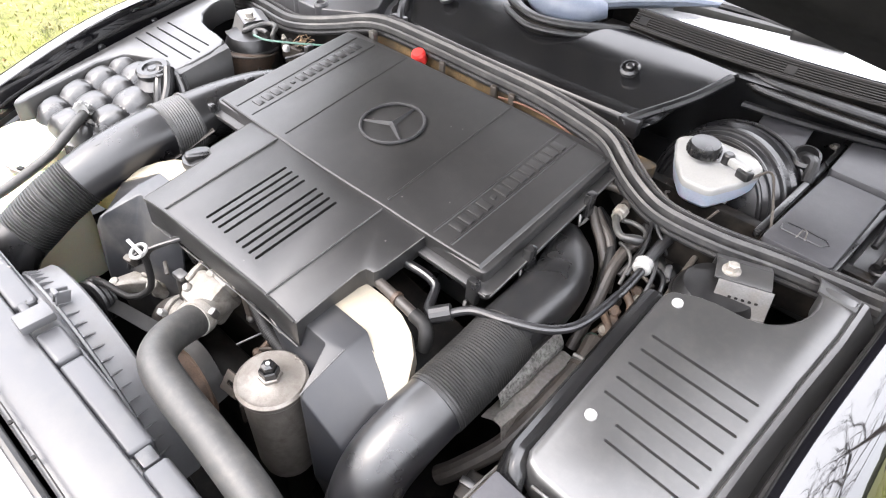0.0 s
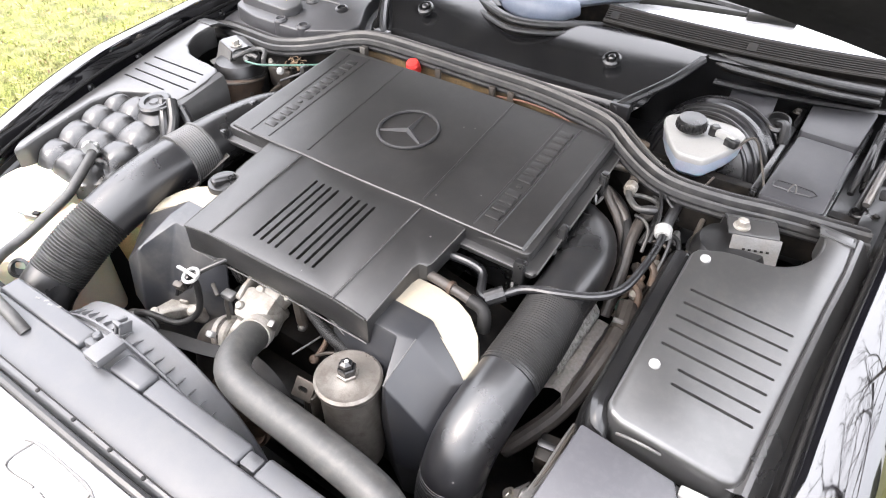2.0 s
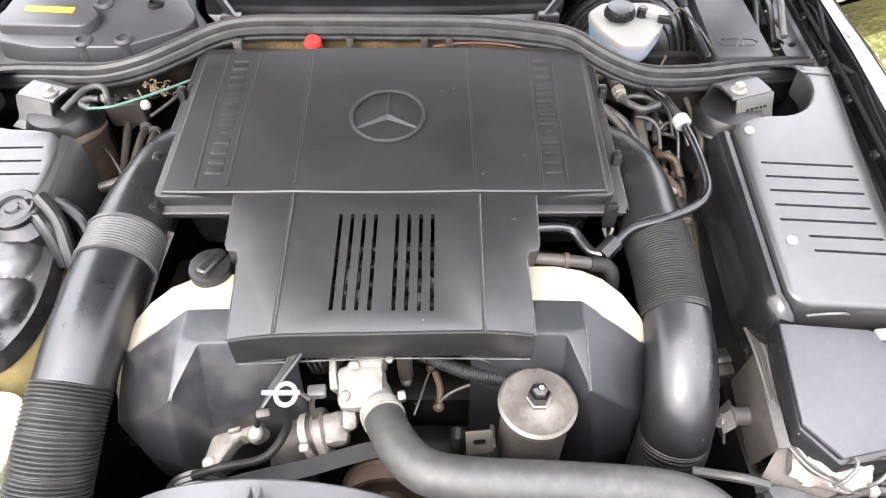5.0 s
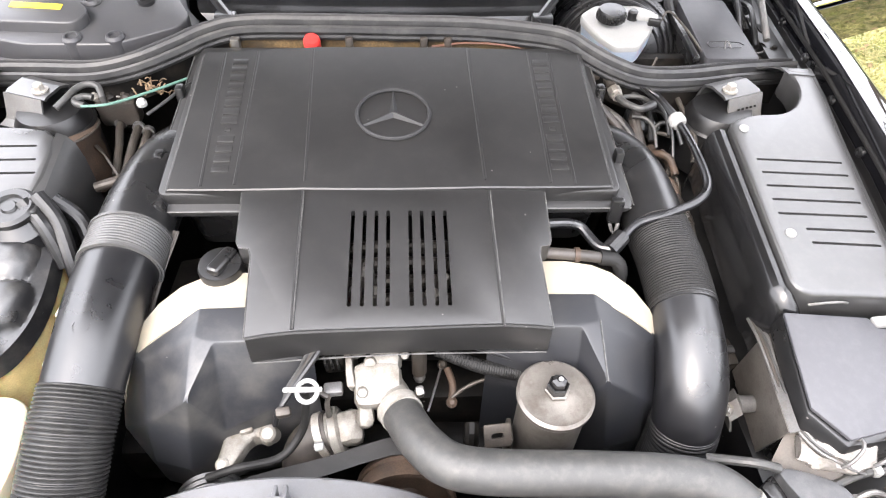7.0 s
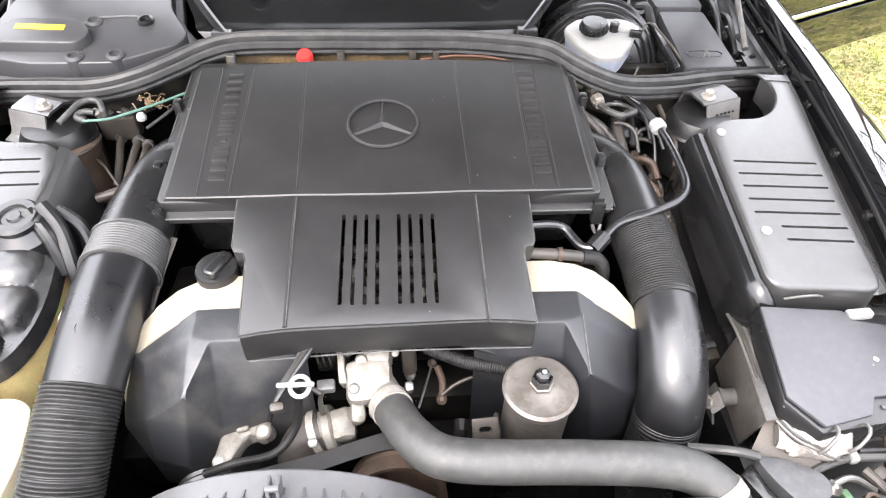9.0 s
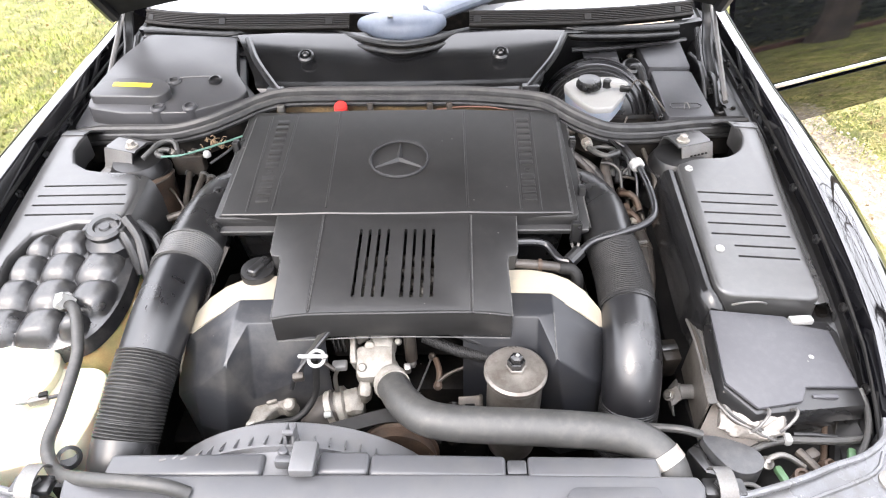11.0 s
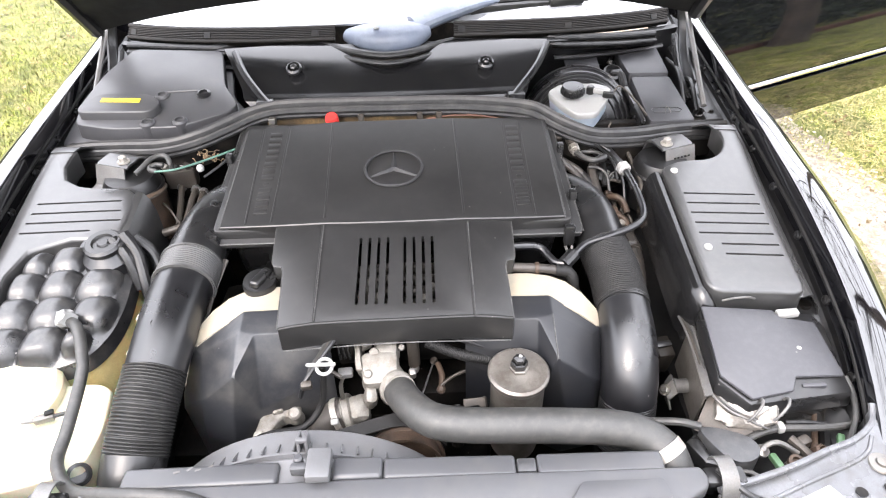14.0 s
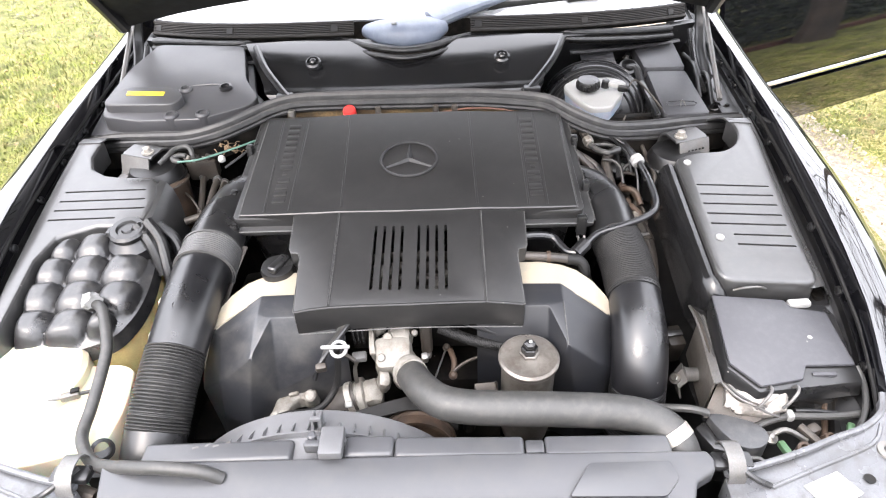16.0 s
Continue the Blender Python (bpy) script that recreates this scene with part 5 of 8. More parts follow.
# ---- strut mounts ----
def strut(side, x, nut):
    y, z = 0.244, 0.912
    s = thing("strut_mount", "grey sheet bracket with a nut on a black strut dome", "strut mount", "pair of strut mounts", at=(x, y, 0.8))
    part("dome", lathe([(0.056, 0.0), (0.056, 0.062), (0.053, 0.086), (0.045, 0.100), (0.02, 0.104)], (x - side * 0.004, y - 0.005, 0.775), (0, 0, 1), 32), RUBBER, s, "black rubber strut dome")
    part("ring", lathe([(0.056, 0), (0.0585, 0.004), (0.056, 0.008)], (x - side * 0.004, y - 0.005, 0.846), (0, 0, 1), 32), RUBBER, s)
    turn = pose(x, y, 0, 0, 0, side * 20)
    put = lambda u, v, w: tuple(turn @ Vector((side * u, v, w)))
    part("top_plate", loft([[put(-0.018, v, w), put(0.05, v, w)] for v, w in ((0.045, 0.87), (0.036, 0.896), (0.02, 0.903), (-0.010, 0.9015), (-0.015, 0.899))], thick=0.004), TRAY, s, "black top of the bracket")
    part("bracket", loft([[put(-0.012, v, w), put(0.054, v, w)] for v, w in ((-0.0155, 0.898), (-0.018, 0.893), (-0.027, 0.868), (-0.031, 0.863), (-0.045, 0.860))], thick=0.003), SHEET, s, "grey bent sheet bracket")
    for k in range(5 if side > 0 else 0):
        m = Vector(put(0.006 + 0.008 * k, -0.0245, 0.8815))
        part("mark", box(*m, 0.004, 0.0015, 0.003, 0.0003, (-20, 0, side * 20)), DARK, s)
    part("stud_nut", hexbolt((x, y, z - 0.010), 0.0078, 0.011), nut, s, "plated stud nut")
    return s


strut(1, 0.518, CLAMP), strut(-1, -0.516, CLAMP)

# ---- fuse box ----
def fuse_z(x, y):
    return 0.832 + 0.205 * (y + 0.211) - 0.12 * (x - 0.46)


fb = thing("fuse_box", "dark grey fuse box with a faceted lid beside the fender", "fuse box", at=(0.55, -0.2, 0.7))
fo = [(0.463, -0.145), (0.455, -0.260), (0.490, -0.294), (0.554, -0.279), (0.566, -0.257), (0.640, -0.251), (0.633, -0.163), (0.582, -0.158), (0.574, -0.145)]
part("lid", prism(fo, fuse_z, lambda x, y: fuse_z(x, y) - 0.006, 0.003), FUSEGREY, fb, "dark grey smooth lid")
part("lid_skirt", prism([(0.464, -0.142), (0.454, -0.262), (0.488, -0.298), (0.645, -0.272), (0.650, -0.160), (0.640, -0.142)], lambda x, y: fuse_z(x, y) - 0.0075, lambda x, y: fuse_z(x, y) - 0.036, 0.004, taper=0.05), SATIN, fb, "black lid skirt")
part("body", prism([(0.462, -0.13), (0.462, -0.25), (0.50, -0.275), (0.65, -0.270), (0.655, -0.13)], lambda x, y: fuse_z(x, y) - 0.05, 0.68, 0.006), SATIN, fb)
part("tab", box(0.590, -0.266, fuse_z(0.590, -0.266) - 0.006, 0.034, 0.006, 0.006, 0.0015), FUSEGREY, fb)
part("lid_stud", lathe([(0.0035, 0), (0.0035, 0.001), (0.002, 0.0014)], (0.589, -0.211, fuse_z(0.589, -0.211)), (0, 0, 1), 12), WHITE, fb)

# ---- coolant expansion tank with its quilted black jacket ----
tank = thing("coolant_tank", "yellowed coolant tank with a quilted black jacket", "coolant tank", at=(-0.53, -0.07, 0.6))
to = [(-0.434, 0.002), (-0.426, -0.027), (-0.425, -0.078), (-0.433, -0.120), (-0.455, -0.158), (-0.494, -0.176), (-0.563, -0.185), (-0.610, -0.183), (-0.618, -0.087), (-0.612, -0.027), (-0.588, 0.017), (-0.542, 0.037), (-0.470, 0.039)]
part("bottle", prism(rounded(to, 0.03), lambda x, y: 0.835 + 0.28 * (y + 0.07) - 0.02, 0.60, 0.01, taper=-0.02), YELLOWED, tank, "yellowed translucent tank")


PILLOWS = [(-0.471, -0.047, 0.032), (-0.466, -0.100, 0.032), (-0.532, -0.002, 0.028), (-0.532, -0.047, 0.029), (-0.530, -0.097, 0.031), (-0.585, -0.005, 0.025), (-0.590, -0.050, 0.028), (-0.592, -0.099, 0.031), (-0.528, -0.149, 0.031), (-0.477, -0.146, 0.019), (-0.589, -0.150, 0.031)]


def quilt(x, y):
    """Rounded square pillows, side by side."""
    best = 0.0
    for px, py, a in PILLOWS:
        q = (abs(x - px - 0.15 * (y - py)) / (1.03 * a)) ** 3.0 + (abs(y - py) / (1.0 * a)) ** 3.0
        best = max(best, max(0.0, 1 - q) ** 0.8)
    return best


cx, cy = -0.520, -0.07
ol = np.array(rounded(to, 0.03, 9) + rounded(to, 0.03, 9)[:1])
run = np.r_[0, np.cumsum(np.linalg.norm(np.diff(ol, axis=0), axis=1))]
ol = [(float(np.interp(d, run, ol[:, 0])), float(np.interp(d, run, ol[:, 1]))) for d in np.linspace(0, run[-1], 241)[:-1]]
N = 56
loops = []
for k in range(N + 1):
    t = k / N
    loops.append([(cx + (x - cx) * t, cy + (y - cy) * t) for x, y in ol])
top = lambda x, y, t: 0.834 + 0.28 * (y + 0.07) - 0.010 * max(0, t - 0.85) / 0.15 + 0.021 * quilt(x, y) * min(1.0, (1.0 - t) / 0.09) ** 0.6
rows = [[(x, y, top(x, y, k / N)) for x, y in lp_] for k, lp_ in enumerate(loops)]
rows.append([(x, y, 0.834 + 0.28 * (y + 0.07) - 0.036) for x, y in [(cx + (x - cx) * 1.03, cy + (y - cy) * 1.03) for x, y in ol]])
part("jacket", loft(rows, close=True), JACKET, tank, "quilted shiny black jacket")
cap = part("cap", lathe([(0.018, -0.03), (0.020, -0.004), (0.030, -0.004), (0.031, 0.004), (0.027, 0.008), (0.018, 0.008), (0.016, 0.004), (0.010, 0.004), (0.008, 0.007), (0.002, 0.007)], (-0.468, 0.004, 0.886), (0, -0.15, 1), 32), SATIN, tank, "round black pressure cap")
for s in (1, -1):
    part("grip", box(-0.468 + s * 0.027, 0.004, 0.886, 0.016, 0.022, 0.010, 0.003), SATIN, cap)
part("neck", lathe([(0.045, -0.05), (0.040, -0.02), (0.026, -0.006)], (-0.468, 0.004, 0.886), (0, -0.15, 1), 28), GLOSSY, tank)
part("outlet", lathe([(0.012, 0), (0.012, 0.008), (0.006, 0.010), (0.006, 0.02)], (-0.497, -0.118, 0.832), (0.25, -0.35, 1), 14), STEEL, tank, "pale hose clamp")

b = tube([(-0.496, -0.116, 0.838, 0.010), (-0.490, -0.124, 0.848, 0.013), (-0.480, -0.132, 0.851, 0.011)], 0.012, 16, 0.002)
for v in b.verts:
    v.co += 0.006 * noise.noise_vector(v.co * 110) + 0.002 * noise.noise_vector(v.co * 300)
solo("tape_wrap", b, WHITE, "crumpled white tape round the tank's hose end", "tape")

# ---- washer reservoir ----
wr = thing("washer_reservoir", "milky yellowed washer fluid reservoir", "reservoir", at=(-0.5, -0.29, 0.6))
wo = [(-0.640, -0.195), (-0.523, -0.190), (-0.440, -0.187), (-0.417, -0.200), (-0.407, -0.267), (-0.414, -0.325), (-0.440, -0.340), (-0.523, -0.366), (-0.627, -0.382)]
part("tank", prism(rounded(wo, 0.02), lambda x, y: 0.766 + 0.05 * (y + 0.28), 0.56, 0.012, 3, taper=0.02), MILKY, wr)
part("cap", lathe([(0.075, -0.02), (0.076, 0.008), (0.070, 0.016), (0.045, 0.022), (0.01, 0.024)], (-0.560, -0.215, 0.776), (0, -0.06, 1), 40), MILKY, wr, "large round milky cap")
part("lid_pip", lathe([(0.007, 0), (0.006, 0.005), (0.002, 0.006)], (-0.549, -0.2675, 0.7835), (0, 0, 1), 12), MILKY, wr)
part("sensor_plug", lathe([(0.016, 0), (0.016, 0.018), (0.011, 0.020), (0.010, 0.006)], (-0.426, -0.327, 0.744), (0.5, -0.4, 0.7), 20), RUBBER, wr, "black rubber sensor plug")
solo("connector_wire", tube([(-0.648, -0.2935, 0.7836), (-0.554, -0.278, 0.7867), (-0.497, -0.263, 0.7836)], 0.0030, 8, 0.01), SHEET, "thin grey wire lying over the reservoir", "wire")
cw = thing("wire_connector", "small grey wire connector on the reservoir", "connector", at=(-0.485, -0.260, 0.778))
part("shell", box(-0.4854, -0.2602, 0.7836, 0.026, 0.011, 0.010, 0.002, (0, 0, 18)), STEEL, cw)
part("clasp", box(-0.4792, -0.255, 0.7898, 0.012, 0.008, 0.004, 0.001, (0, 0, 18)), DARK, cw)
part("lead", tube([(-0.473, -0.256, 0.7836), (-0.4605, -0.251, 0.7825)], 0.003, 8, 0.005), RUBBER, cw)

# ---- hoses ----
solo("vent_hose", tube([(-0.494, -0.122, 0.842), (-0.465, -0.145, 0.846), (-0.446, -0.188, 0.830), (-0.441, -0.218, 0.815), (-0.441, -0.286, 0.790), (-0.441, -0.323, 0.781), (-0.425, -0.352, 0.785), (-0.393, -0.382, 0.793), (-0.339, -0.403, 0.816), (-0.290, -0.412, 0.826), (-0.240, -0.416, 0.823), (-0.215, -0.417, 0.808)], 0.0085, 14), HOSE, "dark grey rubber hose from the coolant tank", "hose")
uh = thing("upper_radiator_hose", "thick grey upper radiator hose with clamps", "hose", at=(0.1, -0.3, 0.76))
UH = [(0.004, -0.216, 0.772), (0.012, -0.236, 0.779), (0.030, -0.274, 0.795), (0.058, -0.303, 0.803), (0.105, -0.313, 0.803), (0.20, -0.318, 0.803), (0.285, -0.324, 0.802), (0.330, -0.333, 0.798), (0.358, -0.352, 0.788), (0.368, -0.374, 0.772), (0.370, -0.390, 0.755)]
part("hose", tube(UH, 0.0235, 24, 0.006), HOSE, uh)
part("clamp", rings([(0.004, -0.2165, 0.7722), (0.0095, -0.2295, 0.7766)], [0.0254, 0.0254], 24), CLAMP, uh, "bright hose clamp")
part("clamp", rings([(0.3535, -0.3485, 0.7905), (0.362, -0.360, 0.783)], [0.0258, 0.0258], 26), CLAMP, uh, "bright hose clamp")
part("clamp_screw", box(0.029, -0.208, 0.790, 0.010, 0.012, 0.018, 0.003, (20, 0, 10)), STEEL, uh)

# ---- thermostat housing and water outlets ----
th = thing("thermostat_housing", "dull cast aluminium thermostat housing with bolts", "engine casting", at=(-0.02, -0.2, 0.7))
b = box(-0.020, -0.186, 0.768, 0.056, 0.052, 0.060, 0.010, (24, 0, 4))
box(-0.010, -0.158, 0.788, 0.036, 0.036, 0.040, 0.010, (14, 0, 0), b)
box(-0.050, -0.168, 0.775, 0.009, 0.046, 0.066, 0.003, (24, -6, 6), b)
box(-0.041, -0.156, 0.800, 0.018, 0.008, 0.022, 0.003, (14, 0, 30), b)
box(-0.036, -0.210, 0.742, 0.020, 0.026, 0.056, 0.008, (30, 4, 6), b)
box(-0.014, -0.208, 0.742, 0.012, 0.020, 0.044, 0.005, (26, -6, 4), b)
box(-0.058, -0.206, 0.706, 0.034, 0.040, 0.046, 0.010, (20, 0, 14), b)
box(-0.050, -0.232, 0.694, 0.040, 0.006, 0.030, 0.002, (30, 0, 10), b)
bmesh.ops.subdivide_edges(b, edges=[e for e in b.edges if e.calc_length() > 0.010], cuts=2, use_grid_fill=True)
for v in b.verts:
    v.co += 0.0024 * noise.noise_vector(v.co * 60) + 0.0011 * noise.noise_vector(v.co * 190)
part("casting", b, ALU, th)
part("upper_pipe", tube([(-0.008, -0.118, 0.806), (-0.008, -0.140, 0.804), (-0.009, -0.153, 0.796)], 0.0185, 20, 0.006), ALU, th, "pale upper pipe stub")
part("pipe_rim", rings([(-0.008, -0.124, 0.806), (-0.008, -0.132, 0.805)], [0.0205, 0.0205], 24), BROWNMETAL, th, "brownish rim of the pipe stub")
part("outlet", tube([(-0.012, -0.182, 0.764), (0.006, -0.220, 0.773)], 0.0220, 20, 0.006), ALU, th)
part("flange", lathe([(0.026, -0.008), (0.030, -0.005), (0.031, 0.0), (0.031, 0.004), (0.026, 0.006), (0.025, 0.012)], (-0.073, -0.207, 0.703), (-0.95, -0.12, -0.2), 26), ALU, th)
for x, y, z, r_ in ((-0.028, -0.173, 0.799, 0.008), (-0.036, -0.208, 0.792, 0.0065), (-0.051, -0.218, 0.712, 0.0085), (0.012, -0.160, 0.795, 0.0055)):
    part("bolt", lathe([(r_, -0.010), (r_, 0.003), (r_ * 0.75, 0.006), (r_ * 0.2, 0.0065)], (x, y, z), (0.05, -0.65, 0.75), 14), ALU, th)
part("lifting_eye", tube([(-0.079, -0.205, 0.735), (-0.080, -0.203, 0.752), (-0.078, -0.203, 0.770), (-0.070, -0.201, 0.784), (-0.060, -0.199, 0.786)], 0.0035, 10, squash=0.5), STEEL, th, "bent steel strap")
idl = thing("idler_pulley", "dark grooved idler pulley beside the thermostat", "pulley", at=(-0.21, -0.285, 0.66))
part("wheel", lathe([(0.004, -0.014), (0.034, -0.014), (0.038, -0.012), (0.036, -0.008), (0.038, -0.004), (0.036, 0.0), (0.038, 0.004), (0.036, 0.008), (0.038, 0.012), (0.034, 0.014), (0.004, 0.014)], (-0.212, -0.285, 0.690), (0.25, -1, 0.2), 32), RUBBER, idl)
part("hub", lathe([(0.012, 0.012), (0.011, 0.02), (0.004, 0.021)], (-0.212, -0.285, 0.690), (0.25, -1, 0.2), 6), DARK, idl)
lh = thing("water_pump_hose", "short brownish rubber hose with a steel clamp", "hose", at=(-0.1, -0.27, 0.7))
part("hose", tube([(-0.080, -0.207, 0.701), (-0.098, -0.211, 0.694), (-0.113, -0.219, 0.676), (-0.118, -0.226, 0.640), (-0.119, -0.228, 0.59)], 0.0275, 22, 0.006), BROWNRUBBER, lh)
part("clamp", rings([(-0.084, -0.208, 0.700), (-0.093, -0.2095, 0.697)], [0.0295, 0.0295], 26), CLAMP, lh, "bright steel clamp")
part("clamp_block", box(-0.091, -0.232, 0.716, 0.012, 0.010, 0.022, 0.003, (40, 0, 8)), WHITE, lh, "pale clamp block")
br = thing("tensioner_bracket", "dirty cast aluminium tensioner bracket", "bracket", at=(-0.16, -0.28, 0.72))
arm = prism([(-0.204, -0.192), (-0.182, -0.176), (-0.160, -0.180), (-0.147, -0.196), (-0.146, -0.214), (-0.156, -0.223), (-0.166, -0.214), (-0.176, -0.222), (-0.189, -0.256), (-0.202, -0.262), (-0.208, -0.244)][::-1], lambda x, y: 0.718 - 0.10 * (y + 0.22), lambda x, y: 0.690 - 0.10 * (y + 0.22), 0.006, 3)
for v in arm.verts:
    v.co += 0.0018 * noise.noise_vector(v.co * 80)
part("arm", arm, ALU, br)
part("pad", box(-0.180, -0.210, 0.720, 0.016, 0.013, 0.008, 0.003, (0, 0, 20)), ALU, br)
part("boss", lathe([(0.010, -0.03), (0.010, 0.003), (0.007, 0.006)], (-0.153, -0.216, 0.718), (0, -0.45, 1), 16), ALU, br)
part("boss", lathe([(0.008, -0.02), (0.008, 0.003), (0.005, 0.005)], (-0.200, -0.254, 0.718), (0, -0.5, 1), 16), ALU, br)
pw = thing("engine_belt", "black ribbed drive belt over a rusty brown pulley", "drive belt", at=(0, -0.3, 0.7))
part("pulley", lathe([(0.057, -0.016), (0.061, -0.016), (0.061, -0.010), (0.057, -0.008), (0.057, 0.008), (0.061, 0.010), (0.061, 0.016), (0.056, 0.016), (0.050, 0.004), (0.02, 0.004), (0.018, 0.014), (0.004, 0.014)], (0.012, -0.272, 0.660), (0, -1, 0.22), 48), RUST, pw, "rusty brown pulley")
part("belt", loft([[(x, y - 0.010, z - 0.003), (x, y + 0.010, z + 0.003)] for x, y, z in spline([(0.076, -0.245, 0.680), (0.050, -0.242, 0.710), (0.008, -0.239, 0.724), (-0.031, -0.246, 0.722), (-0.085, -0.259, 0.715), (-0.160, -0.271, 0.703), (-0.24, -0.283, 0.68)], 0.01)], thick=0.004), MATTRUBBER, pw, "black rubber belt")

# ---- power steering canister ----
ps = thing("filter_canister", "tarnished metal filter canister with a hex bolt lid", "canister", at=(0.183, -0.224, 0.65))
ax = (0.0, -0.03, 1)
part("can", lathe([(0.036, -0.17), (0.0395, -0.15), (0.0395, -0.008), (0.041, -0.006)], (0.182, -0.224, 0.803), ax, 40), CAN, ps)
part("lid", lathe([(0.043, -0.008), (0.0445, -0.004), (0.0445, 0.001), (0.041, 0.004), (0.036, 0.0035), (0.018, 0.007), (0.008, 0.008)], (0.182, -0.224, 0.803), ax, 44), CAN, ps, "dull metal lid")
part("wing_bolt", lathe([(0.0125, 0.004), (0.0125, 0.022), (0.011, 0.024), (0.0095, 0.022), (0.0085, 0.030), (0.004, 0.033)], (0.182, -0.224, 0.803), ax, 6), SATIN, ps, "dark hexagon bolt")
part("bolt_collar", lathe([(0.0145, 0.004), (0.0145, 0.012), (0.0125, 0.013)], (0.182, -0.224, 0.803), ax, 6), CAN, ps)
part("bolt_spot", lathe([(0.0028, 0.0325), (0.0028, 0.034), (0.001, 0.0345)], (0.183, -0.224, 0.803), ax, 10), WHITE, ps)
bk = thing("slotted_bracket", "dusty steel bracket with a slotted hole", "bracket", at=(0.122, -0.265, 0.73))
pb = part("plate", box(0.118, -0.246, 0.754, 0.032, 0.028, 0.004, 0.002, (50, 0, 5)), BROWNMETAL, bk)
cut(pb, [box(0.118, -0.246, 0.754, 0.015, 0.007, 0.03, 0.003, (50, 0, 5))])
part("post", box(0.134, -0.236, 0.72, 0.006, 0.03, 0.06, 0.002), BROWNMETAL, bk)

# ---- dipstick and oil cap ----
dp = thing("oil_dipstick", "pale dipstick with a ring handle", "dipstick", at=(-0.094, -0.23, 0.8))
part("ring", rings([(-0.0895 + 0.0105 * math.cos(a), -0.2375 + 0.0105 * math.sin(a), 0.844 + 0.004 * math.sin(a)) for a in np.linspace(0, 6.2832, 28)], np.full(28, 0.0027), 8, False), WHITE, dp, "pale ring")
part("handle", box(-0.0935, -0.239, 0.8495, 0.041, 0.0055, 0.0045, 0.0018), WHITE, dp, "pale flat handle tab")
part("guide_tube", tube([(-0.0935, -0.235, 0.843), (-0.096, -0.230, 0.81), (-0.105, -0.235, 0.76), (-0.130, -0.258, 0.74), (-0.175, -0.272, 0.745), (-0.21, -0.275, 0.73)], 0.0050, 12), MATTRUBBER, dp, "dark curved guide tube")
part("latch", box(-0.070, -0.200, 0.787, 0.022, 0.016, 0.010, 0.003, (0, 0, 5)), SHEET, dp, "grey latch plate")
part("latch_arm", box(-0.083, -0.212, 0.800, 0.022, 0.006, 0.005, 0.0015, (0, 20, -25)), BROWNMETAL, dp)
oc = thing("oil_filler_cap", "round black oil filler cap with a grip bar", "oil cap", at=(-0.205, -0.06, 0.86))
part("cap", lathe([(0.026, -0.03), (0.027, 0.0), (0.025, 0.005), (0.012, 0.007)], (-0.207, -0.070, 0.858), (0, -0.1, 1), 32), SATIN, oc)
part("grip", box(-0.204, -0.069, 0.866, 0.018, 0.046, 0.013, 0.006, (-5, 0, -22), segments=3), SATIN, oc, "raised grip bar")

# ---- brake servo and its reservoir ----
bs = thing("brake_servo", "round black brake servo drum behind the seal", "brake servo", at=(0.42, 0.5, 0.7))
AX = (-0.15, -1.0, 0.30)
part("drum", lathe([(0.112, -0.09), (0.118, -0.02), (0.122, -0.012), (0.122, 0.0), (0.116, 0.006), (0.108, 0.03), (0.085, 0.05), (0.05, 0.055), (0.02, 0.056)], (0.405, 0.51, 0.818), AX, 56), GLOSSY, bs)
for r, h in ((0.1215, -0.03), (0.112, 0.022), (0.100, 0.040), (0.086, 0.050)):
    part("rim", rings([tuple(Vector((0.405, 0.51, 0.818)) + Vector(AX).normalized().to_track_quat("Z", "Y") @ Vector((r * math.cos(a), r * math.sin(a), h))) for a in np.linspace(0, 6.2832, 60)], np.full(60, 0.004), 8, False), GLOSSY, bs)
rv = thing("brake_fluid_reservoir", "white brake fluid reservoir with a black cap", "reservoir", at=(0.395, 0.44, 0.84))
r_out = [(0.322, 0.462), (0.345, 0.424), (0.374, 0.394), (0.419, 0.396), (0.450, 0.438), (0.463, 0.470), (0.436, 0.498), (0.355, 0.497)]
res_z = lambda y: min(0.918, 0.9135 + 0.30 * (y - 0.455))


def bowl_row(k, drop):
    """A ring of the bowl: its outline shrunk about the middle and set down by drop."""
    return [(0.402 + (x - 0.402) * k, 0.452 + (y - 0.452) * k, res_z(y) - drop) for x, y in rounded(r_out, 0.010, 4)]


b = loft([bowl_row(0.90, -0.001), bowl_row(0.965, 0.0), bowl_row(0.99, 0.002), bowl_row(1.0, 0.005), bowl_row(0.985, 0.013)], close=True)
b.faces.new(b.verts[:len(bowl_row(1, 0))])
part("bowl", b, WHITE, rv, "white plastic bowl")
part("fluid_part", loft([bowl_row(0.975, 0.0125), bowl_row(0.93, 0.034), bowl_row(0.84, 0.040)], close=True), FLUID, rv, "bluish side of the bowl")
b = loft([bowl_row(0.85, 0.038), bowl_row(0.55, 0.052), bowl_row(0.50, 0.085)], close=True)
b.faces.new(b.verts[-len(bowl_row(1, 0)):])
part("foot", b, WHITE, rv, "narrow white foot of the bowl")
cp = part("cap", lathe([(0.024, 0.0), (0.0245, 0.012), (0.022, 0.018), (0.010, 0.019)], (0.374, 0.447, 0.918), (0, -0.05, 1), 28), SATIN, rv, "ribbed black cap")
for k in range(20):
    a = k * math.pi / 10
    part("ridge", box(0.374 + 0.0245 * math.cos(a), 0.447 + 0.0245 * math.sin(a), 0.924, 0.003, 0.003, 0.011, 0.001, (0, 0, math.degrees(a))), SATIN, cp)
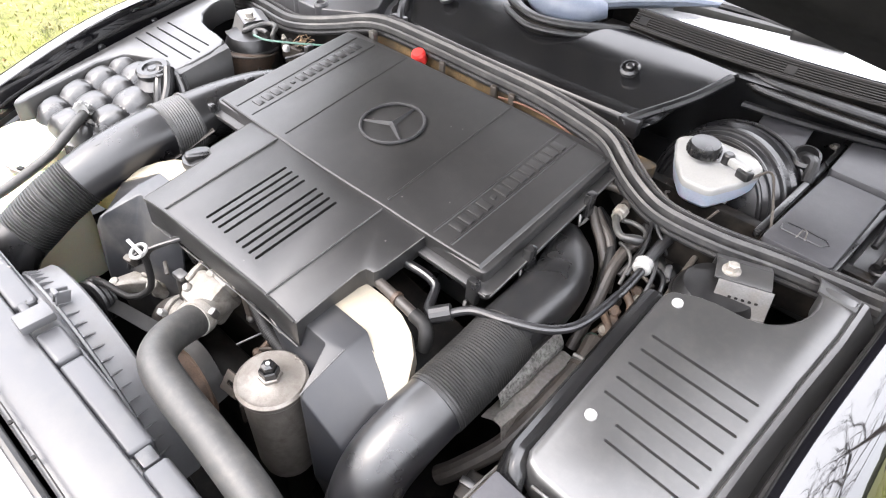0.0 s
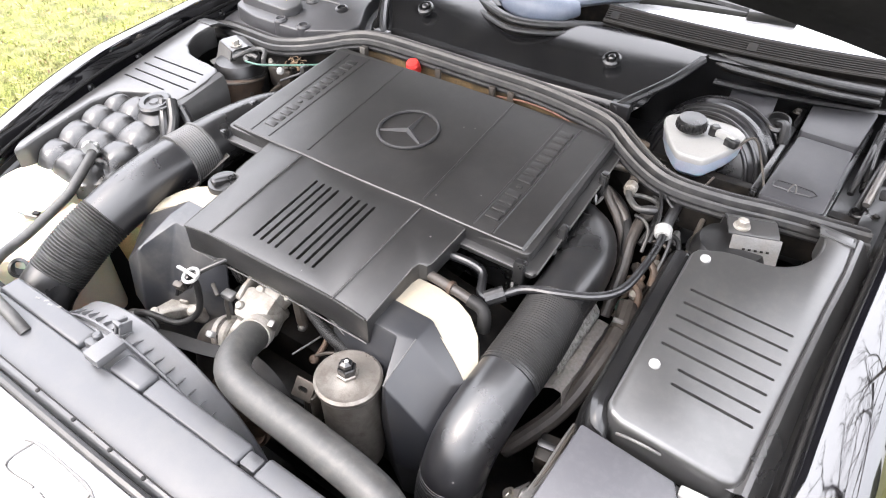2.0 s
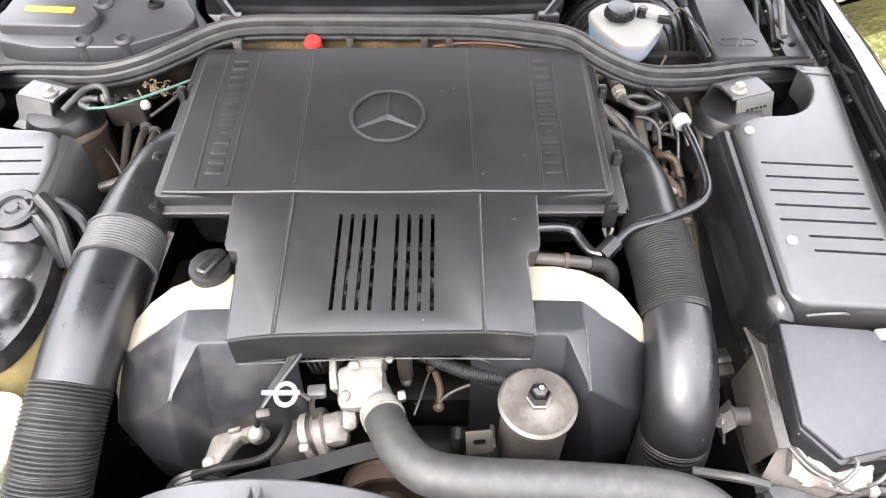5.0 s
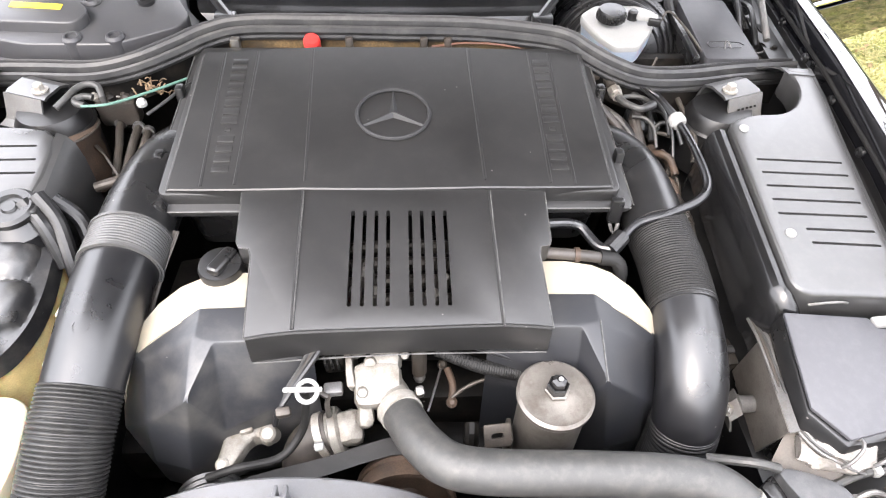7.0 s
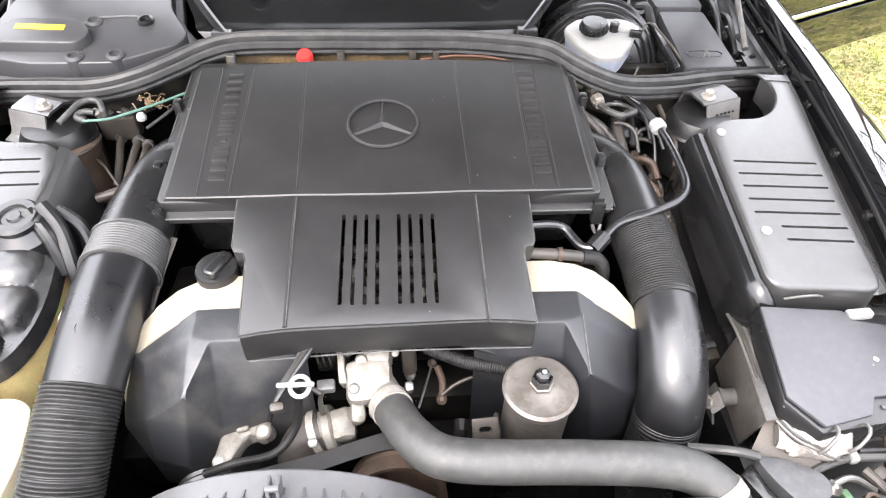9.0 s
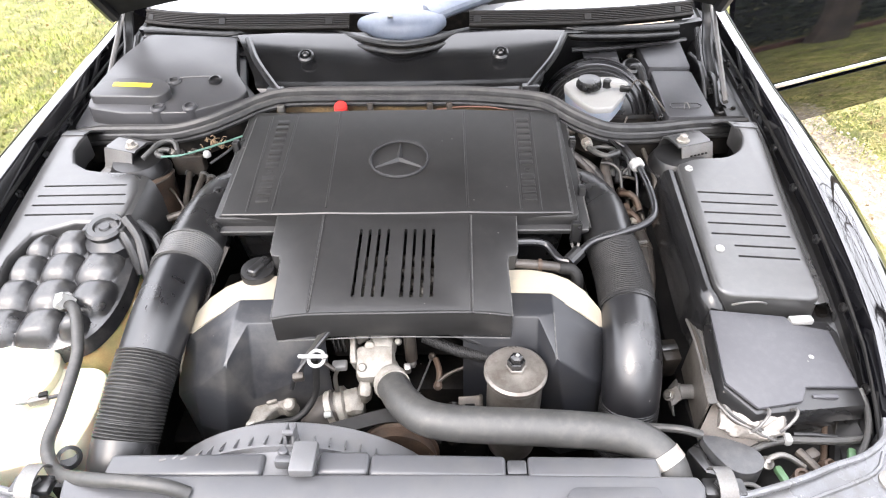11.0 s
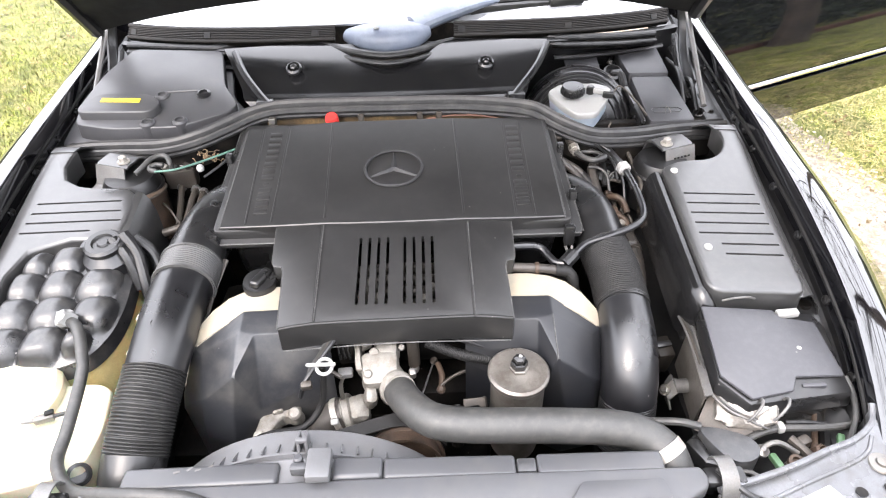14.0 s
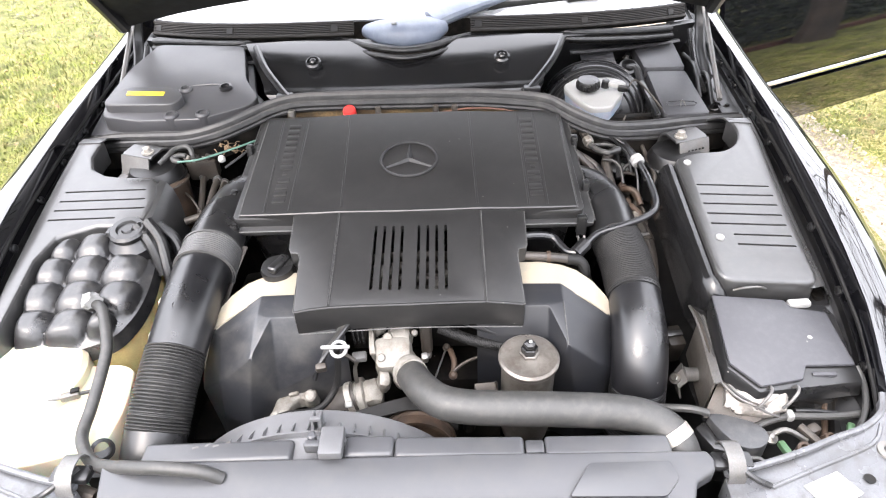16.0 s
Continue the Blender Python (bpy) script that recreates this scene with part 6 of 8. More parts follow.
part("sensor", lathe([(0.009, 0), (0.009, 0.014), (0.006, 0.017)], (0.412, 0.448, 0.917), (0, 0, 1), 14), SATIN, rv)
part("plug", box(0.434, 0.437, 0.926, 0.036, 0.012, 0.012, 0.003, (0, 0, -18)), WHITE, rv, "white sensor plug")
part("plug_boot", box(0.446, 0.430, 0.922, 0.022, 0.016, 0.014, 0.003, (0, 0, -18)), SATIN, rv)
part("neck", box(0.405, 0.445, 0.822, 0.07, 0.05, 0.035, 0.006), STEEL, rv, "grey metal neck")
for p in ([(0.455, 0.43, 0.918), (0.475, 0.45, 0.93), (0.50, 0.41, 0.915), (0.52, 0.37, 0.895)], [(0.36, 0.40, 0.86), (0.365, 0.37, 0.875), (0.39, 0.35, 0.87), (0.41, 0.36, 0.85)], [(0.40, 0.39, 0.85), (0.43, 0.365, 0.86), (0.445, 0.375, 0.885)]):
    part("brake_line", tube(p, 0.0020, 8), BROWNMETAL, rv)

# ---- relay box and its neighbours ----
rb = thing("relay_box", "long dark grey relay box with two lids", "relay box", at=(0.56, 0.5, 0.8))
rz = lambda x, y: 0.901 + 0.02 * (y - 0.4)
part("front_lid", prism(rounded([(0.516, 0.345), (0.608, 0.345), (0.617, 0.553), (0.530, 0.557)], 0.008), rz, 0.86, 0.004), RELAYGREY, rb, "dark grey lid")
part("rear_lid", prism(rounded([(0.527, 0.567), (0.619, 0.563), (0.632, 0.71), (0.528, 0.715)], 0.008), lambda x, y: rz(x, y) + 0.004, 0.86, 0.004), RELAYGREY, rb, "dark grey lid")
part("box_body", prism([(0.512, 0.342), (0.612, 0.342), (0.636, 0.715), (0.520, 0.72)], 0.88, 0.80, 0.004), SATIN, rb)
part("rail", box(0.513, 0.53, 0.890, 0.010, 0.35, 0.012, 0.003, (0, 0, -2)), SATIN, rb)
part("mark_frame", tube([(0.530, 0.372, 0.9055), (0.583, 0.372, 0.9055), (0.585, 0.388, 0.906), (0.532, 0.390, 0.906), (0.530, 0.372, 0.9055)], 0.0010, 6, 0.02), SATIN, rb)
part("seal_wire", tube([(0.552, 0.365, 0.906), (0.555, 0.376, 0.914), (0.560, 0.377, 0.913), (0.563, 0.366, 0.907)], 0.0011, 6, 0.004), STEEL, rb, "thin wire loop")
sb = thing("servo_bracket", "dark sheet bracket with a round plug behind the servo", "bracket", at=(0.47, 0.62, 0.85))
part("plate", box(0.432, 0.625, 0.905, 0.080, 0.075, 0.006, 0.002, (22, 0, 5)), RELAYGREY, sb)
part("plug", lathe([(0.022, 0), (0.022, 0.02), (0.017, 0.024), (0.015, 0.012)], (0.49, 0.575, 0.895), (0, -0.5, 1), 20), RUBBER, sb)
part("plug_tail", tube([(0.49, 0.575, 0.905), (0.505, 0.56, 0.91), (0.512, 0.53, 0.89)], 0.009, 10), RUBBER, sb)
part("bolt", hexbolt((0.509, 0.666, 0.893), 0.006, 0.006), STEEL, sb)

# ---- blower box at the back ----
bb = thing("blower_box", "dark grey moulded blower box with a yellow sticker", "air box", at=(-0.5, 0.5, 0.85))
bz = lambda x, y: 0.921 + 0.15 * (y - 0.37)
bo = [(-0.655, 0.372), (-0.575, 0.352), (-0.44, 0.352), (-0.345, 0.40), (-0.335, 0.43), (-0.375, 0.50), (-0.398, 0.60), (-0.41, 0.645), (-0.62, 0.665), (-0.655, 0.56), (-0.668, 0.45)]
part("lid", prism(rounded(bo, 0.015), bz, lambda x, y: bz(x, y) - 0.04, 0.007, 3), BOXGREY, bb)
part("rim", prism(rounded([(-0.685, 0.35), (-0.57, 0.335), (-0.43, 0.335), (-0.33, 0.385), (-0.31, 0.43), (-0.36, 0.50), (-0.40, 0.665), (-0.63, 0.68), (-0.69, 0.46)], 0.015), lambda x, y: bz(x, y) - 0.032, lambda x, y: bz(x, y) - 0.06, 0.004), BOXGREY, bb, "lower rim of the box")
part("raised_lid", prism(rounded([(-0.652, 0.385), (-0.50, 0.378), (-0.485, 0.41), (-0.515, 0.445), (-0.62, 0.452), (-0.652, 0.42)], 0.02), lambda x, y: bz(x, y) + 0.018, lambda x, y: bz(x, y) - 0.01, 0.006, 3), BOXGREY, bb, "raised black cover")
part("sticker", prism([(-0.612, 0.418), (-0.530, 0.412), (-0.530, 0.425), (-0.612, 0.431)], lambda x, y: bz(x, y) + 0.0192, lambda x, y: bz(x, y) + 0.017, 0), YELLOW, bb, "blank yellow sticker strip")
part("step_edge", tube([(-0.62, 0.462, bz(-0.62, 0.462)), (-0.52, 0.458, bz(-0.52, 0.458)), (-0.50, 0.475, bz(-0.5, 0.475)), (-0.43, 0.48, bz(-0.43, 0.48)), (-0.42, 0.465, bz(-0.42, 0.465)), (-0.405, 0.468, bz(-0.405, 0.468))], 0.0024, 6, 0.008), BOXGREY, bb)
for x, y in ((-0.505, 0.365), (-0.44, 0.368), (-0.50, 0.462)):
    part("screw_boss", lathe([(0.018, -0.03), (0.015, 0.001), (0.012, 0.0055), (0.009, 0.0055), (0.008, 0.001), (0.003, 0.001)], (x, y, bz(x, y) + 0.001), (0, -0.1, 1), 20), BOXGREY, bb)
part("knob", lathe([(0.014, -0.004), (0.014, 0.006), (0.009, 0.008), (0.008, 0.003)], (-0.412, 0.462, bz(-0.412, 0.462)), (0, -0.2, 1), 18), GLOSSY, bb)
for x in (-0.66, -0.545):
    part("hole_plug", lathe([(0.007, 0), (0.007, 0.002)], (x, 0.3455, bz(x, 0.345) - 0.031), (0, -0.15, 1), 14), DARK, bb)

# ---- the firewall's small parts ----
rc = thing("red_cap", "bright red plastic cap behind the air cleaner", "cap", at=(-0.128, 0.341, 0.90))
part("cap", lathe([(0.011, -0.012), (0.0135, -0.008), (0.0135, 0.008), (0.011, 0.013), (0.004, 0.014)], (-0.128, 0.340, 0.926), (0, -0.4, 1), 20), RED, rc)
part("post", lathe([(0.008, -0.05), (0.008, 0.0)], (-0.128, 0.345, 0.918), (0, 0, 1), 12), RUST, rc)
for x in (-0.07, 0.047, 0.085):
    e = thing("engine_lug", "small grey metal lug behind the air cleaner", "lug", "lugs behind the air cleaner", at=(x, 0.34, 0.88))
    part("lug", box(x, 0.338, 0.915, 0.012, 0.008, 0.05, 0.003, (0, 0, 10)), BROWNMETAL, e)
solo("orange_wire", tube([(0.06, 0.336, 0.925), (0.12, 0.338, 0.93), (0.19, 0.335, 0.925), (0.26, 0.325, 0.905)], 0.0019, 8), ORANGE, "faded orange wire behind the air cleaner", "wire")
solo("clip_bracket", box(-0.245, 0.335, 0.926, 0.014, 0.012, 0.026, 0.002), STEEL, "small pale metal clip on the firewall", "clip")

# ---- vacuum pipe with its white joint, and the wiring beside the air cleaner ----
vp = thing("vacuum_pipe", "thin black brake vacuum pipe with a white joint", "pipe", at=(0.4, 0.1, 0.85))
part("rear_hose", tube([(0.414, 0.345, 0.855), (0.416, 0.325, 0.862), (0.420, 0.26, 0.873), (0.426, 0.20, 0.880)], 0.0085, 12), RUBBER, vp)
part("hose_end", lathe([(0.006, 0), (0.006, 0.02), (0.0075, 0.02), (0.0075, 0.026)], (0.416, 0.318, 0.864), (0, 1, -0.1), 12), STEEL, vp, "pale pipe end")
part("joint", lathe([(0.009, -0.010), (0.0125, -0.006), (0.0125, 0.006), (0.009, 0.010)], (0.426, 0.195, 0.881), (0.25, -1, -0.1), 20), WHITE, vp, "white plastic joint")
part("pipe", tube([(0.429, 0.185, 0.880), (0.431, 0.15, 0.880), (0.431, 0.11, 0.880), (0.427, 0.06, 0.880), (0.417, 0.033, 0.880), (0.395, 0.012, 0.879), (0.355, -0.006, 0.877), (0.315, -0.014, 0.868), (0.290, -0.033, 0.858)], 0.0058, 12), GLOSSY, vp, "glossy black rigid pipe")
part("coupling", tube([(0.293, -0.029, 0.860), (0.274, -0.046, 0.852)], 0.0115, 12), RUBBER, vp)
part("front_pipe", tube([(0.276, -0.044, 0.852), (0.262, -0.037, 0.850), (0.253, -0.02, 0.851), (0.243, -0.005, 0.855), (0.222, -0.004, 0.860), (0.19, -0.008, 0.862)], 0.0065, 12), GLOSSY, vp)
rail = thing("fuel_pipe", "brown-grey fuel pipe elbow beside the valve cover", "pipe", at=(0.24, -0.06, 0.86))
part("pipe", tube([(0.185, -0.055, 0.858), (0.215, -0.058, 0.858), (0.245, -0.060, 0.856), (0.268, -0.060, 0.850)], 0.0074, 14), BROWNRUBBER, rail)
part("elbow_boot", tube([(0.258, -0.060, 0.853), (0.278, -0.061, 0.849), (0.286, -0.066, 0.838), (0.287, -0.070, 0.82)], 0.0094, 14), MATTRUBBER, rail, "dark rubber boot")
part("collar", rings([(0.225, -0.059, 0.858), (0.231, -0.0592, 0.858)], [0.0095, 0.0095], 16), RUST, rail)
solo("support_strap", tube([(-0.280, 0.0, 0.850), (-0.293, -0.05, 0.826), (-0.303, -0.11, 0.80)], 0.007, 8, squash=0.4), BROWNMETAL, "flat metal strap beside the pipe", "strap")
rng = random.Random(11)
fp_ = thing("pipe_elbow", "brownish angled pipe with a nut by the air cleaner", "pipe", at=(0.34, 0.29, 0.86))
part("pipe", tube([(0.300, 0.300, 0.893), (0.318, 0.306, 0.892), (0.334, 0.306, 0.890), (0.342, 0.297, 0.888), (0.345, 0.280, 0.886)], 0.0078, 14), BROWNMETAL, fp_)
part("union_nut", lathe([(0.008, -0.010), (0.0105, -0.008), (0.0105, 0.004), (0.0085, 0.006), (0.0085, 0.012)], (0.347, 0.266, 0.885), (0.15, -1, -0.1), 8), ALU, fp_, "dull union nut")
part("hose", tube([(0.348, 0.256, 0.884), (0.354, 0.243, 0.884), (0.363, 0.232, 0.884), (0.376, 0.223, 0.884), (0.392, 0.228, 0.885)], 0.0052, 12), HOSE, fp_)
part("hose_tip", tube([(0.380, 0.223, 0.884, 0.0055), (0.390, 0.227, 0.885, 0.0070), (0.398, 0.231, 0.885, 0.0072), (0.401, 0.233, 0.884, 0.005)], 0.007, 14), RUBBER, fp_, "black hose tip")
for pts, r, m, lab, cat in (
        ([(0.362, 0.300, 0.868), (0.382, 0.285, 0.872), (0.398, 0.262, 0.868), (0.402, 0.235, 0.858), (0.398, 0.20, 0.84)], 0.0048, RUBBER, "black rubber hose beside the intake pipe", "hose"),
        ([(0.372, 0.235, 0.862), (0.388, 0.228, 0.864), (0.402, 0.214, 0.856), (0.405, 0.19, 0.835)], 0.0028, HOSE, "thin grey cable looping behind the intake pipe", "cable"),
        ([(0.402, 0.262, 0.856), (0.416, 0.252, 0.862), (0.428, 0.238, 0.858), (0.436, 0.215, 0.84), (0.436, 0.18, 0.81)], 0.0030, RUBBER, "thin black cable by the strut", "cable"),
        ([(0.410, 0.205, 0.812), (0.420, 0.195, 0.818), (0.432, 0.185, 0.814), (0.438, 0.165, 0.80)], 0.0060, RUST, "rusty brown pipe elbow low beside the strut", "pipe"),
        ([(0.404, 0.165, 0.800), (0.415, 0.150, 0.806), (0.428, 0.140, 0.800), (0.434, 0.12, 0.785)], 0.0055, RUST, "rusty brown pipe elbow low beside the strut", "pipe"),
        ([(0.345, 0.328, 0.885), (0.366, 0.312, 0.887), (0.386, 0.285, 0.887), (0.402, 0.25, 0.886), (0.412, 0.212, 0.882), (0.414, 0.18, 0.865)], 0.0026, RUBBER, "thin black cable by the strut", "cable"),
        ([(0.380, 0.325, 0.885), (0.388, 0.305, 0.887), (0.402, 0.273, 0.886), (0.418, 0.262, 0.878), (0.430, 0.262, 0.86)], 0.0024, RUBBER, "thin black cable by the strut", "cable"),
        ([(0.355, 0.262, 0.878), (0.372, 0.270, 0.876), (0.392, 0.262, 0.878), (0.400, 0.245, 0.880), (0.399, 0.232, 0.882)], 0.0036, HOSE, "grey looping tube by the air cleaner", "hose"),
        ([(0.462, 0.325, 0.855), (0.460, 0.307, 0.862), (0.462, 0.26, 0.856), (0.464, 0.225, 0.850), (0.466, 0.197, 0.843), (0.462, 0.17, 0.82)], 0.0042, BROWNMETAL, "stiff brownish cable by the strut", "cable"),
        ([(0.392, 0.262, 0.856), (0.381, 0.245, 0.850), (0.382, 0.206, 0.835), (0.389, 0.170, 0.81), (0.391, 0.150, 0.79), (0.392, 0.12, 0.75)], 0.0092, BROWNRUBBER, "dusty brown hose beside the intake pipe", "hose"),
        ([(0.310, 0.252, 0.880), (0.326, 0.240, 0.868), (0.345, 0.230, 0.852), (0.364, 0.217, 0.828), (0.371, 0.208, 0.80), (0.372, 0.20, 0.76)], 0.0068, BROWNRUBBER, "brown curved hose beside the intake pipe", "hose"),
        ([(0.411, 0.138, 0.772), (0.411, 0.130, 0.778), (0.412, 0.118, 0.778)], 0.0075, TEAL, "small teal plug beside the cover", "plug"),
        ([(0.422, 0.12, 0.79), (0.429, 0.075, 0.781), (0.425, 0.01, 0.757), (0.408, -0.045, 0.712), (0.373, -0.090, 0.666), (0.355, -0.105, 0.645)], 0.0138, BROWNRUBBER, "brown-grey heater hose low beside the intake", "hose"),
        ([(0.312, 0.262, 0.872), (0.332, 0.252, 0.862), (0.356, 0.238, 0.850), (0.379, 0.216, 0.825), (0.385, 0.206, 0.795)], 0.0068, BROWNRUBBER, "brown hose behind the intake duct", "hose"),
        ([(0.306, 0.285, 0.855), (0.328, 0.27, 0.855), (0.35, 0.25, 0.85), (0.37, 0.22, 0.84), (0.385, 0.18, 0.82)], 0.0075, RUBBER, "black wiring loom beside the air cleaner", "wiring"),
        ([(0.425, 0.32, 0.80), (0.43, 0.295, 0.81), (0.438, 0.275, 0.808)], 0.0055, WHITE, "white wiring plug tail by the strut", "plug"),
        ([(0.41, 0.235, 0.825), (0.425, 0.245, 0.842), (0.445, 0.235, 0.842), (0.455, 0.21, 0.825)], 0.0038, RUBBER, "thin looping black cable", "cable"),
        ([(0.40, 0.225, 0.83), (0.418, 0.228, 0.835), (0.44, 0.222, 0.832)], 0.0032, BROWNMETAL, "thin brown cable by the strut", "cable")):
    solo(cat, tube(pts, r, 12), m, lab, cat)
hc = thing("hose_clamp", "dull worm clamp on the heater hose", "clamp", at=(0.429, 0.08, 0.78))
part("band", rings([(0.4288, 0.082, 0.7825), (0.4291, 0.070, 0.7798)], [0.0150, 0.0150], 20), BROWNMETAL, hc)
part("screw", lathe([(0.004, -0.007), (0.004, 0.007), (0.002, 0.009)], (0.424, 0.076, 0.7955), (1, 0.1, 0), 8), SHEET, hc)
sp = thing("heat_shield", "crinkled dirty foil heat shield beside the pipe", "heat shield", at=(0.42, 0, 0.75))
part("foil", loft([[(0.372 + 0.002 * rng.random(), y, 0.742 + 0.003 * rng.random()), (0.388 + 0.003 * rng.random(), y, 0.752 + 0.004 * rng.random()), (0.404 + 0.003 * rng.random(), y, 0.750 + 0.004 * rng.random()), (0.410, y, 0.72)] for y in np.linspace(0.105, -0.05, 14)], thick=0.002), FOIL, sp)
strap = []
for y in np.linspace(-0.035, 0.10, 28):
    w_ = 0.002 * rng.random()
    strap.append([(0.376 - w_, y, 0.789 + w_), (0.3815, y + 0.002 * rng.random(), 0.784 + 0.003 * rng.random()), (0.388 + 0.002 * rng.random(), y, 0.774), (0.390, y, 0.764)])
part("strap", loft(strap, thick=0.0015), STRAPFOIL, sp, "pale mottled foil strap")
vb = thing("vacuum_valve", "round black rubber vacuum valve by the strut", "valve", at=(0.425, 0.30, 0.79))
part("can", lathe([(0.026, -0.02), (0.030, 0.0), (0.028, 0.006), (0.018, 0.012), (0.007, 0.016)], (0.423, 0.318, 0.800), (0.05, -0.35, 1), 24), RUBBER, vb)
part("nozzle", lathe([(0.007, 0), (0.007, 0.02)], (0.423, 0.312, 0.812), (0.1, -0.5, 1), 10), BROWNMETAL, vb)
rng2 = random.Random(5)
for k, (x, y) in enumerate(((0.417, 0.235), (0.428, 0.215), (0.438, 0.185), (0.414, 0.178), (0.424, 0.140), (0.404, 0.197), (0.420, 0.165))):
    z = 0.79 + 0.012 * rng2.random()
    sc = thing("pipe_union", "small rusty pipe union in the clutter by the strut", "union", "rusty unions by the strut", at=(x, y, z))
    part("nut", lathe([(0.008, -0.006), (0.009, -0.004), (0.009, 0.005), (0.006, 0.007)], (x, y, z), (rng2.random() - 0.5, -0.6, 0.8), 6), (RUST, ALU, BROWNMETAL)[k % 3], sc)
    part("pipe", tube([(x, y, z), (x + 0.01, y - 0.02, z - 0.01), (x + 0.03 * (rng2.random() - 0.5), y - 0.05, z - 0.05)], 0.004, 8), (BROWNMETAL, RUST)[k % 2], sc)
# ---- throttle gear and pipes by the other strut ----
va = thing("valve_block", "dirty grey valve block with small hoses by the firewall", "valve block", at=(-0.41, 0.24, 0.82))
b = box(-0.4354, 0.2908, 0.8390, 0.060, 0.030, 0.044, 0.005, (4, 0, 3))
bmesh.ops.subdivide_edges(b, edges=[e for e in b.edges if e.calc_length() > 0.012], cuts=2, use_grid_fill=True)
for v in b.verts:
    v.co += 0.0016 * noise.noise_vector(v.co * 90)
part("block", b, BROWNMETAL, va)
for k in range(6):
    part("valve_body", lathe([(0.006, -0.012), (0.0075, 0.002), (0.005, 0.004), (0.003, 0.008)], (-0.462 + 0.011 * k, 0.285 + 0.007 * (k % 2), 0.866), (0.4 * (k % 2) - 0.2, -0.3, 1), 10), (ALU, BROWNMETAL, DARK)[k % 3], va)
part("cable_ball", lathe([(0.002, -0.007), (0.007, -0.004), (0.0075, 0.001), (0.005, 0.006), (0.001, 0.0075)], (-0.367, 0.222, 0.896), (0, 0, 1), 14), WHITE, va, "small pale ball joint")
solo("hose", tube([(-0.482, 0.205, 0.898), (-0.470, 0.222, 0.905), (-0.462, 0.242, 0.908), (-0.448, 0.252, 0.909), (-0.434, 0.248, 0.907), (-0.427, 0.235, 0.899), (-0.426, 0.235, 0.885)], 0.0048, 12), HOSE, "grey bent rubber hose", "hose")
solo("hose", tube([(-0.438, 0.230, 0.900), (-0.450, 0.230, 0.902), (-0.460, 0.222, 0.901), (-0.456, 0.214, 0.900), (-0.445, 0.212, 0.898)], 0.0050, 12), HOSE, "grey looped rubber hose", "hose")
solo("green_wire", tube([(-0.445, 0.204, 0.902), (-0.42, 0.203, 0.904), (-0.401, 0.207, 0.905), (-0.365, 0.229, 0.906), (-0.335, 0.252, 0.906), (-0.311, 0.272, 0.906)], 0.0021, 8), TEAL, "pale green sleeved wire", "wire")
solo("wire", tube([(-0.362, 0.215, 0.880), (-0.335, 0.235, 0.892), (-0.318, 0.25, 0.90), (-0.302, 0.262, 0.904)], 0.0026, 8), RUBBER, "dark wire to the air cleaner", "wire")
rng3 = random.Random(9)
straw = bmesh.new()
for k in range(34):
    c_ = Vector((-0.362 + rng3.gauss(0, 0.011), 0.262 + rng3.gauss(0, 0.008), 0.897 + rng3.gauss(0, 0.004)))
    d_ = Vector((rng3.uniform(-1, 1), rng3.uniform(-1, 1), rng3.uniform(-0.4, 0.4))).normalized() * rng3.uniform(0.004, 0.011)
    tube([tuple(c_ - d_), tuple(c_ + Vector((0, 0, 0.003))), tuple(c_ + d_)], 0.0013, 5, 0.01, squash=0.5, bm=straw)
solo("dry_straw", straw, STRAW, "tuft of dry straw and leaves by the firewall", "straw", kind="stuff")
for pts in ([(-0.4382, 0.2839, 0.8209), (-0.4319, 0.2548, 0.8209), (-0.4257, 0.2246, 0.8157), (-0.4194, 0.1736, 0.8001)], [(-0.4080, 0.2756, 0.8178), (-0.4049, 0.2444, 0.8209), (-0.4049, 0.2173, 0.8157), (-0.4070, 0.1726, 0.8001)], [(-0.3914, 0.2672, 0.8157), (-0.3882, 0.2340, 0.8178), (-0.3914, 0.1976, 0.8053)]):
    mp = thing("metal_pipe", "brownish metal pipe with a collar below the valve block", "pipe", "pipes below the valve block", at=pts[0])
    part("pipe", tube(pts, 0.0062, 12), BROWNMETAL, mp)
    part("collar", rings([pts[0], tuple(0.75 * np.array(pts[0]) + 0.25 * np.array(pts[1]))], [0.0095, 0.0095], 12), SHEET, mp)
solo("cross_pipe", tube([(-0.425, 0.12, 0.822), (-0.405, 0.125, 0.826), (-0.385, 0.135, 0.826), (-0.365, 0.13, 0.82)], 0.0075, 12), BROWNMETAL, "brown-grey cross pipe by the intake", "pipe")
dr = thing("strut_sleeve", "rusty brown round sleeve round the strut dome", "sleeve", at=(-0.508, 0.222, 0.76))
RIM = Vector((-0.508, 0.222, 0.842))
axis_ = Vector((0.10, -0.16, -1.0)).normalized()
b = lathe([(0.060, -0.004), (0.059, 0.004), (0.057, 0.014), (0.054, 0.022), (0.055, 0.040), (0.056, 0.09)], tuple(RIM), tuple(axis_), 36)
for v in b.verts:
    v.co += 0.0025 * noise.noise_vector(v.co * 45) + 0.0010 * noise.noise_vector(v.co * 160)
part("duct", b, RUST, dr)
qr = axis_.to_track_quat("Z", "Y")
part("rim", rings([tuple(RIM + qr @ Vector((0.061 * math.cos(a), 0.061 * math.sin(a), -0.002))) for a in np.linspace(0, 6.2832, 40)], np.full(40, 0.0022), 8, False), BROWNMETAL, dr, "thin rim")
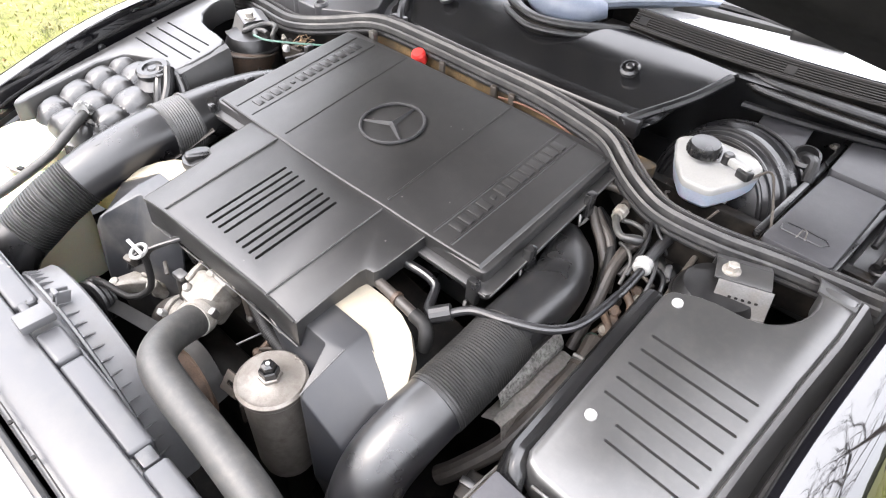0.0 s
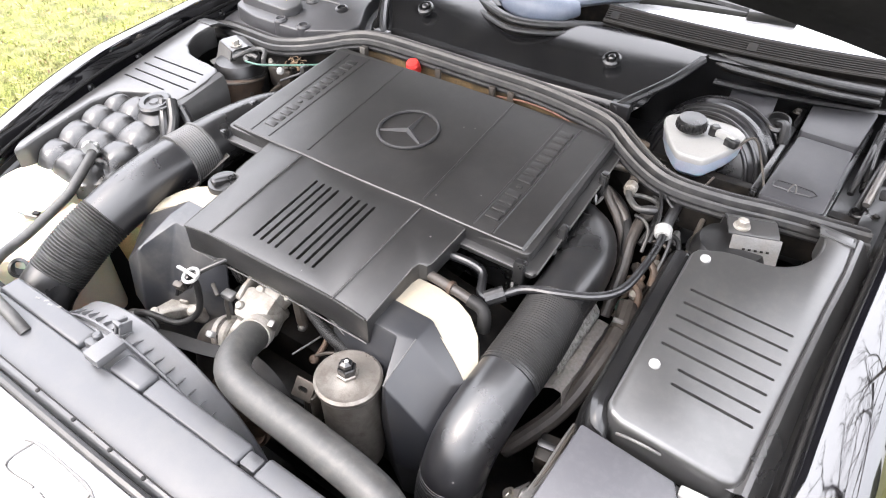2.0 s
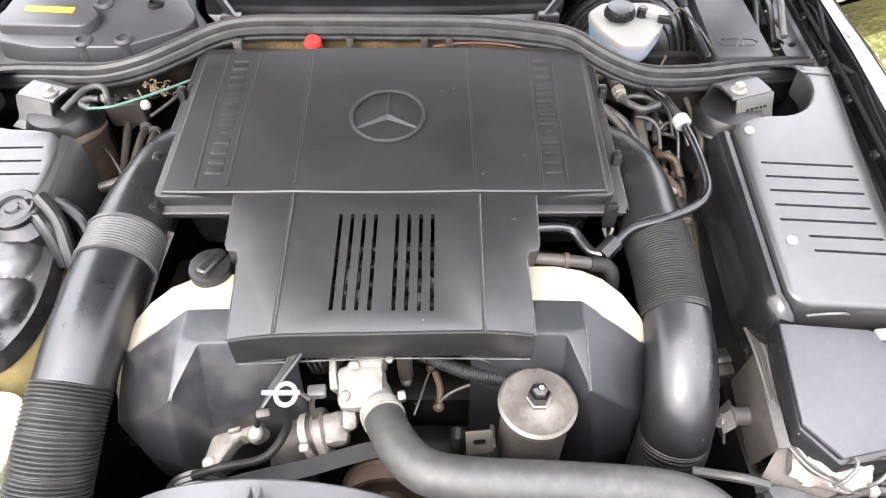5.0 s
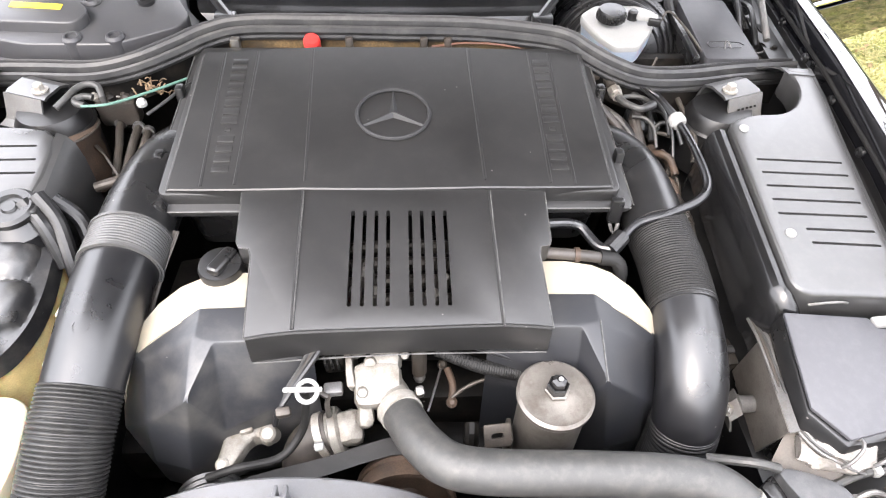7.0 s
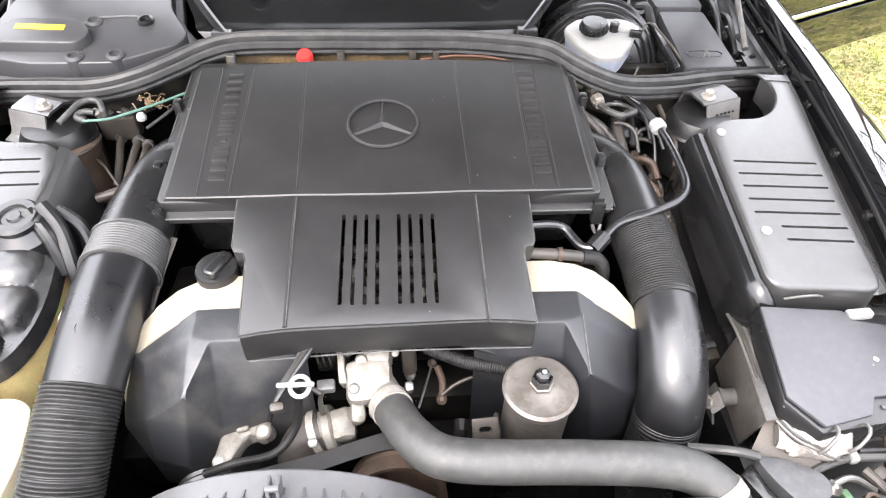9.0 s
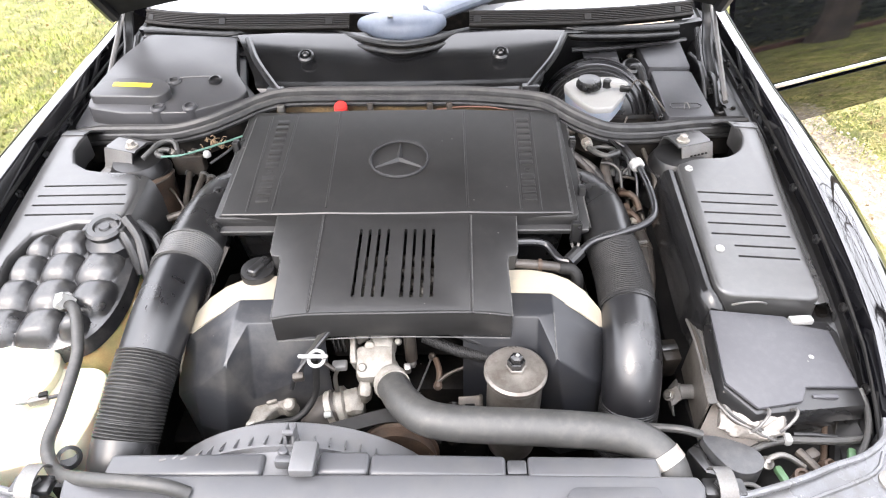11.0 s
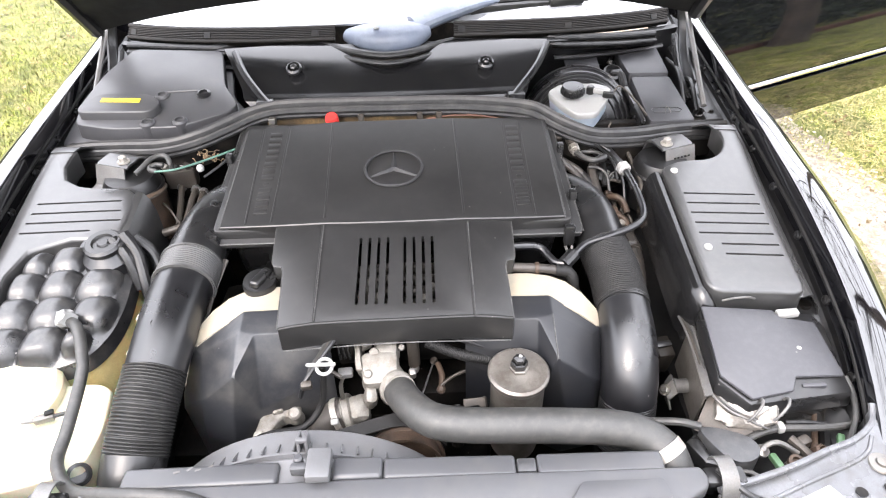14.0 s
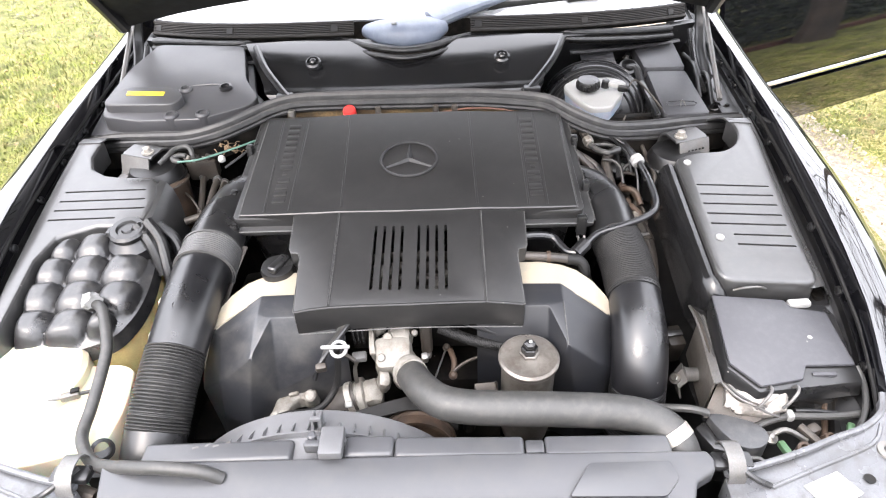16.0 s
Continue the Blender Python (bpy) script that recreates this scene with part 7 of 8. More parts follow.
part("strap", loft([[(-0.470, 0.235, 0.828), (-0.462, 0.220, 0.832)], [(-0.440, 0.205, 0.824), (-0.432, 0.190, 0.828)], [(-0.412, 0.165, 0.815), (-0.402, 0.150, 0.818)]], thick=0.003), BROWNMETAL, dr, "flat brown strap")
for pts in ([(-0.44, 0.02, 0.895), (-0.418, 0.0, 0.87), (-0.405, -0.03, 0.83), (-0.40, -0.05, 0.78)], [(-0.43, 0.03, 0.88), (-0.402, 0.02, 0.85), (-0.39, -0.01, 0.80)], [(-0.455, 0.012, 0.89), (-0.43, -0.01, 0.87), (-0.415, -0.03, 0.82)]):
    solo("hose", tube(pts, 0.010, 12), RUBBER, "black rubber hose by the coolant tank", "hose", "hoses by the coolant tank")

# ---- pipes and looms low at the engine's front ----
solo("hose", tube([(0.095, -0.20, 0.70), (0.094, -0.215, 0.69), (0.094, -0.225, 0.64)], 0.010, 10), DARK, "dark upright pipe at the engine front", "hose")
hs = thing("sensor_plug", "grey sensor plug with a pale tip", "sensor", at=(0.031, -0.13, 0.77))
part("stem", tube([(0.029, -0.155, 0.822), (0.0295, -0.157, 0.79), (0.030, -0.156, 0.752)], 0.0095, 12, squash=0.8), BROWNMETAL, hs)
part("tip", lathe([(0.002, -0.007), (0.007, -0.004), (0.0075, 0.001), (0.005, 0.006), (0.001, 0.0075)], (0.030, -0.158, 0.744), (0, -0.5, -0.8), 14), SHEET, hs)
lm = thing("corrugated_loom", "black corrugated wiring sleeve below the cover", "wiring", at=(0.10, -0.2, 0.80))
part("sleeve", bellows([(0.050, -0.160, 0.805), (0.075, -0.168, 0.798), (0.105, -0.176, 0.790), (0.150, -0.180, 0.780)], 0.0085, 0.003, 0.0006, 14), MATTRUBBER, lm)
for k in range(3):
    part("lead", tube([(0.055 + 0.004 * k, -0.152, 0.826), (0.098 + 0.002 * k, -0.166 + 0.004 * k, 0.815), (0.150, -0.176 + 0.006 * k, 0.800)], 0.0036, 8), (RUBBER, HOSE)[k % 2], lm)
lk = thing("throttle_rod", "thin brownish rod and dark fittings at the engine front", "linkage", at=(0.06, -0.22, 0.77))
part("rod", tube([(0.060, -0.130, 0.730), (0.051, -0.160, 0.727), (0.040, -0.194, 0.722)], 0.0016, 8), SHEET, lk)
part("joint", lathe([(0.003, -0.006), (0.006, -0.004), (0.006, 0.003), (0.003, 0.006)], (0.060, -0.132, 0.732), (0.2, -0.5, 1), 12), BROWNMETAL, lk)
part("lever", tube([(0.066, -0.140, 0.735), (0.072, -0.160, 0.728), (0.070, -0.180, 0.716)], 0.0048, 10), RUST, lk)
part("joint", lathe([(0.003, -0.005), (0.007, -0.003), (0.007, 0.003), (0.003, 0.006)], (0.070, -0.180, 0.718), (0.1, -0.5, 1), 12), RUST, lk)
part("side_rod", tube([(0.070, -0.176, 0.722), (0.090, -0.166, 0.732), (0.118, -0.160, 0.738), (0.140, -0.170, 0.735)], 0.0026, 8), BROWNMETAL, lk)
ld = thing("cable_bundle", "bundle of dusty cables at the engine front", "wiring", at=(-0.10, -0.2, 0.8))
for k in range(5):
    part("cable", tube([(-0.075 - 0.004 * k, -0.165, 0.838), (-0.088 - 0.003 * k, -0.190, 0.834 - 0.002 * k), (-0.104 - 0.003 * k, -0.214, 0.826 - 0.003 * k), (-0.122, -0.238 + 0.004 * k, 0.812 - 0.004 * k), (-0.130, -0.245 + 0.004 * k, 0.79)], 0.0034, 8), (RUBBER, HOSE, BROWNMETAL)[k % 3], ld)
part("plug", box(-0.118, -0.243, 0.812, 0.016, 0.010, 0.016, 0.003, (20, 0, 10)), BROWNMETAL, ld)
sk = thing("coil_connector", "dark ribbed ignition connector below the cover", "connector", at=(-0.075, -0.16, 0.76))
part("body", box(-0.072, -0.158, 0.800, 0.024, 0.030, 0.060, 0.004, (14, 0, 4)), DARK, sk)
for k in range(3):
    part("rib", box(-0.072 + 0.007 * (k - 1), -0.1765, 0.806, 0.003, 0.005, 0.040, 0.001, (14, 0, 4)), SATIN, sk)

# ---- fan shroud, radiator and its top panel ----
fs = thing("fan_shroud", "pale dusty grey ribbed fan shroud behind the radiator", "fan shroud", at=(-0.085, -0.34, 0.55))
CX, CZ, RR = -0.114, 0.587, 0.2205
ang = np.linspace(radians(8), radians(172), 60)
sec = [[(CX + r * math.cos(a), y, CZ + r * math.sin(a)) for y, r in ((-0.313, RR - 0.016), (-0.312, RR - 0.003), (-0.315, RR), (-0.349, RR + 0.0015), (-0.351, RR + 0.005), (-0.354, RR + 0.005), (-0.356, RR - 0.004))] for a in ang]
part("ring", loft(sec, thick=0.003), DUSTGREY, fs)
deck = []
for a in np.linspace(radians(38), radians(146), 40):
    x, zr = CX + RR * math.cos(a), CZ + RR * math.sin(a)
    deck.append([(x, -0.355, zr - 0.002), (x, -0.359, max(zr, 0.798)), (x, -0.368, max(zr - 0.002, 0.801)), (x, -0.392, max(zr - 0.004, 0.802))])
part("deck", loft(deck, thick=0.003), DUSTGREY, fs, "pale dusty deck before the ring")
for k in range(26):
    a = radians(24 + k * 5.2)
    ca, sa = math.cos(a), math.sin(a)
    fin = bmesh.new()
    q_ = [[fin.verts.new((CX + r_ * ca + w_ * sa, y_, CZ + r_ * sa - w_ * ca)) for y_, r_ in ((-0.350, RR), (-0.350, RR + 0.0075), (-0.348, RR + 0.0075), (-0.334, RR + 0.0012), (-0.334, RR))] for w_ in (0.0011, -0.0011)]
    fin.faces.new(q_[0]), fin.faces.new(q_[1][::-1])
    for i_ in range(5):
        fin.faces.new((q_[0][i_], q_[1][i_], q_[1][(i_ + 1) % 5], q_[0][(i_ + 1) % 5]))
    bmesh.ops.recalc_face_normals(fin, faces=fin.faces[:])
    part("rib", fin, DUSTGREY, fs, smooth=False)
for dx in (-0.005, 0.005):
    part("tab", box(-0.108 + dx, -0.341, 0.818, 0.004, 0.018, 0.022, 0.001, (-20, 0, 0)), DUSTGREY, fs)
part("tab_bridge", box(-0.108, -0.346, 0.829, 0.014, 0.006, 0.006, 0.001), DUSTGREY, fs)
part("fan_hub", lathe([(0.05, -0.03), (0.05, 0.01), (0.02, 0.02)], (CX, -0.32, CZ), (0, 1, 0), 28), DARK, fs)
for k in range(9):
    a = 2 * math.pi * k / 9
    part("fan_blade", box(CX + 0.115 * math.cos(a), -0.335, CZ + 0.115 * math.sin(a), 0.15, 0.05, 0.004, 0.001, (25, -math.degrees(a), 0)), DARK, fs)
# near-black backing: the shade behind the fan is put into its colour
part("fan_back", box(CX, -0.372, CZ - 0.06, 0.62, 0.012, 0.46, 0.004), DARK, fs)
mark = [(-0.262, -0.372), (-0.247, -0.368), (-0.236, -0.370), (-0.222, -0.366)]
for k, (x, y) in enumerate(mark):
    part("mark", box(x, y, 0.8095, 0.008, 0.003, 0.001, 0.0003, (0, 0, 15 + 30 * (k % 2))), SHEET, fs)

rd = thing("radiator_panel", "long grey plastic top panel of the radiator", "radiator panel", at=(0, -0.42, 0.78))
pz = lambda x, y: 0.822 - 0.03 * abs(x) + 0.12 * (y + 0.39)
rp_out = [(-0.375, -0.395), (-0.33, -0.394), (0.10, -0.394), (0.385, -0.391), (0.392, -0.405), (0.388, -0.418), (0.362, -0.432), (0.352, -0.462), (-0.36, -0.468)]
part("panel", prism(rp_out, pz, lambda x, y: pz(x, y) - 0.025, 0.005, 3), RADGREY, rd)
part("back_wall", box(0.0, -0.392, 0.70, 0.74, 0.012, 0.20, 0.003), SATIN, rd)
part("core", box(0.0, -0.43, 0.57, 0.70, 0.05, 0.42, 0.004), DARK, rd)
for x0, x1, h0, h1 in ((-0.068, -0.006, -0.002, -0.002), (-0.0055, 0.160, -0.006, -0.010), (0.186, 0.345, -0.010, -0.012), (-0.33, -0.135, -0.010, -0.006)):
    part("rail_segment", prism([(x0, -0.3935), (x1, -0.3935), (x1, -0.362), (x0, -0.362)], lambda x, y: 0.818 + h0 + (h1 - h0) * (x - x0) / (x1 - x0), 0.78, 0.006, 4), RADGREY, rd, "grey segment of the rail behind the panel")
part("rail_notch", box(0.173, -0.378, 0.800, 0.024, 0.020, 0.014, 0.003), GREYPLASTIC, rd)
ck = part("catch", box(-0.082, -0.382, 0.828, 0.030, 0.042, 0.014, 0.003), DUSTGREY, rd, "grey catch of the shroud")
part("catch_loop", box(-0.106, -0.384, 0.824, 0.022, 0.012, 0.016, 0.004), GREYPLASTIC, ck)
part("catch_pin", lathe([(0.006, -0.008), (0.006, 0.010), (0.004, 0.012)], (-0.108, -0.374, 0.824), (0, 0, 1), 14), RADGREY, ck)
part("pale_patch", prism(rounded([(0.205, -0.452), (0.235, -0.410), (0.335, -0.408), (0.34, -0.430), (0.32, -0.452)], 0.006), lambda x, y: pz(x, y) + 0.0035, lambda x, y: pz(x, y) - 0.002, 0.001), RADGREY, rd, "raised pale pad")
part("seam", box(-0.01, -0.4585, pz(0, -0.4585) - 0.0012, 0.66, 0.0016, 0.003, 0.0004), DARK, rd)
for x in (-0.034, 0.036, 0.095, 0.17, -0.11):
    part("rivet", lathe([(0.003, 0), (0.003, 0.0015), (0.001, 0.002)], (x, -0.4615, pz(x, -0.4615)), (0, 0, 1), 10), DARK, rd)
part("front_strip", tube([(-0.36, -0.474, 0.80), (0.0, -0.476, 0.806), (0.35, -0.470, 0.80)], 0.006, 8, 0.03), RUBBER, rd, "black rubber strip")
for x in (0.385, -0.385):
    lc = thing("panel_clip", "pale metal spring clip at the radiator panel's end", "clip", "radiator panel clips", at=(x, -0.41, 0.8))
    s = 1 if x > 0 else -1
    part("strap", loft([[(x + s * 0.018, y, z), (x + s * 0.039, y, z)] for _, y, z in spline([(0, -0.372, 0.796), (0, -0.380, 0.812), (0, -0.395, 0.818), (0, -0.412, 0.815), (0, -0.424, 0.802), (0, -0.427, 0.785)], 0.004)], thick=0.002), SHEET, lc)
    part("foot", box(x + s * 0.03, -0.400, 0.797, 0.05, 0.024, 0.012, 0.004), SATIN, lc)
    part("hook", tube([(x + s * 0.020, -0.395, 0.806), (x + s * 0.045, -0.425, 0.802), (x + s * 0.068, -0.43, 0.79)], 0.004, 8), SATIN, lc)

# front panel in car paint with headlamp frames
for s in (1, -1):
    lip_ = [(0.402, -0.418), (0.466, -0.401), (0.516, -0.385), (0.557, -0.369), (0.599, -0.355), (0.628, -0.337), (0.641, -0.323), (0.647, -0.305)]
    fo_ = [(s * x, y) for x, y in lip_ + [(0.640, -0.40), (0.60, -0.47), (0.40, -0.54)]]
    fz = lambda x, y: 0.792 + 0.10 * (y + 0.4)
    fp = part("front_panel", prism(fo_[::s], fz, 0.75, 0.003), SILVER, car, "scratched silver-grey front panel over the headlamp")
    part("panel_lip", tube([(s * x, y, 0.797 + (0.008 if y > -0.32 else 0.0)) for x, y in lip_], 0.0045, 8, 0.008), SILVER, fp)
    part("panel_rib", tube([(s * 0.455, -0.432, fz(0, -0.432)), (s * 0.52, -0.408, fz(0, -0.408)), (s * 0.60, -0.378, fz(0, -0.378)), (s * 0.625, -0.35, fz(0, -0.35))], 0.003, 6, 0.01), SILVER, fp)
    part("label_plate", prism([(s * 0.492, -0.431), (s * 0.540, -0.413), (s * 0.560, -0.442), (s * 0.512, -0.463)][::-s], lambda x, y: fz(x, y) + 0.002, 0.78, 0.001), WHITE, fp, "blank white label")
    for hx, hy in ((0.575, -0.424), (0.612, -0.420)):
        part("round_hole", lathe([(0.006, 0), (0.007, 0.002), (0.004, 0.001)], (s * hx, hy, fz(0, hy)), (0, 0, 1), 14), DARK, fp)
    part("washer", lathe([(0.016, 0.0), (0.015, 0.002), (0.008, 0.003), (0.007, 0.006), (0.003, 0.007)], (s * 0.618, -0.388, fz(0, -0.388)), (0, 0, 1), 20), STEEL, fp, "steel washer and bolt")
    part("headlamp", box(s * 0.50, -0.53, 0.66, 0.24, 0.06, 0.14, 0.02, (0, 0, s * 14)), GLASS, fp, "headlamp glass")
gz = lambda x, y: 0.79 + 0.15 * (y + 0.48)
# the sky's reflection on this black panel is put into its colour
gp = part("grille_panel", prism([(-0.41, -0.480), (0.41, -0.476), (0.41, -0.56), (0.0, -0.60), (-0.41, -0.56)], gz, 0.68, 0.006), FRONTSKY, car, "black front grille panel, coloured pale for the mirrored sky")
for m_ in (1, -1):
    pocket = [(-0.079 * m_, -0.505), (-0.055 * m_, -0.500), (0.034 * m_, -0.498), (0.047 * m_, -0.506), (0.048 * m_, -0.536), (-0.004 * m_, -0.533)]
    part("pocket_edge", tube([(x - 0.02 * (m_ < 0), y, gz(x, y) + 0.001) for x, y in pocket], 0.0016, 6, 0.006), SHEET, gp, "grey edge of a pocket")
part("latch_gap", prism([(0.047, -0.555), (0.112, -0.541), (0.150, -0.545), (0.20, -0.534), (0.19, -0.55), (0.09, -0.57)][::-1], lambda x, y: gz(x, y) + 0.001, 0.72, 0.001), DARK, gp)
part("front_crossmember", box(0, -0.50, 0.45, 1.05, 0.06, 0.42, 0.02), INNERPAINT, car)
part("bumper", tube([(-0.80, -0.30, 0.45), (-0.70, -0.55, 0.45), (-0.4, -0.68, 0.45), (0, -0.72, 0.45), (0.4, -0.68, 0.45), (0.70, -0.55, 0.45), (0.80, -0.30, 0.45)], 0.10, 16, 0.05), PAINT, car, "black bumper")

# ---- corner behind the headlamp: loom, brackets, pump ----
ab = thing("loom_bracket", "brown-grey sheet bracket carrying grey cables", "bracket", at=(0.44, -0.22, 0.72))
part("plate", loft([[(0.455, -0.148, 0.790), (0.447, -0.200, 0.794), (0.437, -0.275, 0.797)], [(0.458, -0.134, 0.703), (0.456, -0.190, 0.693), (0.452, -0.245, 0.690)]], thick=0.003), PLATE, ab)
part("lip", loft([[(x - 0.002, y, z), (x + 0.008, y, z + 0.003)] for x, y, z in ((0.455, -0.146, 0.791), (0.447, -0.200, 0.795), (0.437, -0.276, 0.798))], thick=0.002), SHEET, ab, "pale folded lip")
part("foot", loft([[(0.426, -0.290, 0.742), (0.452, -0.255, 0.776)], [(0.455, -0.312, 0.748), (0.480, -0.275, 0.778)], [(0.490, -0.320, 0.752), (0.515, -0.285, 0.775)]], thick=0.004), BROWNMETAL, ab, "pale dusty foot of the bracket")
part("stud", lathe([(0.011, -0.006), (0.011, 0.020), (0.0125, 0.020), (0.0125, 0.024), (0.005, 0.026)], (0.451, -0.198, 0.727), (-1, -0.05, 0.05), 18), SHEET, ab, "pale stud")
part("stud_cap", loft([[(0.428, -0.180, 0.735), (0.424, -0.198, 0.742), (0.428, -0.216, 0.733)], [(0.418, -0.186, 0.722), (0.413, -0.200, 0.728), (0.416, -0.218, 0.718)], [(0.420, -0.194, 0.704), (0.416, -0.206, 0.707), (0.420, -0.222, 0.700)]], thick=0.003), SHEET, ab, "bent steel tab")
part("bolt", hexbolt((0.414, -0.204, 0.726), 0.006, 0.006, (-0.6, -0.3, 0.7)), STEEL, ab)
vm = thing("ribbed_connector", "dark ribbed wiring connector beside the fuse box", "connector", at=(0.428, -0.13, 0.70))
part("body", box(0.428, -0.128, 0.722, 0.028, 0.038, 0.056, 0.004, (12, 0, 8)), DARK, vm)
for k in range(3):
    part("rib", box(0.427, -0.134 - 0.004 * k, 0.753 - 0.013 * k, 0.026, 0.010, 0.004, 0.001, (12, 0, 8)), SATIN, vm)
rng = random.Random(23)
for k in range(7):
    o = 0.0042 * k
    w = lambda a: 0.0022 * (rng.random() - 0.5) * a
    path = [(0.447 + o, -0.118, 0.795), (0.448 + 0.9 * o, -0.15, 0.800), (0.446 + 0.8 * o, -0.19, 0.798), (0.444 + 0.7 * o, -0.228, 0.795), (0.448 + 0.6 * o, -0.262, 0.790), (0.463 + 0.5 * o, -0.292, 0.786), (0.482 + 0.3 * o, -0.305 + 0.3 * o, 0.784), (0.497 + 0.3 * o, -0.312 + 0.4 * o, 0.778), (0.515 + 0.4 * o, -0.313 + 0.6 * o, 0.768)]
    solo("cable", tube([(x + w(1), y + w(1), z + w(2)) for x, y, z in path], (0.0019, 0.0024)[k % 2], 8), (SHEET, BROWNMETAL, HOSE)[k % 3], "dusty grey cable running past the fuse box", "cable", "cables past the fuse box")
for k in range(2):
    x = 0.502 + 0.036 * k
    solo("cable_hook", tube([(x - 0.003, -0.284, 0.790), (x + 0.002, -0.291, 0.806), (x - 0.002, -0.303, 0.808), (x - 0.014, -0.312, 0.797), (x - 0.020, -0.312, 0.786)], 0.0022, 8), SHEET, "bent pale hook holding the cables", "hook", "cable hooks")
sl = thing("wrapped_sleeve", "torn pale wrapping round the cables", "cable wrap", at=(0.52, -0.30, 0.74))
b = tube([(0.455, -0.282, 0.768, 0.013), (0.478, -0.288, 0.772, 0.017), (0.500, -0.292, 0.772, 0.020), (0.522, -0.286, 0.776, 0.017), (0.545, -0.277, 0.782, 0.012)], 0.015, 18, 0.004)
for v in b.verts:
    v.co += 0.008 * noise.noise_vector(v.co * 55) + 0.003 * noise.noise_vector(v.co * 160)
part("wrap", b, FOIL, sl)
part("pipe_end", lathe([(0.009, -0.004), (0.010, 0.018), (0.012, 0.018), (0.012, 0.024), (0.008, 0.025)], (0.545, -0.277, 0.782), (1, 0.1, 0.1), 14), RUBBER, sl)
hn = thing("horn_cover", "dusty dark teardrop plastic cover by the headlamp", "cover", at=(0.46, -0.335, 0.70))
HO = [(0.424, -0.300), (0.440, -0.302), (0.458, -0.309), (0.480, -0.319), (0.491, -0.328), (0.494, -0.340), (0.488, -0.352), (0.474, -0.360), (0.458, -0.361), (0.444, -0.353), (0.433, -0.334), (0.426, -0.315)]
part("shell", prism(rounded(HO[::-1], 0.006), lambda x, y: 0.768 - 2.2 * ((x - 0.462) ** 2 + (y + 0.334) ** 2), 0.735, 0.009, 4), GREYPLASTIC, hn)
part("side_wall", prism([(0.424, -0.300), (0.432, -0.334), (0.446, -0.358), (0.420, -0.350), (0.404, -0.315)][::-1], 0.752, 0.68, 0.005), SATIN, hn)
for pts, r, m, lab, cat in (
        ([(0.352, -0.282, 0.756), (0.372, -0.288, 0.762), (0.40, -0.297, 0.770), (0.425, -0.302, 0.766)], 0.0055, HOSE, "grey rubber tube past the fuse box", "hose"),
        ([(0.480, -0.320, 0.752), (0.505, -0.312, 0.758), (0.535, -0.306, 0.760), (0.576, -0.307, 0.760), (0.605, -0.307, 0.760), (0.640, -0.305, 0.762)], 0.0050, HOSE, "grey rubber tube by the headlamp", "hose"),
        ([(0.545, -0.300, 0.765), (0.575, -0.299, 0.762), (0.605, -0.300, 0.758)], 0.0028, RUBBER, "thin black cable by the headlamp", "cable"),
        ([(0.648, -0.245, 0.790), (0.649, -0.270, 0.782), (0.636, -0.305, 0.776), (0.615, -0.335, 0.765), (0.602, -0.348, 0.755)], 0.0042, HOSE, "grey curved tube by the fender", "hose"),
        ([(0.611, -0.265, 0.74), (0.600, -0.290, 0.735), (0.585, -0.322, 0.735), (0.572, -0.338, 0.735)], 0.0045, RUST, "rusty pipe by the headlamp", "pipe"),
        ([(0.630, -0.255, 0.745), (0.617, -0.285, 0.735), (0.600, -0.325, 0.73)], 0.0105, DARK, "dark upright pipe by the headlamp", "pipe"),
        ([(0.496, -0.338, 0.760), (0.512, -0.333, 0.766), (0.526, -0.334, 0.764), (0.545, -0.344, 0.756)], 0.0040, STEEL, "pale cable end by the headlamp", "cable"),
        ([(0.548, -0.318, 0.752), (0.555, -0.330, 0.752), (0.565, -0.345, 0.748)], 0.0065, BROWNMETAL, "brown pipe bend by the headlamp", "pipe"),
        ([(0.455, -0.366, 0.752), (0.470, -0.372, 0.760), (0.476, -0.385, 0.762), (0.462, -0.395, 0.76)], 0.0030, SHEET, "pale looped wire at the radiator's end", "wire"),
        ([(0.448, -0.372, 0.750), (0.462, -0.380, 0.758), (0.466, -0.392, 0.758)], 0.0030, HOSE, "grey looped wire at the radiator's end", "wire")):
    solo(cat, tube(pts, r, 10), m, lab, cat)
solo("cable_clip", box(0.536, -0.306, 0.762, 0.010, 0.014, 0.013, 0.003), WHITE, "white clip on a grey cable", "clip")
solo("ring_terminal", lathe([(0.009, 0), (0.009, 0.004), (0.005, 0.006), (0.003, 0.008)], (0.497, -0.340, 0.758), (0, -0.2, 1), 16), STEEL, "steel ring terminal by the headlamp", "terminal")
solo("green_plug", box(0.517, -0.350, 0.746, 0.010, 0.026, 0.010, 0.003, (0, 0, 12)), GREEN, "small green plastic plug", "plug")
solo("green_plug", box(0.617, -0.322, 0.748, 0.010, 0.022, 0.010, 0.003, (0, 0, -25)), GREEN, "small green plastic plug", "plug")
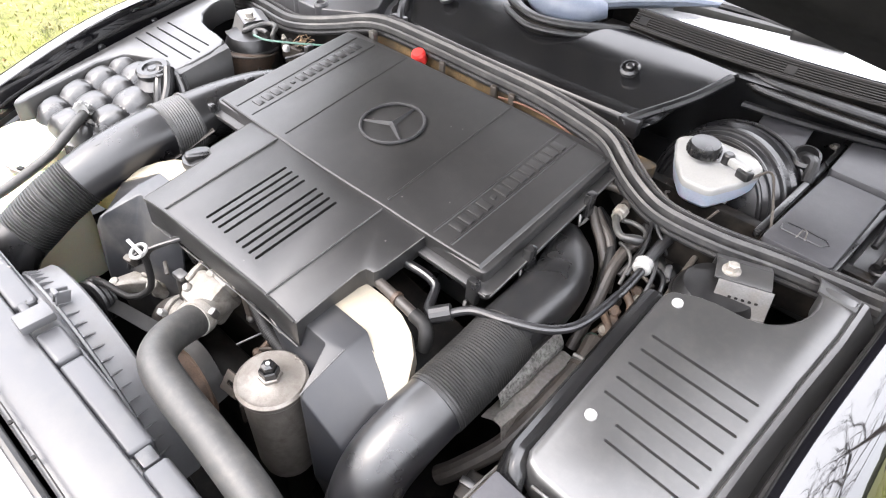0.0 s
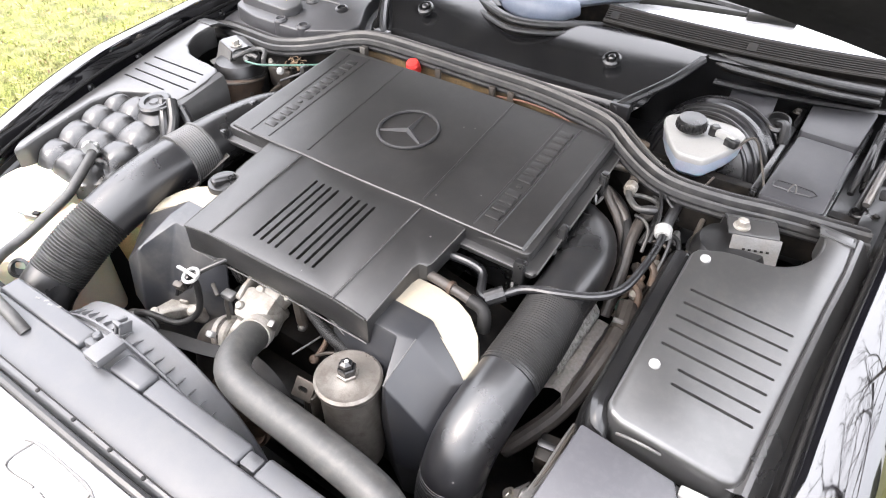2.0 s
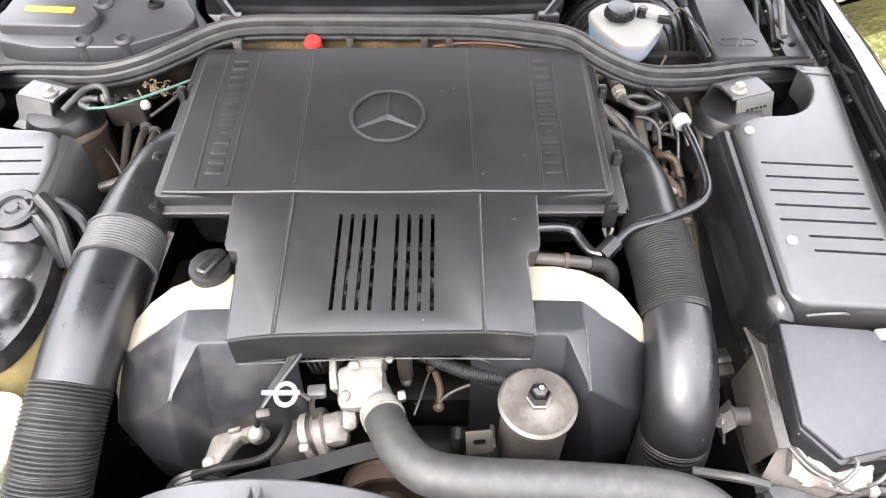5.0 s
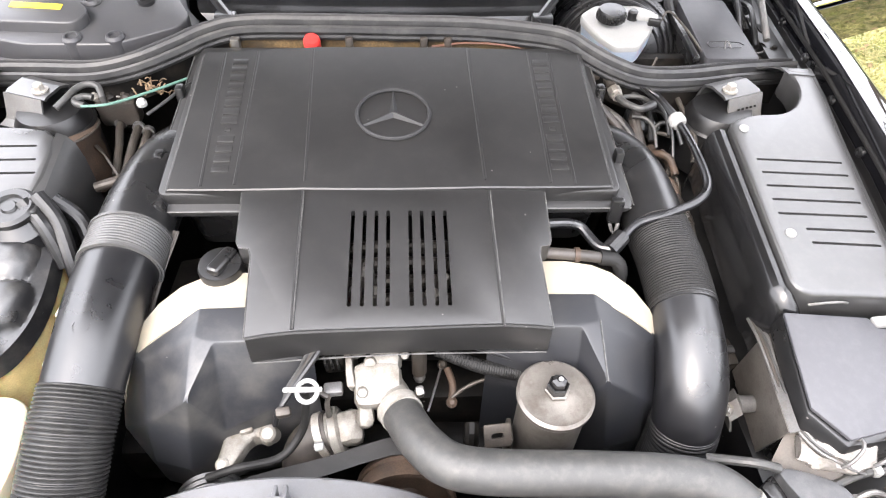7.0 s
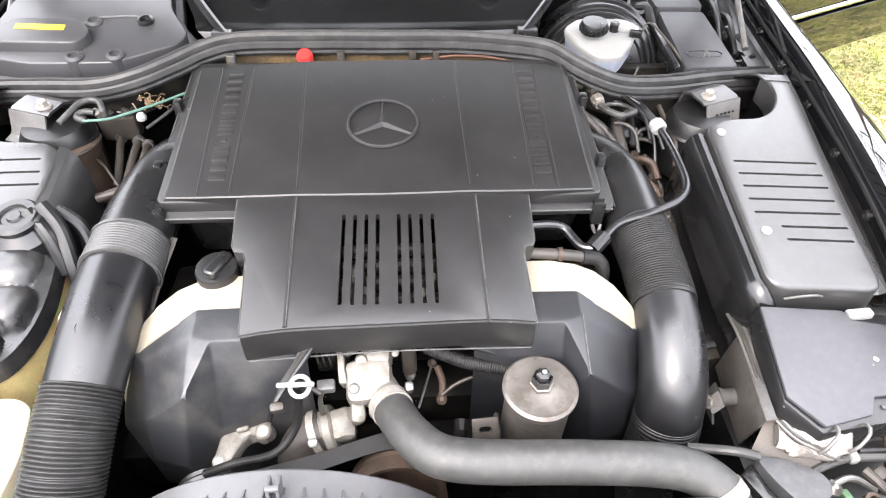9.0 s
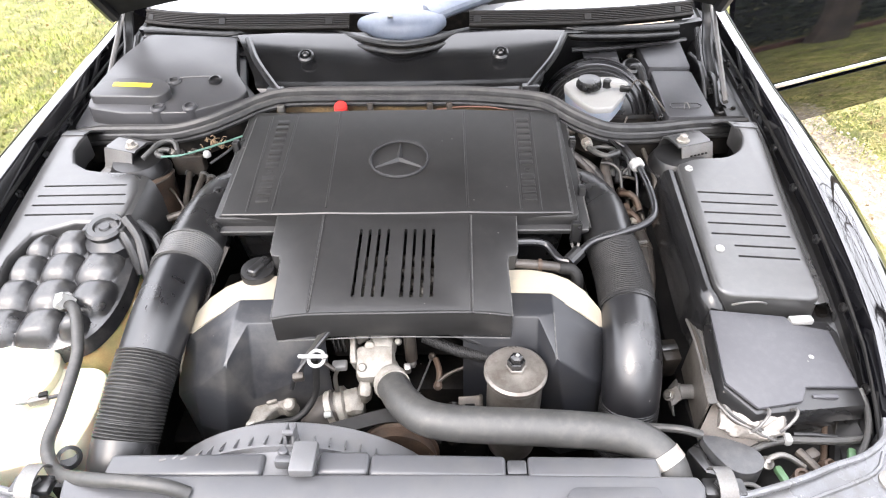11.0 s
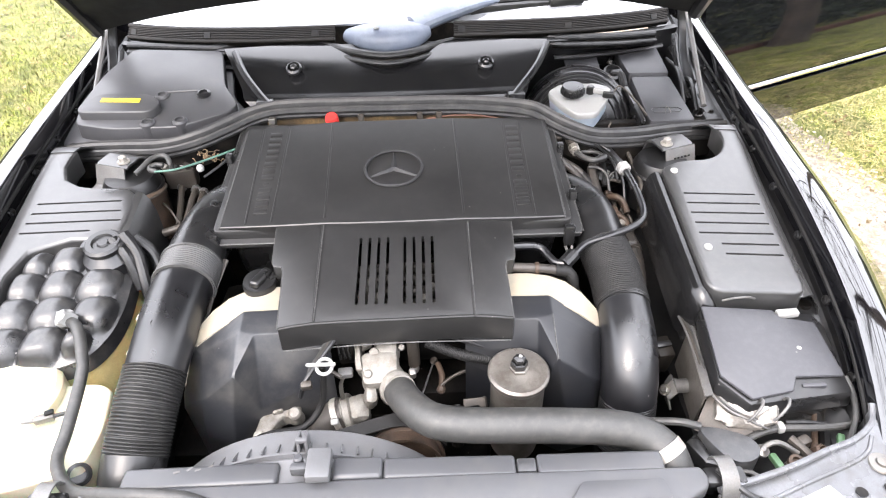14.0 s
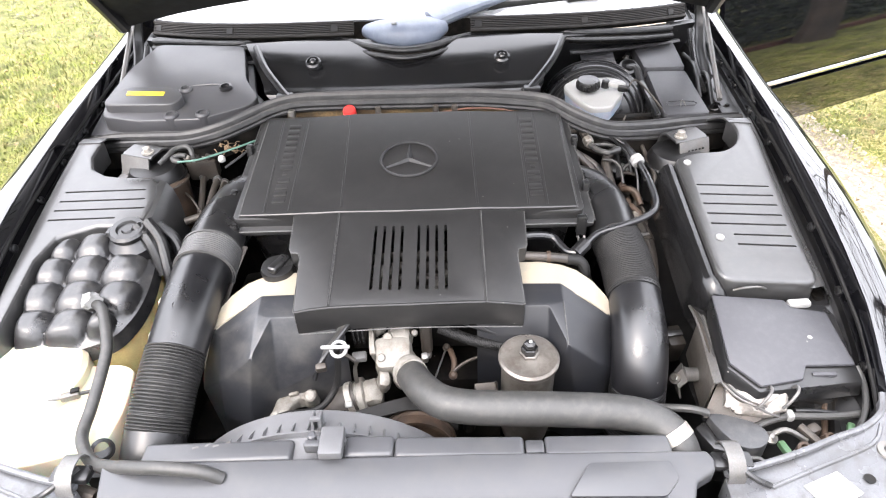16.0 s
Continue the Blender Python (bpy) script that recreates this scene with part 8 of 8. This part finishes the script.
solo("brass_union", lathe([(0.010, -0.01), (0.010, 0.006), (0.007, 0.009), (0.003, 0.004)], (0.579, -0.339, 0.75), (0.2, -0.4, 1), 6), RUST, "brownish pipe union by the headlamp", "union")
solo("wiring_plug", box(0.563, -0.324, 0.752, 0.018, 0.015, 0.016, 0.004, (0, 0, 25)), BROWNMETAL, "brownish wiring plug by the headlamp", "plug")
hm = thing("lamp_motor", "brown-grey headlamp adjuster casting", "motor", at=(0.545, -0.352, 0.70))
part("body", box(0.546, -0.354, 0.735, 0.040, 0.022, 0.030, 0.008, (0, 0, 15)), BROWNMETAL, hm)
part("cup", lathe([(0.009, -0.004), (0.010, 0.006), (0.006, 0.007), (0.005, 0.002)], (0.538, -0.354, 0.75), (0, -0.3, 1), 16), RUST, hm)
for x in (-0.42, -0.50):
    solo("brown_pipe", tube([(x - 0.10, -0.405, 0.775), (x - 0.02, -0.40, 0.772), (x + 0.03, -0.412, 0.765)], 0.010, 10), BROWNMETAL, "pale brown pipe beside the radiator", "pipe", "pipes beside the radiator")
solo("wiring_plug", box(0.598, -0.147, 0.824, 0.034, 0.013, 0.011, 0.003, (0, 0, 4)), WHITE, "white wiring plug behind the fuse box", "plug")
solo("box_wire", tube([(0.500, -0.133, 0.842), (0.515, -0.137, 0.850), (0.535, -0.137, 0.851), (0.55, -0.131, 0.842)], 0.0018, 8), SHEET, "pale wire between the two covers", "wire")
for pts in ([(0.665, 0.62, 0.87), (0.66, 0.53, 0.90), (0.65, 0.44, 0.87)], [(0.645, 0.66, 0.90), (0.64, 0.56, 0.91), (0.635, 0.48, 0.87)]):
    solo("hose", tube(pts, 0.005, 10), RUBBER, "black drain hose beside the relay box", "hose", "drain hoses")
dn = thing("drain_cup", "round black drain cup by the hood strut", "drain", at=(0.66, 0.42, 0.85))
part("cup", lathe([(0.012, -0.03), (0.013, 0.0), (0.011, 0.002), (0.009, -0.010)], (0.655, 0.44, 0.868), (-0.3, -0.3, 1), 24), RUBBER, dn)
